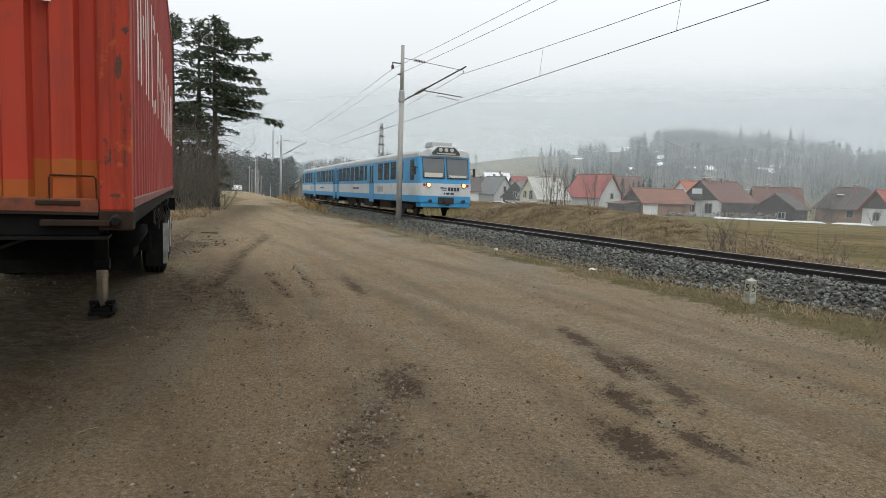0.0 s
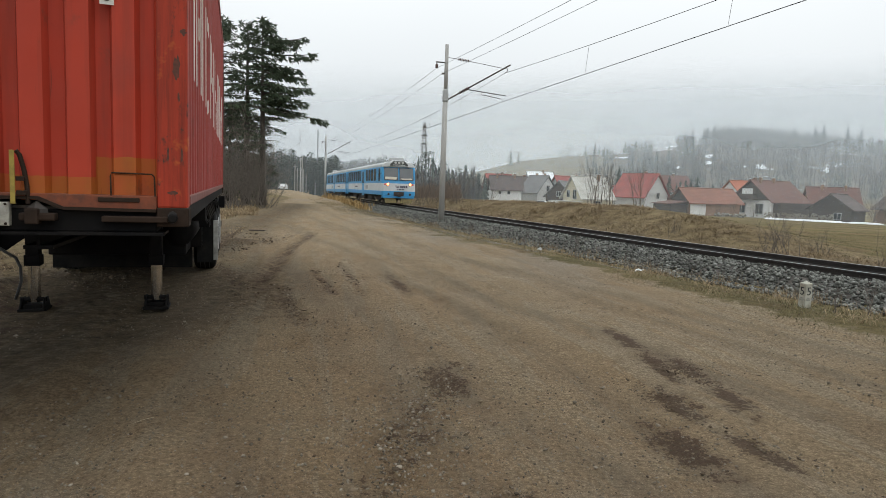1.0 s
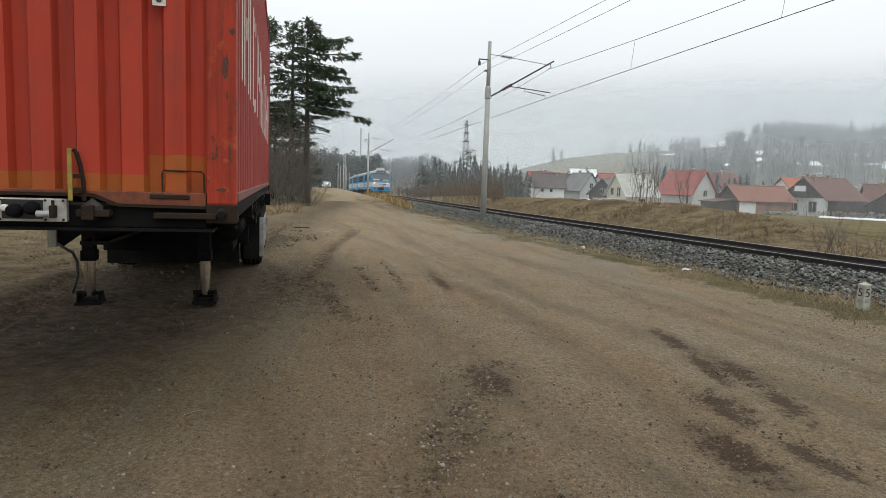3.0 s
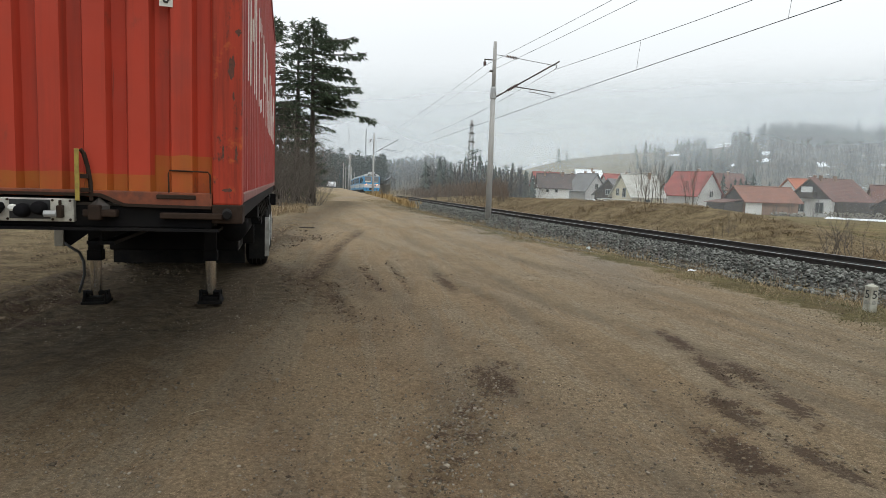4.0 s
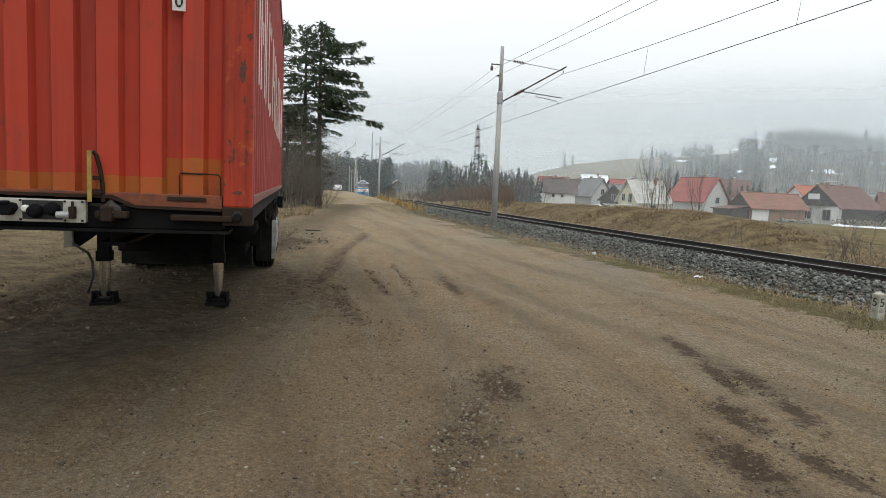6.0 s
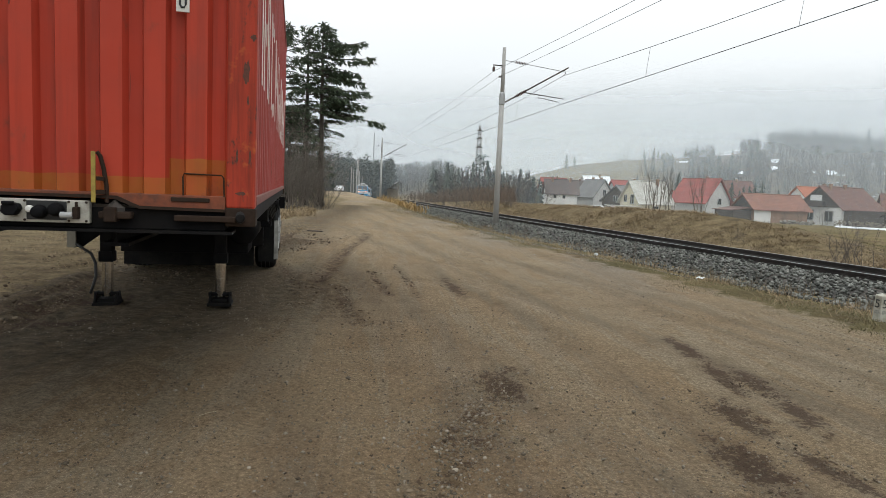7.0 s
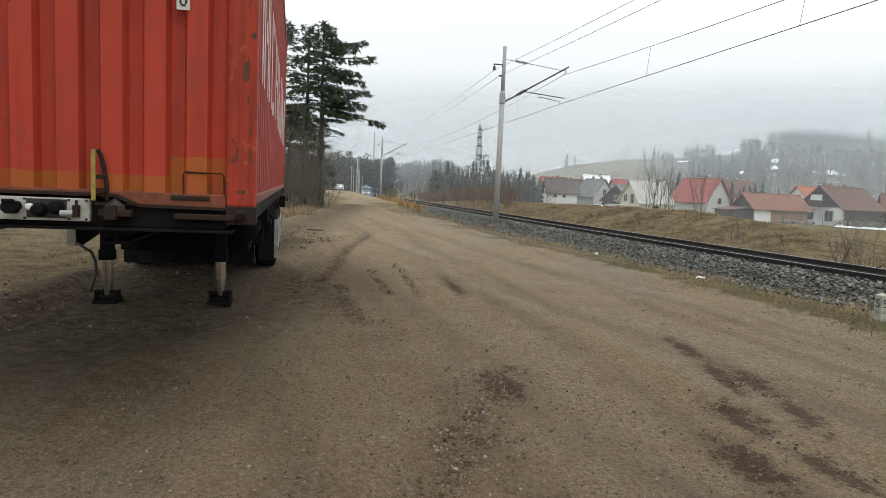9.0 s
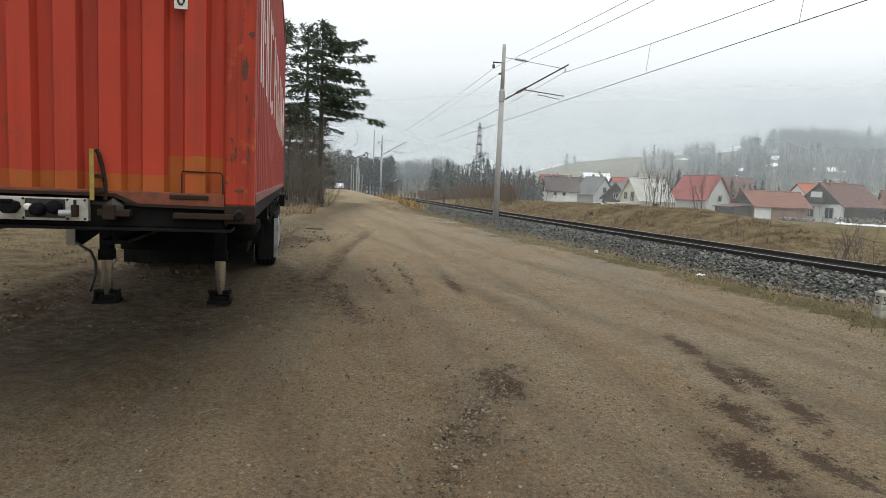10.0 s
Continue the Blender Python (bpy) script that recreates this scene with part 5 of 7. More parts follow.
M_BLACKPAINT = Nodes("black_paint").done((0.03, 0.03, 0.03), 0.8)
M_FAINT = worn("faint_paint", (0.25, 0.25, 0.22), (0.5, 0.48, 0.42), 0.9, 0, 30, 60, 0.9)
build_stone()


def build_litter():
    x, y = 3.25, 13.25
    z = gz(x, y) + 0.03
    g = Geo()
    g.add([(-0.16, -0.06, 0.0), (-0.05, -0.09, 0.05), (0.07, -0.06, 0.02), (0.18, -0.07, 0.06), (-0.15, 0.07, 0.06), (-0.04, 0.05, 0.11), (0.08, 0.08, 0.06), (0.17, 0.05, 0.10)],
          [(0, 1, 5, 4), (1, 2, 6, 5), (2, 3, 7, 6)])
    ob = part("plastic_scrap", g, M_SCRAP)
    ob.modifiers.new("thick", "SOLIDIFY").thickness = 0.004
    ob.matrix_basis = pose(x, y, z, 0, 0, -20) @ Matrix.Diagonal((0.48, 0.48, 0.45, 1))
    tagged(ob, "crumpled white plastic scrap on the grass verge", "litter")
    x, y = 1.55, 17.4
    c = part("drinks_cup", Geo().lathe(((0, 0, 0), (0, 0, 0.1)), [(0, 0.03), (0.1, 0.042)], 14), M_SCRAP)
    c.matrix_basis = pose(x, y, gz(x, y) + 0.06, 80, 0, 30)
    tagged(c, "small white cup thrown beside the ballast", "litter")
    x, y = -2.01, 3.72
    st = part("straw_stalk", Geo().tube([(-0.06, -0.03, 0.006), (0.0, 0.0, 0.010), (0.065, 0.022, 0.007)], 0.0016, 5), M_STALK)
    st.matrix_basis = pose(x, y, gz(x, y), 0, 0, 35)
    tagged(st, "single dry straw stalk lying on the dirt", "straw")
    x, y = -6.7, 18.8
    b = part("board", Geo().box(-0.24, 0.24, -0.04, 0.04, 0.0, 0.035), M_DARKWOOD, None, "", 0.01)
    b.matrix_basis = pose(x, y, gz(x, y) + 0.0, 0, 0, 5)
    tagged(b, "dark wooden board lying on the dirt", "board")


M_STALK = worn("dry_stalk", (0.48, 0.40, 0.26), (0.30, 0.24, 0.15), 0.9, 0, 20, 60, 0.5)
M_SCRAP = worn("scrap_white", (0.58, 0.62, 0.62), (0.34, 0.36, 0.35), 0.4, 0, 9, 50, 0.4)
build_litter()

# ---------------------------------------------------------------- houses
def build_house(bearing, far, swing, length, width, eave, ridge, wall, roof, label, gable=None, windows=(), side_windows=(), chimneys=(), hip=0.0, dz=0.0, name="house"):
    """The ridge runs along the house's own y; the front gable looks to -y. swing turns the house so that its right side shows."""
    x, y, z = spot(bearing, far)
    h = thing(name, pose(x, y, z + dz - 0.15, 0, 0, bearing - swing), label, "house" if name == "house" else name.split("_")[-1], "houses of the village")
    w, l = width / 2, length / 2
    part("wall", Geo().box(-w, w, -l, l, 0, eave), wall, h)
    for s in (-1, 1):
        yy = s * (l - hip * 0.5)
        if hip == 0:
            part("gable", Geo().prism([(-w, eave), (w, eave), (0, ridge - 0.1)], yy - 0.12, yy + 0.12, "y"), gable or wall, h)
    o, t = 0.55, 0.16
    rise = (ridge - eave) / w
    for s in (-1, 1):
        ex, ez = s * (w + o), eave - o * rise
        g = Geo()
        ya, yb = -l - 0.6, l + 0.6
        ra, rb = ya + hip, yb - hip
        top = [(ex, ya, ez + t), (ex, yb, ez + t), (0, rb, ridge + t), (0, ra, ridge + t)]
        bot = [(ex, ya, ez), (ex, yb, ez), (0, rb, ridge), (0, ra, ridge)]
        g.add(top + bot, [(0, 1, 2, 3), (7, 6, 5, 4), (0, 4, 5, 1), (1, 5, 6, 2), (2, 6, 7, 3), (3, 7, 4, 0)])
        part("roof", g, roof, h)
    if hip:
        for s in (-1, 1):
            ye, yr = s * (l + 0.6), s * (l + 0.6 - hip)
            g = Geo().add([(-w - o, ye, eave - o * rise), (w + o, ye, eave - o * rise), (0, yr, ridge + t), (-w - o, ye, eave - o * rise + t), (w + o, ye, eave - o * rise + t)],
                          [(0, 1, 4, 3), (3, 4, 2), (0, 2, 1)])
            part("roof_end", g, roof, h)
    part("ridge_cap", Geo().tube([(0, -l - 0.62 + hip, ridge + t), (0, l + 0.62 - hip, ridge + t)], 0.11, 8), roof, h)
    for wx, wz, ww, wh in windows:
        f = part("window", Geo().box(wx - ww / 2 - 0.1, wx + ww / 2 + 0.1, -l - 0.16, -l - 0.02, wz - 0.1, wz + wh + 0.1), M_WINFRAME, h)
        part("pane", Geo().box(wx - ww / 2, wx + ww / 2, -l - 0.19, -l - 0.15, wz, wz + wh), M_GLASS, f)
        part("mullion", Geo().box(wx - 0.04, wx + 0.04, -l - 0.21, -l - 0.18, wz, wz + wh), M_WINFRAME, f)
    for s, wy, wz, ww, wh in side_windows:
        xa = s * w
        f = part("window", Geo().box(min(xa, xa + s * 0.05), max(xa, xa + s * 0.05), wy - ww / 2 - 0.1, wy + ww / 2 + 0.1, wz - 0.1, wz + wh + 0.1), M_WINFRAME, h)
        part("pane", Geo().box(min(xa + s * 0.04, xa + s * 0.08), max(xa + s * 0.04, xa + s * 0.08), wy - ww / 2, wy + ww / 2, wz, wz + wh), M_GLASS, f)
    for cx, cy in chimneys:
        zc = ridge - abs(cx) * rise
        c = part("chimney", Geo().box(cx - 0.22, cx + 0.22, cy - 0.22, cy + 0.22, zc - 0.4, ridge + 0.65), M_BRICKWALL, h)
        part("chimney_cap", Geo().box(cx - 0.28, cx + 0.28, cy - 0.28, cy + 0.28, ridge + 0.65, ridge + 0.76), M_GREYPLASTER, c)
    return h


M_WINFRAME = worn("window_frame_paint", (0.42, 0.42, 0.40), (0.3, 0.3, 0.28), 0.7, 0, 3, 20, 0.4)
white = build_house(-23.2, 136, 32, 11.5, 8.0, 3.4, 6.9, M_PLASTER, M_TILE_BROWN, "white village house with a brown tiled roof", M_DARKWOOD,
                    [(-1.6, 1.1, 1.3, 1.7), (1.9, 1.0, 1.3, 1.7)], [(1, -3.6, 1.3, 1.0, 1.0)], [(0.5, -4.0), (-0.5, -4.2), (0.3, 0.4)])
part("balcony", Geo().box(-1.8, 1.2, -6.9, -5.75, 3.55, 4.5), M_DARKWOOD, white)
part("balcony_wall", Geo().box(-1.7, 0.4, -5.95, -5.86, 4.5, 5.5), M_PLASTER, white)
part("lean_to", Geo().box(3.9, 5.4, -5.0, 5.6, 0.0, 3.0), M_DARKWOOD, white, "dark wooden side shed")
barn = build_house(-18.5, 124, 52, 10.2, 5.6, 2.6, 4.8, M_BRICKWALL, M_TILE_ORANGE, "long low barn with a red tiled roof", M_DARKWOOD, [], [(1, -3.2, 1.2, 1.3, 0.8)])
part("end_wall", Geo().box(2.82, 2.9, -5.1, -2.0, 0.0, 2.5), M_PLASTER, barn, "white plastered wall end")
part("porch", Geo().box(-2.8, 2.2, -8.6, -5.2, 0.0, 2.1), M_DARKWOOD, barn, "dark open wooden porch")
part("porch_roof", Geo().prism([(-9.0, 2.0), (-5.0, 2.6), (-5.0, 2.72), (-9.0, 2.12)], -3.0, 2.4, "x"), M_TILE_BROWN, barn)
build_house(-21.4, 158, 40, 9, 8.5, 3.6, 7.6, M_PLASTER, M_TILE_BRIGHT, "house with a bright orange tiled roof", None, [], [], [(0.4, 1.0)])
build_house(-13.3, 142, -50, 8.5, 7.2, 3.6, 7.9, M_GREYPLASTER, M_TILE_RED, "grey plastered house with a bright red roof", None,
            [(0.4, 3.0, 0.8, 1.1), (1.2, 0.9, 0.9, 1.1)], [], [(0.4, -1.0)])
build_house(-11.2, 150, 5, 6, 5.0, 2.6, 5.4, M_GREYPLASTER, M_TILE_RED, "small house with a red roof behind the shrubs", None, [(0, 1.0, 0.9, 1.1)])
cream = build_house(-9.0, 128, 54, 7.0, 6.2, 2.8, 6.4, M_CREAM, M_TILE_GREY, "cream house with a pale sheet roof", None,
                    [(-1.2, 2.6, 0.8, 1.2), (0.9, 2.3, 0.9, 1.6), (0.9, 0.5, 0.8, 1.1)], [(1, 0, 0.9, 1.2, 1.0)], [(0.5, 2.0)])
part("annex", Geo().box(-3.2, 3.4, -6.2, -3.55, 0.0, 1.7), M_CREAM, cream)
part("annex_roof", Geo().box(-3.6, 3.8, -6.6, -3.5, 1.7, 1.85), M_TILE_GREY, cream, "flat pale roof")
build_house(-7.0, 146, 22, 6, 6.0, 3.0, 6.0, M_DARKWOOD, M_TILE_SLATE, "dark wooden gabled house with a slate roof", None, [(0, 2.8, 0.9, 1.0)], [], [(0.8, 1.0)])
build_house(-7.6, 165, 60, 9, 7, 4.4, 7.8, M_GREYPLASTER, M_TILE_RED, "house with a red roof behind darker ones", None, [], [], [(0.4, 1.0)])
build_house(-4.75, 158, -42, 6, 6.0, 3.9, 7.5, M_GREYPLASTER, M_TILE_SLATE, "grey house with a dull slate roof", None, [(0.2, 4.0, 0.8, 1.2), (0.3, 1.2, 0.9, 1.2)], [], [(0.4, -1.6), (0.4, 1.2)])
build_house(-3.55, 164, -30, 5, 4.6, 4.4, 7.3, M_YELLOWPLASTER, M_TILE_DARK, "yellow house with a dark roof", None, [(0, 1.5, 1.0, 1.2)], [], [(0.3, 1.0)])
build_house(-1.85, 150, 82, 6.6, 6.2, 3.1, 5.9, M_PLASTER, M_TILE_DARK, "low white house with a dark tiled roof", None, [], [(1, -1.6, 1.9, 0.5, 0.6), (1, 0.4, 1.9, 0.5, 0.6)], [(0.4, -2), (0.4, 2)], dz=1.0)
build_house(-1.2, 190, 70, 7, 6.0, 4.8, 8.6, M_PLASTER, M_TILE_RED, "house with a faded red roof beyond the low white one", None, [], [], [(0.3, 1)])
build_house(-4.8, 195, 70, 7, 6, 6.0, 9.6, M_PLASTER, M_SNOW, "house with a snow-covered roof", None, [], [], [(0.3, 1)])
build_house(-27.9, 130, 18, 7, 6.4, 2.4, 4.7, M_DARKWOOD, M_TILE_DARK, "dark brown wooden shed with a gabled roof", None, [(1.2, 0.6, 1.0, 1.0)])
build_house(-27.4, 160, 76, 9, 7, 3.2, 6.8, M_BRICKWALL, M_TILE_BROWN, "house with a wide brown tiled roof", None, [], [(1, 1, 4.6, 0.6, 0.6)], [(0.5, -2), (0.5, 2.4)])
right = build_house(-32.4, 138, 66, 8.5, 7.0, 3.0, 6.4, M_BRICKWALL, M_TILE_DARK, "old house with a worn hipped brown roof", None, [], [(1, 2.5, 1.2, 1.1, 1.2), (1, -1.5, 1.2, 1.0, 1.2)], [(0.3, 0.5)], 2.2)
part("snow_lump", Geo().box(1.5, 2.3, -3.0, -2.0, 5.1, 5.3), M_SNOW, right)
build_house(-35.6, 124, 50, 8, 6.5, 2.8, 5.6, M_PLASTER, M_TILE_RED, "house with a red roof at the village edge", M_DARKWOOD, [(0, 1.0, 1.0, 1.2)])
build_house(-41.0, 130, 40, 10, 7.5, 3.2, 6.8, M_PLASTER, M_TILE_BROWN, "white house with a brown roof among the others", None, [(0, 1.0, 1.0, 1.2)])
build_house(-15.6, 190, 60, 10, 8, 5.5, 9.5, M_GREYPLASTER, M_TILE_BROWN, "house on the slope behind the village", None, [], [], [(0.3, 1)])


def build_village_bits():
    # firewood stack beside the white house
    x, y, z = spot(-25.3, 126)
    stack = thing("firewood_stack", pose(x, y, z - 0.1, 0, 0, -25), "long stack of weathered split firewood", "firewood")
    rng = random.Random(8)
    g = Geo()
    for n in range(420):
        lx, lz = rng.uniform(-5.2, 5.2), rng.uniform(0.05, 1.25)
        if lz > 1.3 - 0.25 * abs(math.sin(lx * 1.3)):
            continue
        r = rng.uniform(0.07, 0.13)
        g.tube([(lx, rng.uniform(-0.6, -0.5), lz), (lx, 0.5, lz)], r, 5)
    tagged(part("logs", g, M_GREYWOOD, stack), kind="stuff")
    # strip of old snow and smaller leftovers
    for bearing, far, a, b, sw in ((-26.2, 114, 5.6, 0.55, -27), (-32.6, 116, 2.6, 0.35, -33), (-29.6, 115, 2.4, 0.35, -30), (-23.5, 116, 1.4, 0.4, -20)):
        x, y, z = spot(bearing, far)
        rng = random.Random(int(far * 10 + a))
        g, ring = Geo(), []
        for k in range(40):
            w = 2 * math.pi * k / 40
            q = 1 + 0.25 * math.sin(3 * w + a) + rng.uniform(-0.15, 0.15)
            ring.append((a * q * math.cos(w), b * q * math.sin(w)))
        vs = [(0, 0, 0.28)] + [(0.6 * p, 0.6 * q, 0.24) for p, q in ring] + [(p, q, -0.12) for p, q in ring]
        g.add(vs, [(0, 1 + k, 1 + (k + 1) % 40) for k in range(40)] + [(1 + k, 41 + k, 41 + (k + 1) % 40, 1 + (k + 1) % 40) for k in range(40)])
        ob = part("snow_patch", g, M_SNOW, None, "", 0, True)
        ob.matrix_basis = pose(x, y, z, 0, 0, sw)
        tagged(ob, "thin strip of old snow on the meadow", "snow", "snow patches")
    # rubble heap by the barn
    for bearing, far in ((-19.7, 117), (-21.0, 117)):
        x, y, z = spot(bearing, far)
        g = Geo()
        rng = random.Random(int(-bearing * 10))
        for k in range(14):
            g.box(-0.2, 0.3, -0.15, 0.2, 0, 0.25, pose(rng.uniform(-1.2, 1.2), rng.uniform(-0.4, 0.4), rng.uniform(0, 0.4), rng.uniform(0, 60), rng.uniform(0, 60), rng.uniform(0, 90)))
        ob = part("rubble_heap", g, M_GREYWOOD)
        ob.matrix_basis = pose(x, y, z)
        tagged(ob, "small heap of pale rubble beside the barn", "rubble", "", "stuff")


build_village_bits()


def build_car(bearing, far, turn, paint, label):
    x, y, z = spot(bearing, far)
    c = thing("parked_car", pose(x, y, z, 0, 0, turn), label, "car", "parked cars")
    side = [(-2.1, 0.35), (2.1, 0.35), (2.15, 0.65), (2.0, 0.85), (1.0, 0.95), (0.45, 1.42), (-1.2, 1.45), (-1.85, 1.0), (-2.12, 0.9)]
    part("body", Geo().prism([(a, b) for a, b in side], -0.82, 0.82, "x"), paint, c, "", 0.06)
    for s in (-1, 1):
        part("side_window", Geo().prism([(0.8, 0.98), (0.4, 1.36), (-1.1, 1.38), (-1.55, 1.0)], s * 0.80, s * 0.835, "x"), M_GLASS, c)
        for yy in (-1.3, 1.3):
            part("wheel", Geo().lathe(((s * 0.66, yy, 0.31), (s * 0.85, yy, 0.31)), [(0, 0.30), (0.02, 0.31), (0.17, 0.31), (0.19, 0.27)], 18), M_RUBBER, c)
    part("windscreen", Geo().add([(-0.7, 1.0, 0.97), (0.7, 1.0, 0.97), (0.66, 0.5, 1.40), (-0.66, 0.5, 1.40)], [(0, 1, 2, 3)]), M_GLASS, c)
    return c


M_CARWHITE = worn("car_white", (0.72, 0.73, 0.73), (0.5, 0.5, 0.48), 0.35, 0, 2, 20, 0.3, 0.05)
build_car(-4.9, 128, 70, M_CARWHITE, "white car parked beside the cream house")
build_car(-6.1, 126, 40, M_CARWHITE, "small white car parked at the village edge")
build_car(17.6, 150, 25, M_CARWHITE, "white car parked at the far end of the road")

# ---------------------------------------------------------------- poles, pylon, shelter, signal
def build_pole(bearing, far, top, label="grey wooden line pole beside the railway"):
    x, y, z = spot(bearing, far)
    p = thing("line_pole", pose(x, y, z, 0, 0, 0), label, "pole", "line poles")
    part("shaft", Geo().tube([(0, 0, -0.5), (0, 0, top)], [0.12, 0.085], 10), M_WOODPOLE, p)
    part("cross_arm", Geo().box(-0.5, 0.5, -0.05, 0.05, top - 0.5, top - 0.4), M_WOODPOLE, p)
    for k in (-0.4, 0.4):
        part("pin_insulator", Geo().tube([(k, 0, top - 0.4), (k, 0, top - 0.25)], [0.03, 0.05], 8), M_INSUL, p)


build_pole(16.58, 150, 7.3)
build_pole(15.97, 145, 9.0)
build_pole(16.38, 165, 7.2)
build_pole(15.63, 170, 6.0)


def build_pylon(bearing, far, h):
    x, y, z = spot(bearing, far)
    p = thing("lattice_pylon", pose(x, y, z, 0, 0, 20), "tall grey lattice power pylon standing among the trees", "pylon")

    def half(t):
        return 1.35 * (1 - t) + 0.22 * t
    for sx in (-1, 1):
        for sy in (-1, 1):
            part("leg", Geo().tube([(sx * half(0), sy * half(0), 0), (sx * half(1), sy * half(1), h)], [0.08, 0.04], 5), M_DARKSTEEL, p)
    n = 14
    for k in range(n):
        a, b = k / n, (k + 1) / n
        for fx, fy in (((-1, -1), (1, -1)), ((1, -1), (1, 1)), ((1, 1), (-1, 1)), ((-1, 1), (-1, -1))):
            part("lattice_bar", Geo().tube([(fx[0] * half(a), fx[1] * half(a), h * a), (fy[0] * half(b), fy[1] * half(b), h * b)], 0.026, 4), M_DARKSTEEL, p)
            part("lattice_bar", Geo().tube([(fy[0] * half(a), fy[1] * half(a), h * a), (fx[0] * half(b), fx[1] * half(b), h * b)], 0.026, 4), M_DARKSTEEL, p)
    for t, w in ((0.72, 1.25), (0.83, 1.0), (0.93, 0.8)):
        part("cross_arm", Geo().prism([(-w, h * t), (w, h * t), (w, h * t + 0.09), (0.2, h * t + 0.5), (-0.2, h * t + 0.5), (-w, h * t + 0.09)], -0.05, 0.05, "y"), M_DARKSTEEL, p)


build_pylon(5.45, 190, 23.0)


def build_shelter():
    x, y, z = spot(12.9, 118)
    s = thing("platform_shelter", pose(x, y, z + 0.75, 0, 0, 12), "small wooden platform shelter with a snowy slanting roof", "shelter")
    for px in (-0.9, 0.9):
        for py in (-1.2, 1.2):
            part("post", Geo().box(px - 0.08, px + 0.08, py - 0.08, py + 0.08, -1.2, 1.9 + 0.5 * px), M_GREYWOOD, s)
    part("roof", Geo().prism([(-1.5, 0.9), (1.0, 2.75), (1.0, 2.90), (-1.5, 1.05)], -1.7, 1.7, "y"), M_DARKWOOD, s)
    part("roof_snow", Geo().prism([(0.2, 2.32), (1.02, 2.90), (1.02, 3.0), (0.2, 2.42)], -1.6, 1.6, "y"), M_SNOW, s)
    part("right_roof", Geo().prism([(1.0, 2.75), (1.7, 2.35), (1.7, 2.5), (1.0, 2.9)], -1.7, 1.7, "y"), M_DARKWOOD, s)
    part("back_wall", Geo().box(-0.9, 0.9, 1.2, 1.3, -0.9, 1.5), M_GREYWOOD, s)


build_shelter()


def build_signal():
    x, y, z = spot(14.85, 150)
    s = thing("railway_signal", pose(x, y, z, 0, 0, 15), "black railway light signal on a post beside the track", "signal")
    part("post", Geo().tube([(0, 0, -0.5), (0, 0, 3.0)], 0.07, 8), M_STEEL, s)
    h = part("lamp_board", Geo().prism([(0.3 * math.cos(a), 3.0 + 0.5 * math.sin(a)) for a in np.linspace(0, 6.0, 14)], -0.06, 0.06, "y"), M_BLACKPAINT, s)
    for k in (-0.2, 0.2):
        part("lens", Geo().lathe(((0, -0.12, 3.0 + k), (0, -0.05, 3.0 + k)), [(0, 0.06), (0.07, 0.10)], 12), M_LENS, h)


build_signal()
x, y, z = spot(14.68, 260)
ant = part("radio_mast", Geo().tube([(0, 0, 0), (0, 0, 14)], [0.30, 0.24], 8), M_STEEL)
ant.matrix_basis = pose(x, y, z + 10)
tagged(ant, "pale slim radio mast rising over the forest", "radio mast")

# ---------------------------------------------------------------- trees
def needle_spray(g, p, d, size, rng):
    """A flat drooping twig of needles: three crossed slivers."""
    side = d.cross(Vector((0, 0, 1)))
    side = side.normalized() if side.length > 0.01 else Vector((1, 0, 0))
    for k in range(4):
        a = (d * rng.uniform(0.2, 1.0) + side * rng.uniform(-0.9, 0.9) + Vector((0, 0, rng.uniform(-0.75, 0.15)))).normalized()
        b = a.cross(Vector((rng.uniform(-1, 1), rng.uniform(-1, 1), rng.uniform(-0.3, 1)))).normalized()
        s, w = size * rng.uniform(0.7, 1.6), size * rng.uniform(0.08, 0.17)
        q = p + a * s * 0.5
        g.add([tuple(p), tuple(q + b * w), tuple(p + a * s), tuple(q - b * w)], [(0, 1, 2, 3)])


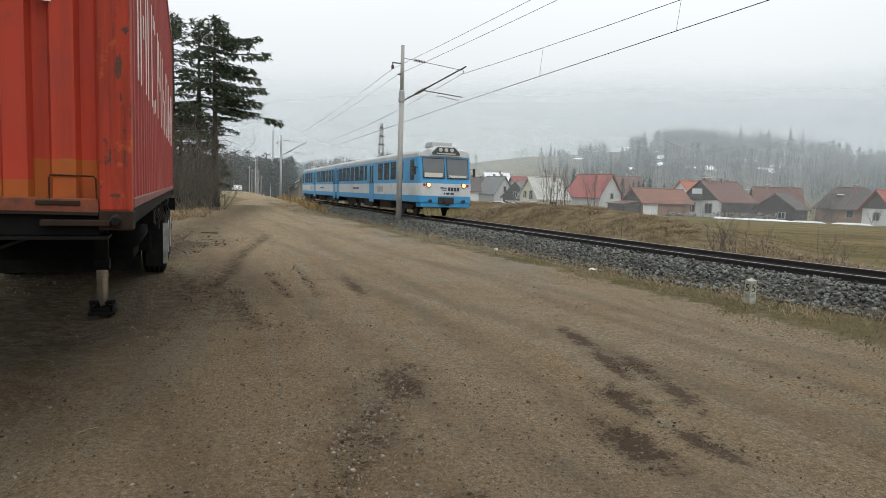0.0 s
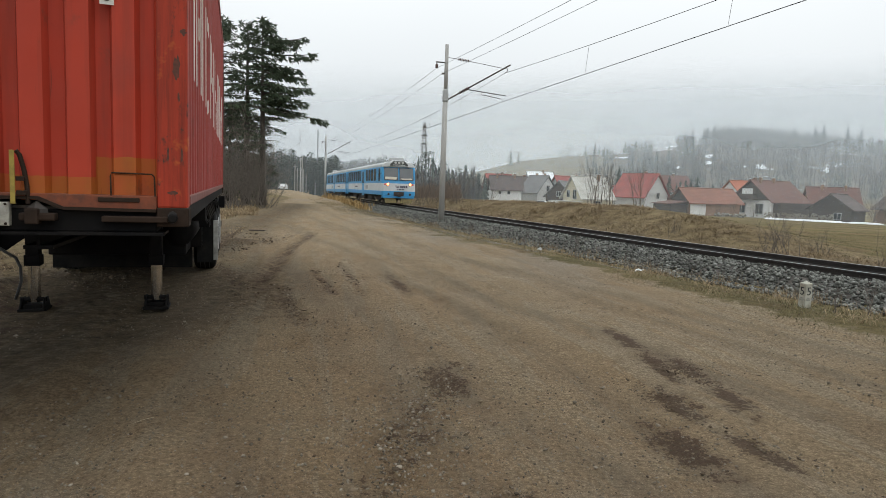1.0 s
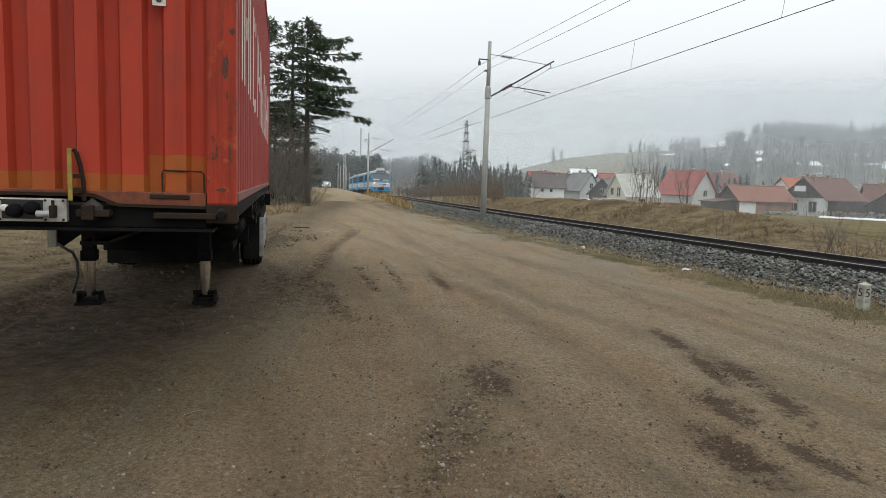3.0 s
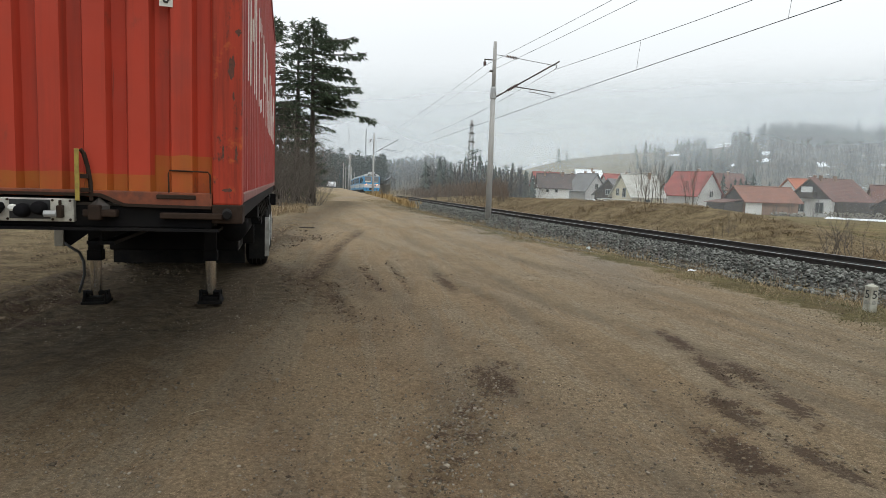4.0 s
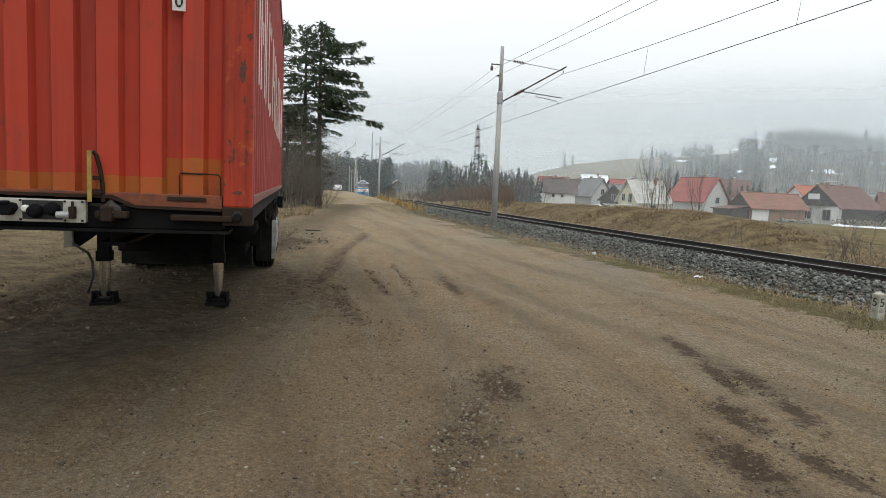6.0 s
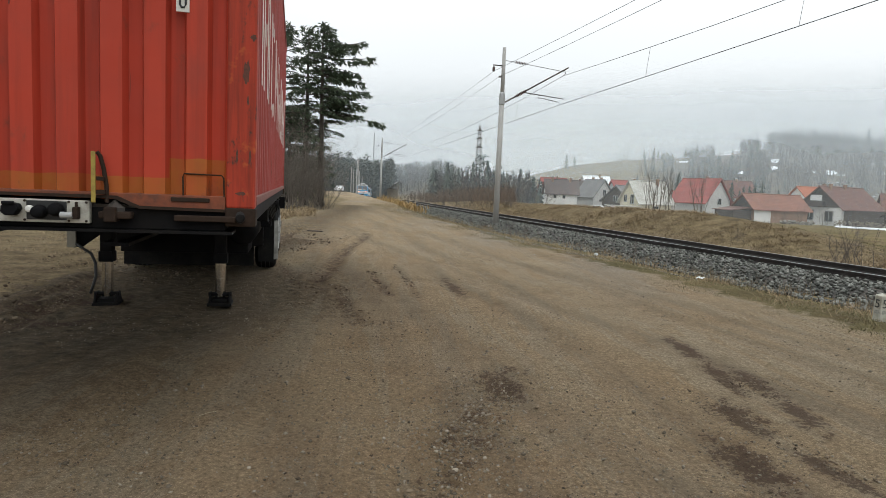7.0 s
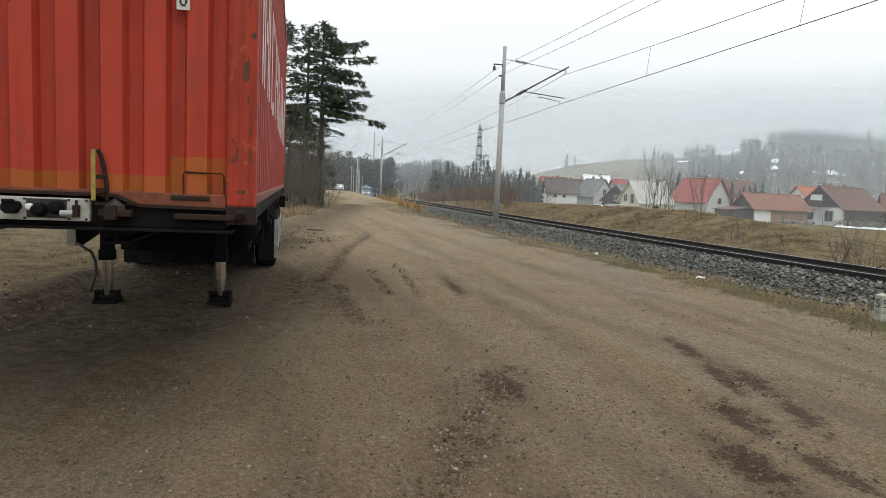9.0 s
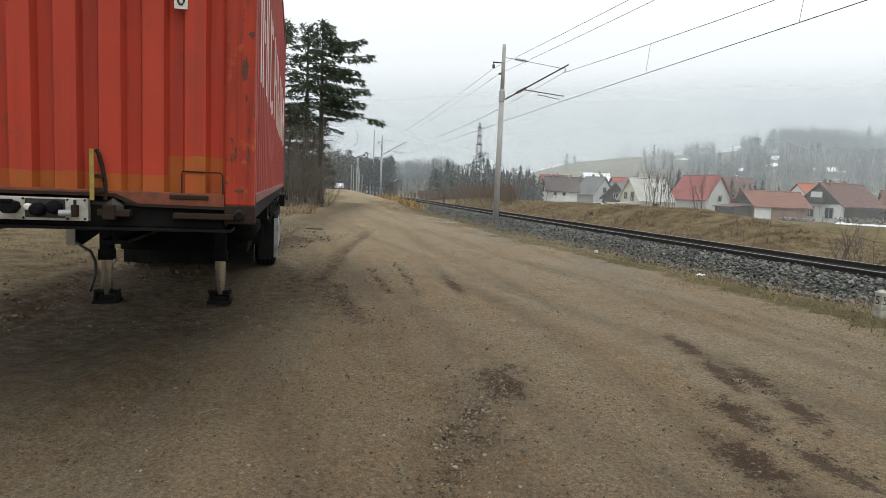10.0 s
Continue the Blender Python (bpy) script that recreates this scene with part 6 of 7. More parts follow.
def build_spruce(bearing, far, height, low, reach, east, seed, density=1.0, label="tall dark old spruce with ragged drooping boughs", boughs=()):
    """An old spruce; east stretches the boughs towards the open side."""
    rng = random.Random(seed)
    x, y, z = spot(bearing, far)
    t = thing("spruce_tree", pose(x, y, z - 0.1), label, "tree", "old spruces by the road")
    lean = Vector((rng.uniform(-0.2, 0.2), rng.uniform(-0.2, 0.2), 0))
    trunk = [Vector((0, 0, 0)) + lean * k / 8 + Vector((0, 0, height * k / 8)) for k in range(9)]
    part("trunk", Geo().tube(trunk, [0.21 * (1 - k / 8.4) + 0.02 for k in range(9)], 10), M_BARK, t, "", 0, True)
    limbs, crown = Geo(), Geo()
    h = low
    while h < height * 0.985:
        f = (h - low) / (height - low)
        for _ in range(rng.choice((2, 3, 3))):
            a = rng.uniform(0, 2 * math.pi)
            if rng.random() < 0.40:
                a = rng.gauss(-0.1, 0.45)
            open_side = 0.5 + 0.5 * math.cos(a)
            r = reach * ((1 - f ** 1.8) * (1 - 0.45 * open_side) * 0.80 + east * 0.5 * open_side ** 3 * (1 - f ** 6)) * rng.uniform(0.45, 1.2) + 0.35
            droop = rng.uniform(0.02, 0.22) * r * (1 - 0.4 * f)
            p0 = Vector((lean.x * h / height, lean.y * h / height, h))
            pts = []
            wob = rng.uniform(-0.3, 0.3)
            for k in range(8):
                u = k / 7
                pts.append(p0 + Vector((math.cos(a + wob * u), math.sin(a + wob * u), 0)) * r * u + Vector((0, 0, 0.25 * r * u * (1 - u) - droop * u * u + 0.10 * r * u ** 4)))
            limbs.tube(pts, [0.05 * (1 - 0.85 * k / 7) * (0.5 + 0.5 * (1 - f)) + 0.006 for k in range(8)], 4, False)
            n = int(r * 17 * density)
            for k in range(n):
                u = rng.uniform(0.12, 1.0) ** 0.8
                i = min(6, int(u * 7))
                p = pts[i].lerp(pts[i + 1], u * 7 - i)
                d = (pts[i + 1] - pts[i]).normalized()
                q = d.cross(Vector((0, 0, 1))).normalized()
                wide = 0.34 * r ** 0.5 * math.sin(min(1.0, u * 1.05) * 2.7) + 0.04
                needle_spray(crown, p + q * rng.uniform(-wide, wide) + Vector((0, 0, rng.uniform(-0.16, 0.04))), d, 0.21, rng)
        h += rng.uniform(0.20, 0.46) * (1.1 - 0.4 * f)
    # the long boughs on the open side: height, length, rise of the tip, where the needles begin
    for bh, r, tip, bare in boughs:
        a, wob = rng.gauss(0.30, 0.22), rng.uniform(-0.15, 0.15)
        pts = [Vector((0, 0, bh)) + lean * bh / height + Vector((math.cos(a + wob * u), math.sin(a + wob * u), 0)) * r * u + Vector((0, 0, tip * (u ** 2.2) - 0.13 * r * u * (1 - u)))
               for u in (k / 7 for k in range(8))]
        limbs.tube(pts, [0.055 * (1 - 0.85 * k / 7) + 0.008 for k in range(8)], 4, False)
        for _ in range(int(r * (1 - bare) * 62)):
            u = rng.uniform(max(0.15, bare), 1.0)
            i = min(6, int(u * 7))
            p, d = pts[i].lerp(pts[i + 1], u * 7 - i), (pts[i + 1] - pts[i]).normalized()
            q = d.cross(Vector((0, 0, 1))).normalized()
            wide = 0.12 + 0.5 * math.sin(u * 2.6) * (1 - bare)
            needle_spray(crown, p + q * rng.uniform(-wide, wide) + Vector((0, 0, rng.uniform(-0.26, 0.06))), (d + Vector((0, 0, -0.35))).normalized(), 0.22, rng)
    for _ in range(60):
        needle_spray(crown, trunk[-1] + Vector((rng.uniform(-0.35, 0.35), rng.uniform(-0.35, 0.35), rng.uniform(-1.2, 0.1))), Vector((rng.uniform(-1, 1), rng.uniform(-1, 1), 0.8)).normalized(), 0.3, rng)
    # a few bare dead boughs below the crown
    for _ in range(16):
        a, hh, r = rng.uniform(0, 6.28), rng.uniform(1.5, low + 1.5), rng.uniform(0.8, 2.2)
        p0 = Vector((0, 0, hh))
        limbs.tube([p0, p0 + Vector((math.cos(a) * r * 0.5, math.sin(a) * r * 0.5, 0.1)), p0 + Vector((math.cos(a) * r, math.sin(a) * r, -0.1))], [0.03, 0.018, 0.006], 3, False)
    tagged(part("branchwork", limbs, M_BARK, t), kind="stuff")
    tagged(part("crown", crown, M_NEEDLE, t), kind="stuff")
    return t


build_spruce(19.2, 41, 11.1, 5.7, 2.4, 0.75, 3, 1.4, boughs=((10.2, 2.9, 0.45, 0.1), (9.7, 2.2, 0.2, 0.1), (9.2, 3.3, 0.0, 0.1), (8.5, 2.3, -0.2, 0.1), (8.1, 2.5, -0.3, 0.1),
                                                             (7.3, 3.2, -0.2, 0.1), (6.9, 2.0, 0.2, 0.1), (6.5, 2.7, -0.1, 0.1), (6.0, 2.5, -0.2, 0.15), (5.9, 3.9, -0.45, 0.72)))
build_spruce(20.5, 43, 11.2, 4.6, 2.3, 0.8, 11, 1.2)
build_spruce(22.5, 41, 11.0, 3.6, 2.6, 0.9, 12)
build_spruce(24.6, 45, 11.5, 2.2, 2.8, 0.9, 14)
build_spruce(27.5, 44, 11.2, 2.0, 2.9, 0.9, 15, 0.7)


for b, f, h, sd in ((20.6, 46, 6.0, 51), (22.0, 47, 6.5, 52), (23.4, 48, 6.5, 53), (25.2, 48, 7.0, 54)):
    build_spruce(b, f, h, 0.6, 2.0, 0.9, sd, 1.0, "young dark spruce crowded under the old trees")


def grow(g, p, d, r, length, depth, rng, spread):
    """Twigs that fork and taper."""
    pts, q = [p], p
    for k in range(3):
        d = (d + Vector((rng.uniform(-1, 1), rng.uniform(-1, 1), rng.uniform(-0.3, 0.6))) * 0.16).normalized()
        q = q + d * length / 3
        pts.append(q)
    g.tube(pts, [r, r * 0.85, r * 0.7, r * 0.5], 4 if depth > 1 else 3, False)
    if depth > 0:
        for k in range(rng.choice((2, 3, 3))):
            base = pts[rng.choice((1, 2, 3))]
            nd = (d + Vector((rng.uniform(-1, 1), rng.uniform(-1, 1), rng.uniform(-0.2, 0.7))) * spread).normalized()
            grow(g, base, nd, r * 0.55, length * rng.uniform(0.5, 0.8), depth - 1, rng, spread)


def build_shrub(x, y, stems, height, wide, seed, label, depth=3, spread=0.55, group="bare shrubs", lean=0.25):
    rng = random.Random(seed)
    s = thing("bare_shrub", pose(x, y, gz(x, y) - 0.05), label, "shrub", group)
    for k in range(stems):
        g = Geo()
        a = rng.uniform(0, 6.28)
        d = Vector((rng.uniform(-lean, lean), rng.uniform(-lean, lean), 1)).normalized()
        h = height * rng.uniform(0.45, 0.75)
        grow(g, Vector((math.cos(a), math.sin(a), 0)) * rng.uniform(0, wide), d, 0.009 * height ** 0.7 * rng.uniform(0.7, 1.2), h, depth, rng, spread)
        part("stem", g, M_TWIG, s)
    return s


for n, (b, f, st, h, w) in enumerate(((19.0, 37, 8, 2.5, 0.6), (18.6, 38, 7, 1.8, 0.5), (19.6, 36.5, 8, 2.9, 0.7), (20.2, 36, 8, 3.4, 0.8), (20.5, 37, 7, 2.6, 0.6), (21.1, 36, 8, 3.2, 0.8), (22.0, 35, 8, 3.8, 0.9), (23.2, 36, 7, 4.2, 1.0), (24.6, 36, 7, 4.4, 1.2), (21.8, 38, 8, 4.4, 1.0),
                                     (20.6, 38.5, 7, 3.0, 0.6), (22.8, 39, 8, 4.8, 1.2), (19.7, 41, 6, 1.5, 0.6), (25.8, 35, 6, 4.6, 1.2), (21.6, 40, 5, 4.4, 0.8))):
    x, y, z = spot(b, f)
    build_shrub(x, y, st + 1, h, w, 30 + n, "tangled leafless shrub at the roadside", 4, 1.1, "roadside shrubs", 0.80)
for n, (b, f, st, h, w) in enumerate(((-9.2, 44, 6, 2.5, 0.7), (-10.0, 45, 9, 2.8, 0.8), (-10.9, 44, 7, 2.6, 0.6), (-13.1, 42, 4, 2.5, 0.4), (-13.4, 41, 4, 2.4, 0.3))):
    x, y, z = spot(b, f)
    build_shrub(x, y, st, h, w, 60 + n, "slender leafless saplings on the railway bank", 3, 0.28, "bank saplings", 0.14)
for n, (b, f, h) in enumerate(((-23.6, 22, 1.3), (-25.0, 23, 1.2), (-16.0, 27, 0.8), (-27.5, 24, 0.8), (-31.5, 22, 0.9), (-20.6, 116, 2.6), (-19.6, 117, 2.2), (-30.2, 122, 6.4), (-30.8, 123, 6.8), (-31.3, 124, 5.6), (-34.0, 118, 3.4), (-22.2, 122, 3.2))):
    x, y, z = spot(b, f)
    build_shrub(x, y, 7, h, 0.5 * h ** 0.5, 80 + n, "low brown leafless bush on the meadow", 3, 0.7, "meadow bushes", 0.5)
for n, (x, y, h) in enumerate(((5.05, 9.3, 0.5), (5.35, 9.0, 0.6), (4.9, 9.9, 0.4), (5.9, 8.4, 0.5), (-0.4, 21.4, 0.9), (-0.9, 22.0, 0.8), (2.2, 14.8, 0.5), (3.1, 13.7, 0.5), (3.9, 12.2, 0.4), (1.2, 17.6, 0.6))):
    build_shrub(x, y, 3, h, 0.08, 300 + n, "thin dead weed stalks beside the ballast", 2, 0.5, "dead weeds", 0.3)
for n, (b, f, h) in enumerate(((9.4, 66, 2.0), (8.2, 62, 2.0), (7.0, 60, 2.2), (5.6, 58, 2.2), (4.4, 60, 2.4), (3.4, 55, 2.0), (2.2, 56, 2.2), (10.2, 80, 2.4), (9.0, 84, 2.6), (7.6, 80, 2.8), (6.2, 78, 2.6),
                               (5.0, 75, 2.6), (1.0, 60, 2.2), (-0.5, 66, 2.0), (11.0, 96, 2.4), (10.0, 100, 2.8), (8.4, 98, 3.0), (12.2, 112, 2.2), (3.0, 72, 2.6), (6.6, 66, 2.4))):
    x, y, z = spot(b, f)
    build_shrub(x, y, 8, h, 1.1, 110 + n, "brown leafless thicket on the bank behind the track", 3, 0.75, "bank thickets", 0.6)


def far_spruce(g, x, y, z, h, rng):
    """A spire of ragged whorls."""
    r0, n = h * rng.uniform(0.16, 0.24), 9
    g.tube([(x, y, z - 0.5), (x, y, z + h)], [h * 0.014, h * 0.003], 3, False)
    for k in range(n):
        f = k / n
        zb, r = z + h * (0.10 + 0.84 * f), r0 * (1 - f) ** 0.85 + 0.02 * h
        m = 10
        turn = rng.uniform(0, 6.28)
        for q in range(m):
            a = turn + 2 * math.pi * q / m + rng.uniform(-0.25, 0.25)
            b, u = r * rng.uniform(0.45, 1.25), 0.28
            drop = h * rng.uniform(-0.01, 0.05)
            g.add([(x, y, zb + h * 0.10), (x + b * math.cos(a - u), y + b * math.sin(a - u), zb - drop), (x + b * math.cos(a + u) * 0.8, y + b * math.sin(a + u) * 0.8, zb - drop * 0.4)], [(0, 1, 2)])


def far_pine(g, x, y, z, h, rng):
    """A bare trunk with a loose crown of small clumps."""
    g.tube([(x, y, z - 0.5), (x, y, z + h * 0.95)], [h * 0.016, h * 0.006], 3, False)
    for k in range(80):
        a, f = rng.uniform(0, 6.28), 0.32 + 0.68 * rng.random() ** 0.8
        r = h * 0.20 * (1.22 - f) ** 0.8 * rng.uniform(0.1, 1.25)
        cx, cy, cz = x + r * math.cos(a), y + r * math.sin(a), z + h * f - 0.06 * r
        s = h * rng.uniform(0.016, 0.036)
        vs = [(cx + rng.uniform(-s, s) * 1.4, cy + rng.uniform(-s, s) * 1.4, cz + rng.uniform(-s, s) * 0.7) for _ in range(5)]
        g.add(vs, [(0, 1, 2), (2, 3, 4), (0, 3, 1)])


def far_bare(g, x, y, z, h, rng):
    g.tube([(x, y, z - 0.5), (x + rng.uniform(-.03, .03) * h, y, z + h)], [h * 0.014, h * 0.003], 3, False)
    for k in range(11):
        f, a = rng.uniform(0.3, 0.95), rng.uniform(0, 6.28)
        r, up = h * rng.uniform(0.06, 0.16) * (1.3 - f), h * rng.uniform(0.10, 0.22)
        p, w = (x, y, z + h * f), h * 0.006
        tip = (x + r * math.cos(a), y + r * math.sin(a), z + h * f + up * (1.1 - f))
        g.add([(p[0] - w, p[1], p[2]), (p[0] + w, p[1], p[2]), tip], [(0, 1, 2)])
        g.add([(tip[0] - r * 0.35, tip[1], tip[2] - up * 0.4), (tip[0] + w, tip[1], tip[2] - up * 0.15), (tip[0] - r * 0.2, tip[1] + r * 0.3, tip[2] + up * 0.35)], [(0, 1, 2)])


HILL_SNOW = ((-14.8, 3.72, 9, 0.5), (-15.6, 3.8, 6, 0.5), (-11.4, 3.3, 5, 0.6), (-11.9, 2.9, 4, 0.9), (-18.6, 3.2, 2.5, 1.6), (-18.4, 2.6, 3, 1.4), (-17.6, 4.9, 5, 0.4), (-22.4, 2.4, 2, 1.6), (-27.0, 2.2, 1.5, 1.6), (-16.2, 2.2, 1.5, 1.0))


def build_woods():
    rng = random.Random(21)
    spruce, bare = Geo(), Geo()
    # wooded hill behind the village, with an open pasture on its left flank
    for _ in range(5600):
        b, f = rng.uniform(-55, -6.0), rng.uniform(245, 470)
        if rng.random() < min(0.96, max(0.0, (b + 13.0) / 5.5)) or (b > -9 and f < 262):
            continue
        x, y, z = spot(b, f)
        if noise.noise(Vector((x * 0.018, y * 0.018, 3.0))) > (0.34 if b < -16 else 0.6):
            continue
        if any(abs(b - sb) < 0.07 * sa and -0.2 < se - math.degrees(math.atan2(z - 1.5, f)) < 1.3 for sb, se, sa, sw in HILL_SNOW):
            continue
        n = noise.noise(Vector((x * 0.012, y * 0.012, 0.0)))
        low = f < 300
        if n + rng.uniform(-0.25, 0.25) > (0.20 if low else 0.26):
            far_spruce(spruce, x, y, z, rng.uniform(5, 9 if low else 13) * min(1.0, max(0.55, (-b - 4) / 13)), rng)
        else:
            far_bare(bare, x, y, z, rng.uniform(5, 10.5) * min(1.0, max(0.45, (-b - 4) / 13)), rng)
    for b in (-2.2, -2.9, -7.0, -7.3, -8.0, -8.6, -9.4, -10.0, -10.4, 3.4, 2.4):
        x, y, z = spot(b, rng.uniform(360, 430))
        (far_spruce if rng.random() < 0.5 else far_bare)(spruce if rng.random() < 0.5 else bare, x, y, z, rng.uniform(5, 11), rng)
    for b in (-15.0, -15.6, -16.2, -16.9, -17.3, -13.0, -11.5, -16.5, -17.8, -19.0):
        x, y, z = spot(b, rng.uniform(150, 185))
        far_spruce(spruce, x, y, z, rng.uniform(7, 11), rng)
    tagged(part("hill_spruces", spruce, M_FARNEEDLE), "dark spruces scattered over the misty hill", "woods", "", "stuff")
    tagged(part("hill_bare_trees", bare, M_FARTWIG), "grey leafless trees covering the misty hill", "woods", "", "stuff")
    # forest at the end of the road and low ridge beside it
    west, wbare = Geo(), Geo()
    for _ in range(1300):
        b, f = rng.uniform(13.0, 34), rng.uniform(205, 300)
        x, y, z = spot(b, f)
        far_pine(west, x, y, z, rng.uniform(9.5, 13.5), rng)
    for _ in range(900):
        b, f = rng.uniform(7.0, 15.5), rng.uniform(270, 400)
        x, y, z = spot(b, f)
        (far_bare if rng.random() < 0.6 else far_pine)(wbare if rng.random() < 0.7 else west, x, y, z, rng.uniform(5, 9), rng)
    x, y, z = spot(15.2, 235)
    far_pine(west, x, y, z, 16.5, rng)
    tagged(part("pine_forest", west, M_FARNEEDLE), "dark pine forest closing the end of the road", "woods", "", "stuff")
    tagged(part("ridge_trees", wbare, M_FARTWIG), "bare grey trees on the low ridge", "woods", "", "stuff")
    # spruces behind the track, in front of the village
    mid, mbare = Geo(), Geo()
    for b, f, h in ((7.75, 150, 9.6), (6.3, 165, 10.0), (5.9, 160, 11.5), (5.3, 158, 12.5), (5.0, 165, 13.0), (4.6, 160, 12.0), (6.8, 170, 9.5), (4.1, 168, 10.0), (3.5, 170, 10.5), (2.9, 160, 9.0), (2.3, 165, 9.5),
                    (1.7, 160, 10.4), (1.2, 166, 9.5), (0.5, 175, 8.0), (-0.2, 180, 8.0), (8.6, 170, 7.0), (9.6, 175, 6.5), (0.0, 172, 8.5), (-0.9, 178, 7.5), (3.2, 150, 8.0), (1.0, 152, 7.0), (5.6, 172, 11.0)):
        x, y, z = spot(b, f)
        (far_pine if f in (158, 165) else far_spruce)(mid, x, y, z, h, rng)
    for _ in range(330):
        b, f = rng.uniform(0.2, 9.6), rng.uniform(128, 180)
        x, y, z = spot(b, f)
        if rng.random() < 0.17:
            (far_spruce if rng.random() < 0.6 else far_pine)(mid, x, y, z, rng.uniform(3, 9.5), rng)
        else:
            far_bare(mbare, x, y, z, rng.uniform(4, 8.5), rng)
    tagged(part("spruce_grove", mid, M_FARNEEDLE), "grove of spruces and pines beyond the track", "woods", "", "stuff")
    tagged(part("grove_brush", mbare, M_FARTWIG), "leafless young trees in front of the grove", "woods", "", "stuff")
    brush = Geo()
    for _ in range(2200):
        y = rng.uniform(48, 128)
        d = rng.uniform(5.5, 10 + 0.12 * (y - 40))
        x = float(line_x(y)) + d / 0.93
        if -x / y < 0.035 or noise.noise(Vector((x * 0.16, y * 0.10, 7.0))) > 0.12:
            continue
        far_bare(brush, x, y, gz(x, y), rng.uniform(0.8, 2.0), rng)
    tagged(part("bank_brush", brush, M_BRUSH), "dense brown leafless brush along the railway bank", "brush", "", "stuff")
    # old snow in the clearings of the hill
    for n, (b, e, a, w) in enumerate(HILL_SNOW):
        f = 200
        while f < 460 and gz(*spot(b, f)[:2]) - 1.5 < f * math.tan(radians(e)):
            f += 2
        x, y, z = spot(b, f - 6)
        g = Geo()
        ring = [(a * (1 + 0.3 * math.sin(2.3 * k + n)) * math.cos(k * 0.3142), 3.6 * w * (1 + 0.3 * math.cos(1.7 * k)) * math.sin(k * 0.3142)) for k in range(20)]
        m = pose(x, y, 0, 0, 0, b)
        pts = [m @ Vector((p, q, 0)) for p, q in ring]
        g.add([(p.x, p.y, gz(p.x, p.y) + 1.2) for p in pts] + [(x, y, gz(x, y) + 1.5)], [(k, (k + 1) % 20, 20) for k in range(20)])
        tagged(part("hill_snow", g, M_SNOW), "old snow lying in a clearing on the hill", "snow", "snow on the hill")


build_woods()

# ---------------------------------------------------------------- grass, stones
def scatter_blades(name, label, material, places, rng, tall, lean, wide):
    """Tufts of narrow bent blades, joined into one mesh."""
    vs, fs = [], []
    for x, y, s in places:
        z = gz(x, y) - 0.02
        for _ in range(rng.integers(5, 9)):
            a, h = rng.uniform(0, 6.28), s * tall * rng.uniform(0.5, 1.25)
            ox, oy = x + rng.normal(0, 0.07 * (1 + s)), y + rng.normal(0, 0.07 * (1 + s))
            dx, dy = math.cos(a) * h * lean * rng.uniform(0.3, 1.3), math.sin(a) * h * lean * rng.uniform(0.3, 1.3)
            w = wide * rng.uniform(0.6, 1.4)
            px, py = -math.sin(a) * w, math.cos(a) * w
            k = len(vs)
            vs += [(ox - px, oy - py, z), (ox + px, oy + py, z), (ox + dx * 0.4 + px * 0.8, oy + dy * 0.4 + py * 0.8, z + h * 0.65),
                   (ox + dx * 0.4 - px * 0.8, oy + dy * 0.4 - py * 0.8, z + h * 0.65), (ox + dx, oy + dy, z + h * rng.uniform(0.6, 1.0))]
            fs += [(k, k + 1, k + 2, k + 3), (k + 3, k + 2, k + 4)]
    me = bpy.data.meshes.new(name)
    me.from_pydata(vs, [], fs)
    return tagged(part(name, me, material), label, "grass", "", "stuff")


def along(rng, n, y0, y1, d0, d1, power=1.0):
    """Places beside the track: y along it, d to the east of it."""
    out = []
    for _ in range(n):
        y = y0 + (y1 - y0) * rng.random() ** power
        d = rng.uniform(d0, d1)
        out.append((line_x(y) + d / 0.93, y, rng.uniform(0.5, 1.3)))
    return out


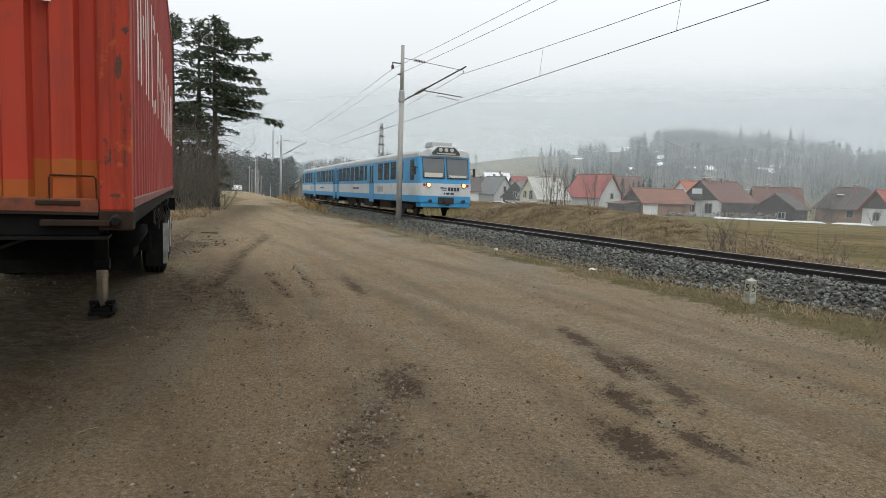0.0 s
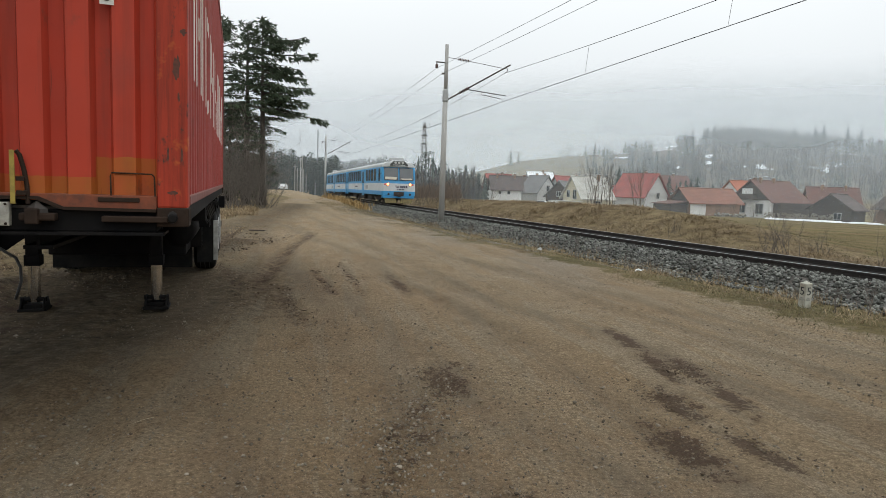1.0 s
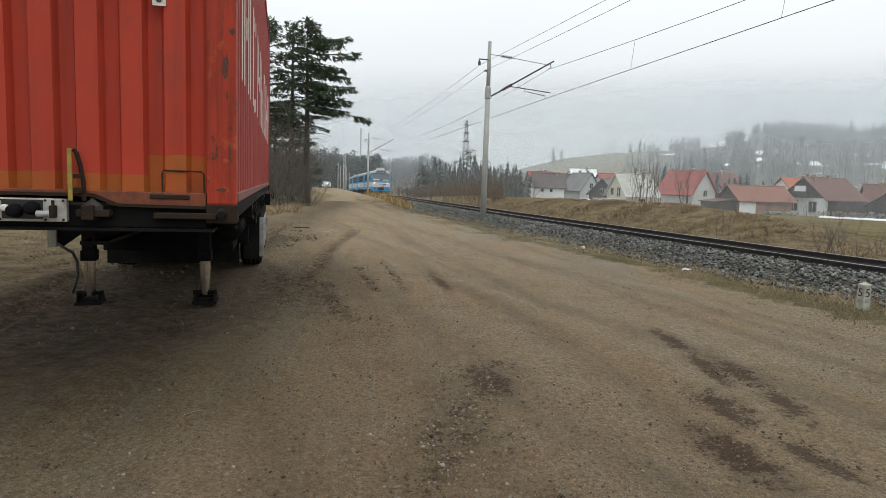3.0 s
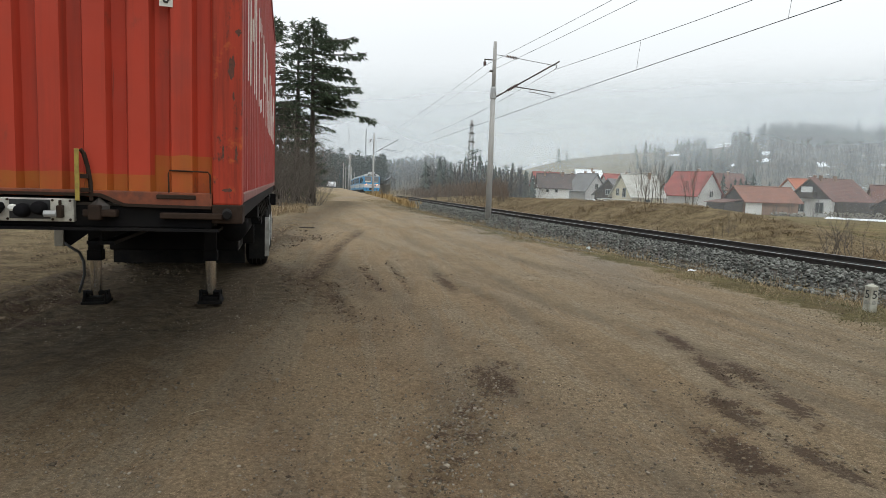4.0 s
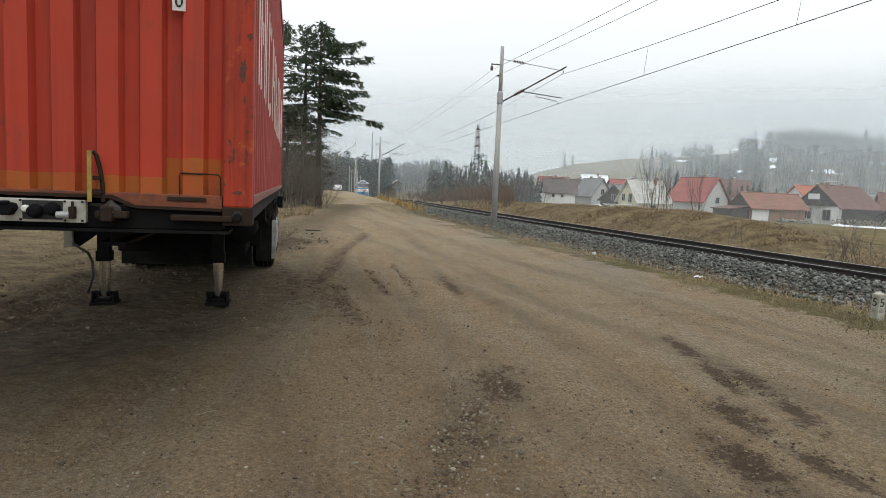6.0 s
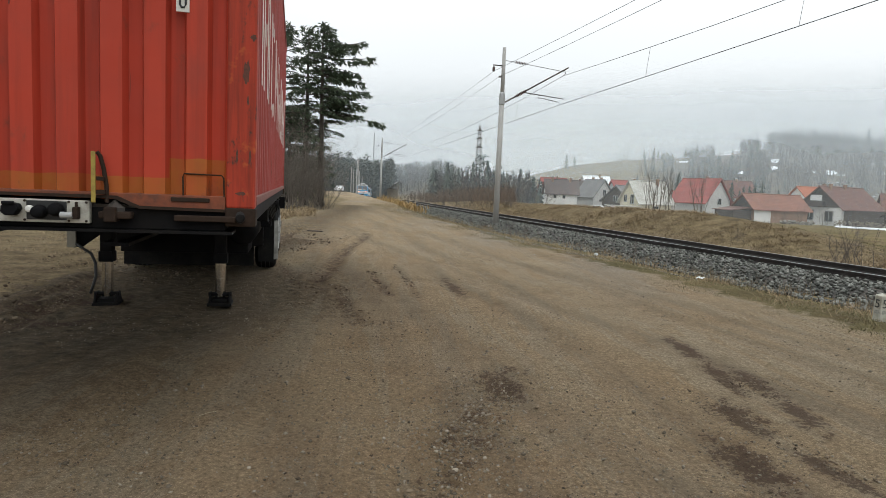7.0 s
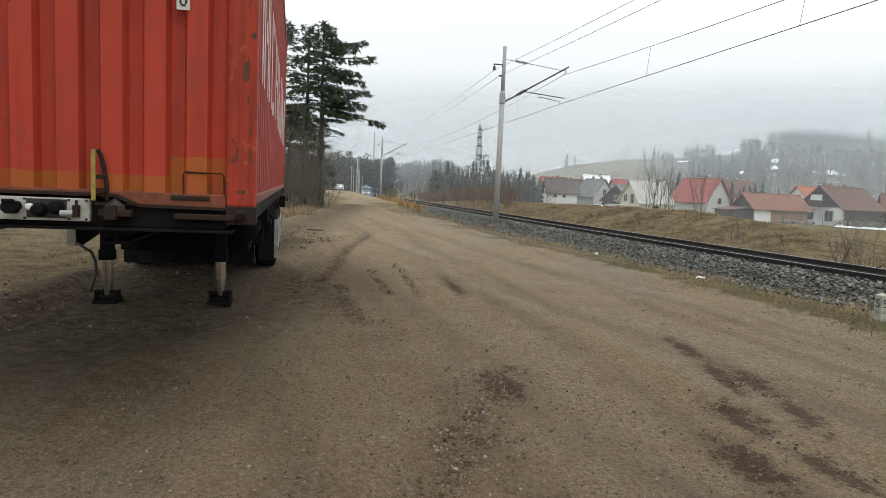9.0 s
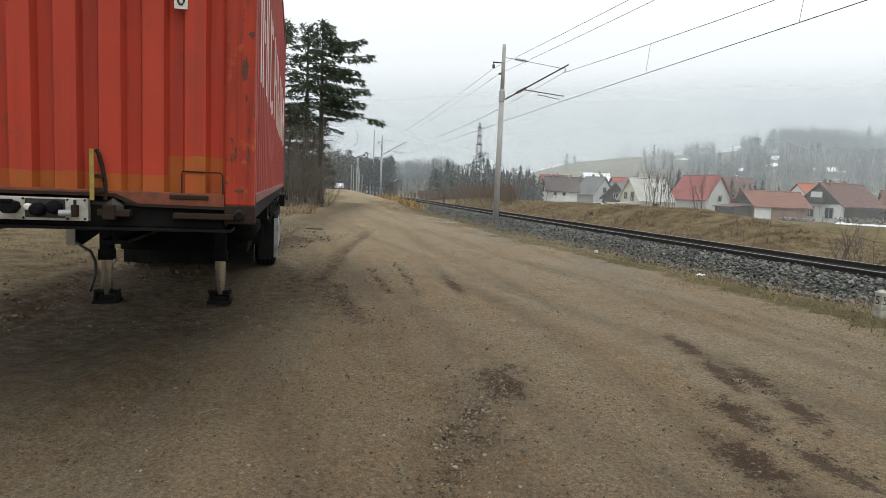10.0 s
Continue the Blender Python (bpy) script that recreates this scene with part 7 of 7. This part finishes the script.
def build_grass():
    rng = np.random.default_rng(12)
    bank = []
    for p in along(rng, 21000, 7, 75, 2.5, 10, 1.3):
        n = noise.noise(Vector((p[0] * 0.45, p[1] * 0.45, 1.0))) + 0.5 * noise.noise(Vector((p[0] * 1.3, p[1] * 1.3, 4.0)))
        if n > -0.30 and off_line(p[0], p[1]) < (10 if p[0] / p[1] < 0.26 else 6.8):
            bank.append((p[0], p[1], p[2] * (0.42 + 0.75 * max(0.0, n + 0.2))))
    scatter_blades("bank_grass", "dry straw-coloured grass on the railway bank", M_DRY, bank[::2], rng, 0.22, 2.6, 0.006)
    scatter_blades("bank_weeds", "flattened brown weeds on the railway bank", M_WEED, bank[1::2], rng, 0.20, 2.8, 0.007)
    scatter_blades("verge_grass", "thin winter grass between road and ballast", M_GREEN,
                   [p for p in along(rng, 17000, 5, 50, EDGE0 + 0.5, -3.0, 1.4) if noise.noise(Vector((p[0] * 0.8, p[1] * 0.8, 5.0))) > -0.12], rng, 0.05, 1.6, 0.0035)
    scatter_blades("verge_straw", "dead pale stalks on the verge beside the ballast", M_DRY,
                   [p for p in along(rng, 6500, 6, 60, EDGE0 + 0.7, -2.9, 1.2) if noise.noise(Vector((p[0] * 1.6, p[1] * 1.6, 9.0))) > 0.16], rng, 0.15, 1.7, 0.003)
    scatter_blades("verge_weeds", "dark brown dead weeds along the ballast edge", M_WEED,
                   [p for p in along(rng, 2600, 6, 45, -4.4, -2.6, 1.3) if noise.noise(Vector((p[0] * 1.1, p[1] * 1.1, 13.0))) > 0.2], rng, 0.26, 0.6, 0.003)
    far = [(float(line_x(q)) - 3.5 + rng.normal(0, 0.45), q, rng.uniform(0.6, 1.5)) for q in rng.normal(60, 4.5, 330)]
    far += along(rng, 160, 62, 120, -3.4, -2.7)
    scatter_blades("straw_tufts", "bright straw tufts at the far road edge", M_STRAW, far, rng, 0.6, 0.5, 0.03)
    left = []
    for _ in range(2600):
        b, f = rng.uniform(19.9, 27), rng.uniform(26, 37)
        x, y, z = spot(b, f)
        if noise.noise(Vector((x * 0.5, y * 0.5, 2.0))) > 0.0:
            left.append((x, y, rng.uniform(0.5, 1.4)))
    scatter_blades("roadside_straw", "flattened dry grass under the roadside shrubs", M_DRY, left, rng, 0.20, 1.5, 0.009)
    west = [(rng.uniform(-16, -7.0), rng.uniform(6, 22), rng.uniform(0.4, 1.1)) for _ in range(5200)]
    scatter_blades("meadow_grass", "short pale winter grass beyond the trailer", M_DRY, west, rng, 0.06, 1.6, 0.005)
    field = [(*spot(rng.uniform(-42, -12), rng.uniform(24, 60))[:2], rng.uniform(0.5, 1.2)) for _ in range(1800)]
    scatter_blades("field_grass", "yellow-green grass of the meadow beyond the track", M_GREEN, field, rng, 0.07, 0.9, 0.010)


M_WEED = leafy("brown_weeds", (0.13, 0.094, 0.058), (0.29, 0.215, 0.135))
M_STRAW = leafy("bright_straw", (0.26, 0.165, 0.065), (0.46, 0.32, 0.15))
build_grass()


def scatter_stones(name, label, material, places, rng, flat=0.7):
    """Angular stones, joined into one mesh."""
    base = np.array([(1, 0, 0), (-1, 0, 0), (0, 1, 0), (0, -1, 0), (0, 0, 1), (0, 0, -1), (.62, .62, .5), (-.62, .6, .45), (.6, -.62, .4), (-.6, -.6, .5)], float)
    tris = np.array([(4, 6, 7), (4, 7, 9), (4, 9, 8), (4, 8, 6), (6, 0, 2), (6, 2, 7), (7, 2, 1), (7, 1, 9), (9, 1, 3), (9, 3, 8), (8, 3, 0), (8, 0, 6), (5, 2, 0), (5, 1, 2), (5, 3, 1), (5, 0, 3)])
    n = len(places)
    P = np.array([p[:3] for p in places])
    S = np.array([p[3] for p in places])[:, None, None]
    V = base[None] * S * (1 + rng.uniform(-0.35, 0.35, (n, 10, 3))) * rng.uniform(0.6, 1.35, (n, 1, 3))
    V[:, :, 2] *= flat
    a, t = rng.uniform(0, 6.28, n)[:, None], rng.uniform(-0.6, 0.6, n)[:, None]
    x, y, z = V[..., 0].copy(), V[..., 1].copy(), V[..., 2].copy()
    y, z = y * np.cos(t) - z * np.sin(t), y * np.sin(t) + z * np.cos(t)
    V = np.stack([x * np.cos(a) - y * np.sin(a), x * np.sin(a) + y * np.cos(a), z], -1) + P[:, None]
    F = (tris[None] + 10 * np.arange(n)[:, None, None]).reshape(-1, 3)
    me = bpy.data.meshes.new(name)
    me.vertices.add(n * 10)
    me.vertices.foreach_set("co", V.astype(np.float32).ravel())
    me.loops.add(F.size)
    me.loops.foreach_set("vertex_index", F.astype(np.int32).ravel())
    me.polygons.add(len(F))
    me.polygons.foreach_set("loop_start", np.arange(0, F.size, 3, dtype=np.int32))
    me.update(calc_edges=True)
    return tagged(part(name, me, material), label, "stones", "", "stuff")


def build_stones():
    rng = np.random.default_rng(3)
    out = []
    for _ in range(40000):
        y = 4 + 56 * rng.random() ** 1.7
        d = rng.uniform(-3.35, 1.2)
        zr = float(line_z(y))
        z = zr - 0.15 if d > -1.75 else zr - 0.15 - (-1.75 - d) * 0.31
        if d > -0.62 or (d > -1.25 and rng.random() < 0.5):
            continue
        x = float(line_x(y)) + d / 0.93
        if d < -2.8:
            z = max(z, gz(x, y) + 0.01)
        out.append((x, y, z + rng.uniform(-0.01, 0.03), rng.uniform(0.022, 0.050)))
    scatter_stones("ballast_stones", "coarse grey crushed-stone ballast along the rails", M_STONE, out, rng, 0.85)
    peb = []
    for _ in range(46000):
        y = 1.9 + 20 * rng.random() ** 2.0
        x = rng.uniform(-6, 6) * (0.5 + y / 16)
        if off_line(x, y) > -4.6:
            continue
        s = 0.003 + 0.0065 * rng.random() ** 3 + 0.008 * (rng.random() < 0.02)
        peb.append((x, y, gz(x, y) + s * 0.3, s))
    for _ in range(1700):
        x, y = -0.36 + rng.normal(0, 0.17), 3.9 + rng.normal(0, 0.65)
        peb.append((x, y, gz(x, y) + 0.001, 0.003 + 0.010 * rng.random() ** 4))
    edge = []
    for _ in range(8000):
        y = 14 + 28 * rng.random() ** 1.2
        x = float(line_x(y)) + (-5.1 + rng.normal(0, 0.6)) / 0.93
        edge.append((x, y, gz(x, y) + 0.003, rng.uniform(0.006, 0.019)))
    scatter_stones("edge_gravel", "pale crushed gravel spilled along the road edge", M_EDGE, edge, rng)
    scatter_stones("road_gravel", "small loose grey pebbles on the dirt road", M_PEBBLE, peb, rng)
    clods = []
    for cx, cy, a, b, turn in DAMP:
        for _ in range(90):
            u, w, t = rng.normal(0, a * 0.6), rng.normal(0, b * 0.9), radians(turn)
            x, y = cx + u * math.cos(t) - w * math.sin(t), cy + u * math.sin(t) + w * math.cos(t)
            clods.append((x, y, gz(x, y) + 0.002, 0.004 + 0.010 * rng.random() ** 3))
    for pts, wid, dep, wetness in TRACKS:
        for _ in range(90):
            k = rng.integers(0, len(pts) - 1)
            t = rng.random()
            x = pts[k][0] * (1 - t) + pts[k + 1][0] * t + rng.normal(0, wid * 1.4)
            y = pts[k][1] * (1 - t) + pts[k + 1][1] * t + rng.normal(0, wid * 1.4)
            clods.append((x, y, gz(x, y) + 0.004, 0.006 + 0.018 * rng.random() ** 3))
    for _ in range(2600):
        x, y = rng.uniform(-8.5, -5.0), rng.uniform(4, 18)
        clods.append((x, y, gz(x, y) + 0.006, 0.008 + 0.028 * rng.random() ** 3))
    for _ in range(1800):
        y = 2.4 + 14 * rng.random() ** 1.6
        x = rng.uniform(-4, 4) * (0.5 + y / 14)
        if off_line(x, y) < -4.6:
            clods.append((x, y, gz(x, y) + 0.003, 0.004 + 0.010 * rng.random() ** 3))
    scatter_stones("mud_clods", "dark damp clods of mud on the dirt road", M_CLOD, clods, rng, 0.6)
    for n, (px, py, s) in enumerate(((-0.50, 3.50, 0.013), (-0.36, 3.28, 0.018), (-0.22, 3.48, 0.012), (-1.42, 3.05, 0.011), (0.18, 4.9, 0.011))):
        r = random.Random(n)
        bm = bmesh.new()
        bmesh.ops.create_icosphere(bm, subdivisions=2, radius=s)
        for v in bm.verts:
            v.co = v.co * (1 + 0.35 * noise.noise(v.co * 40 + Vector((n, 0, 0))))
            v.co.z *= 0.7
        me = bpy.data.meshes.new("pebble")
        bm.to_mesh(me)
        bm.free()
        ob = part("pebble", me, M_PEBBLE)
        ob.matrix_basis = pose(px, py, gz(px, py) + s * 0.4, 0, 0, r.uniform(0, 90))
        tagged(ob, "pale loose stone on the dirt road", "stone", "loose stones")


M_EDGE = leafy("edge_gravel_stone", (0.13, 0.12, 0.105), (0.38, 0.36, 0.32), 0.95)
M_CLOD = leafy("mud_clod", (0.070, 0.050, 0.034), (0.20, 0.15, 0.10), 0.95)
build_stones()

# ---------------------------------------------------------------- haze sheets
def haze_sheet_material(name, thick):
    """Sheet standing in for haze: mostly clear, the rest scattering light to both sides."""
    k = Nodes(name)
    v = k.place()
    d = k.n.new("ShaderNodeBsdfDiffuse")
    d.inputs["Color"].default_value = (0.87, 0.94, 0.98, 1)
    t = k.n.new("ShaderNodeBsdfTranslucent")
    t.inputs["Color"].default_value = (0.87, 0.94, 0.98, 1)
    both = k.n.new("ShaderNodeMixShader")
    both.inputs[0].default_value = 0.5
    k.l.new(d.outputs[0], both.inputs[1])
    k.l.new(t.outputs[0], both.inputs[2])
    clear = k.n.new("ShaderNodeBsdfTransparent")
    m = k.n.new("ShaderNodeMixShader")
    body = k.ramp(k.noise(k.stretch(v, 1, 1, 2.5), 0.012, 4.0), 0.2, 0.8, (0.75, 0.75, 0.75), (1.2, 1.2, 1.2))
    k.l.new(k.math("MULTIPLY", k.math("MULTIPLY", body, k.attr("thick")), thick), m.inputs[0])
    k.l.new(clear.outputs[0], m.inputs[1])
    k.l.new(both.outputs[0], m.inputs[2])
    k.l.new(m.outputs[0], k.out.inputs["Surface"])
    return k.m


def build_haze_sheet(radius, thick, low, full, top):
    """One upright translucent sheet curved round the camera for haze, thinning towards its top."""
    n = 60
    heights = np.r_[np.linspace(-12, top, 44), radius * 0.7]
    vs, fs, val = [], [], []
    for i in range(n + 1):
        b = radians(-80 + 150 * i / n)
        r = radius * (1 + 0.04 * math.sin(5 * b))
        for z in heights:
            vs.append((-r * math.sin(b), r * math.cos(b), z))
            # thinned on the left so the forest there shows darker from the camera
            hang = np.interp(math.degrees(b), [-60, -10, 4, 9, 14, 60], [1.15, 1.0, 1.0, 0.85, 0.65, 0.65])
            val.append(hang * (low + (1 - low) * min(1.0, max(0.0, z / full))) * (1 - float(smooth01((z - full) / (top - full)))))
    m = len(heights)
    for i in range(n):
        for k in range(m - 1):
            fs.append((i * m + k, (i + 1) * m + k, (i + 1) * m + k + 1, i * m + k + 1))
    me = bpy.data.meshes.new("haze_sheet")
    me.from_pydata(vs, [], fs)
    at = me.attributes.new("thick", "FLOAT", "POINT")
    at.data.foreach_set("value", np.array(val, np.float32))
    tagged(part("haze_sheet", me, haze_sheet_material("mist", thick)), "translucent sheet standing in for the valley haze", "mist", "", "structure")


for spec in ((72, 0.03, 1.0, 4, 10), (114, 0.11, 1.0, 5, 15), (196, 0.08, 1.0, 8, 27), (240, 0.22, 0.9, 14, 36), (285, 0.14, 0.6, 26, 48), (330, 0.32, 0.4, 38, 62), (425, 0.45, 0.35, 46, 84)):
    build_haze_sheet(*spec)

motions()
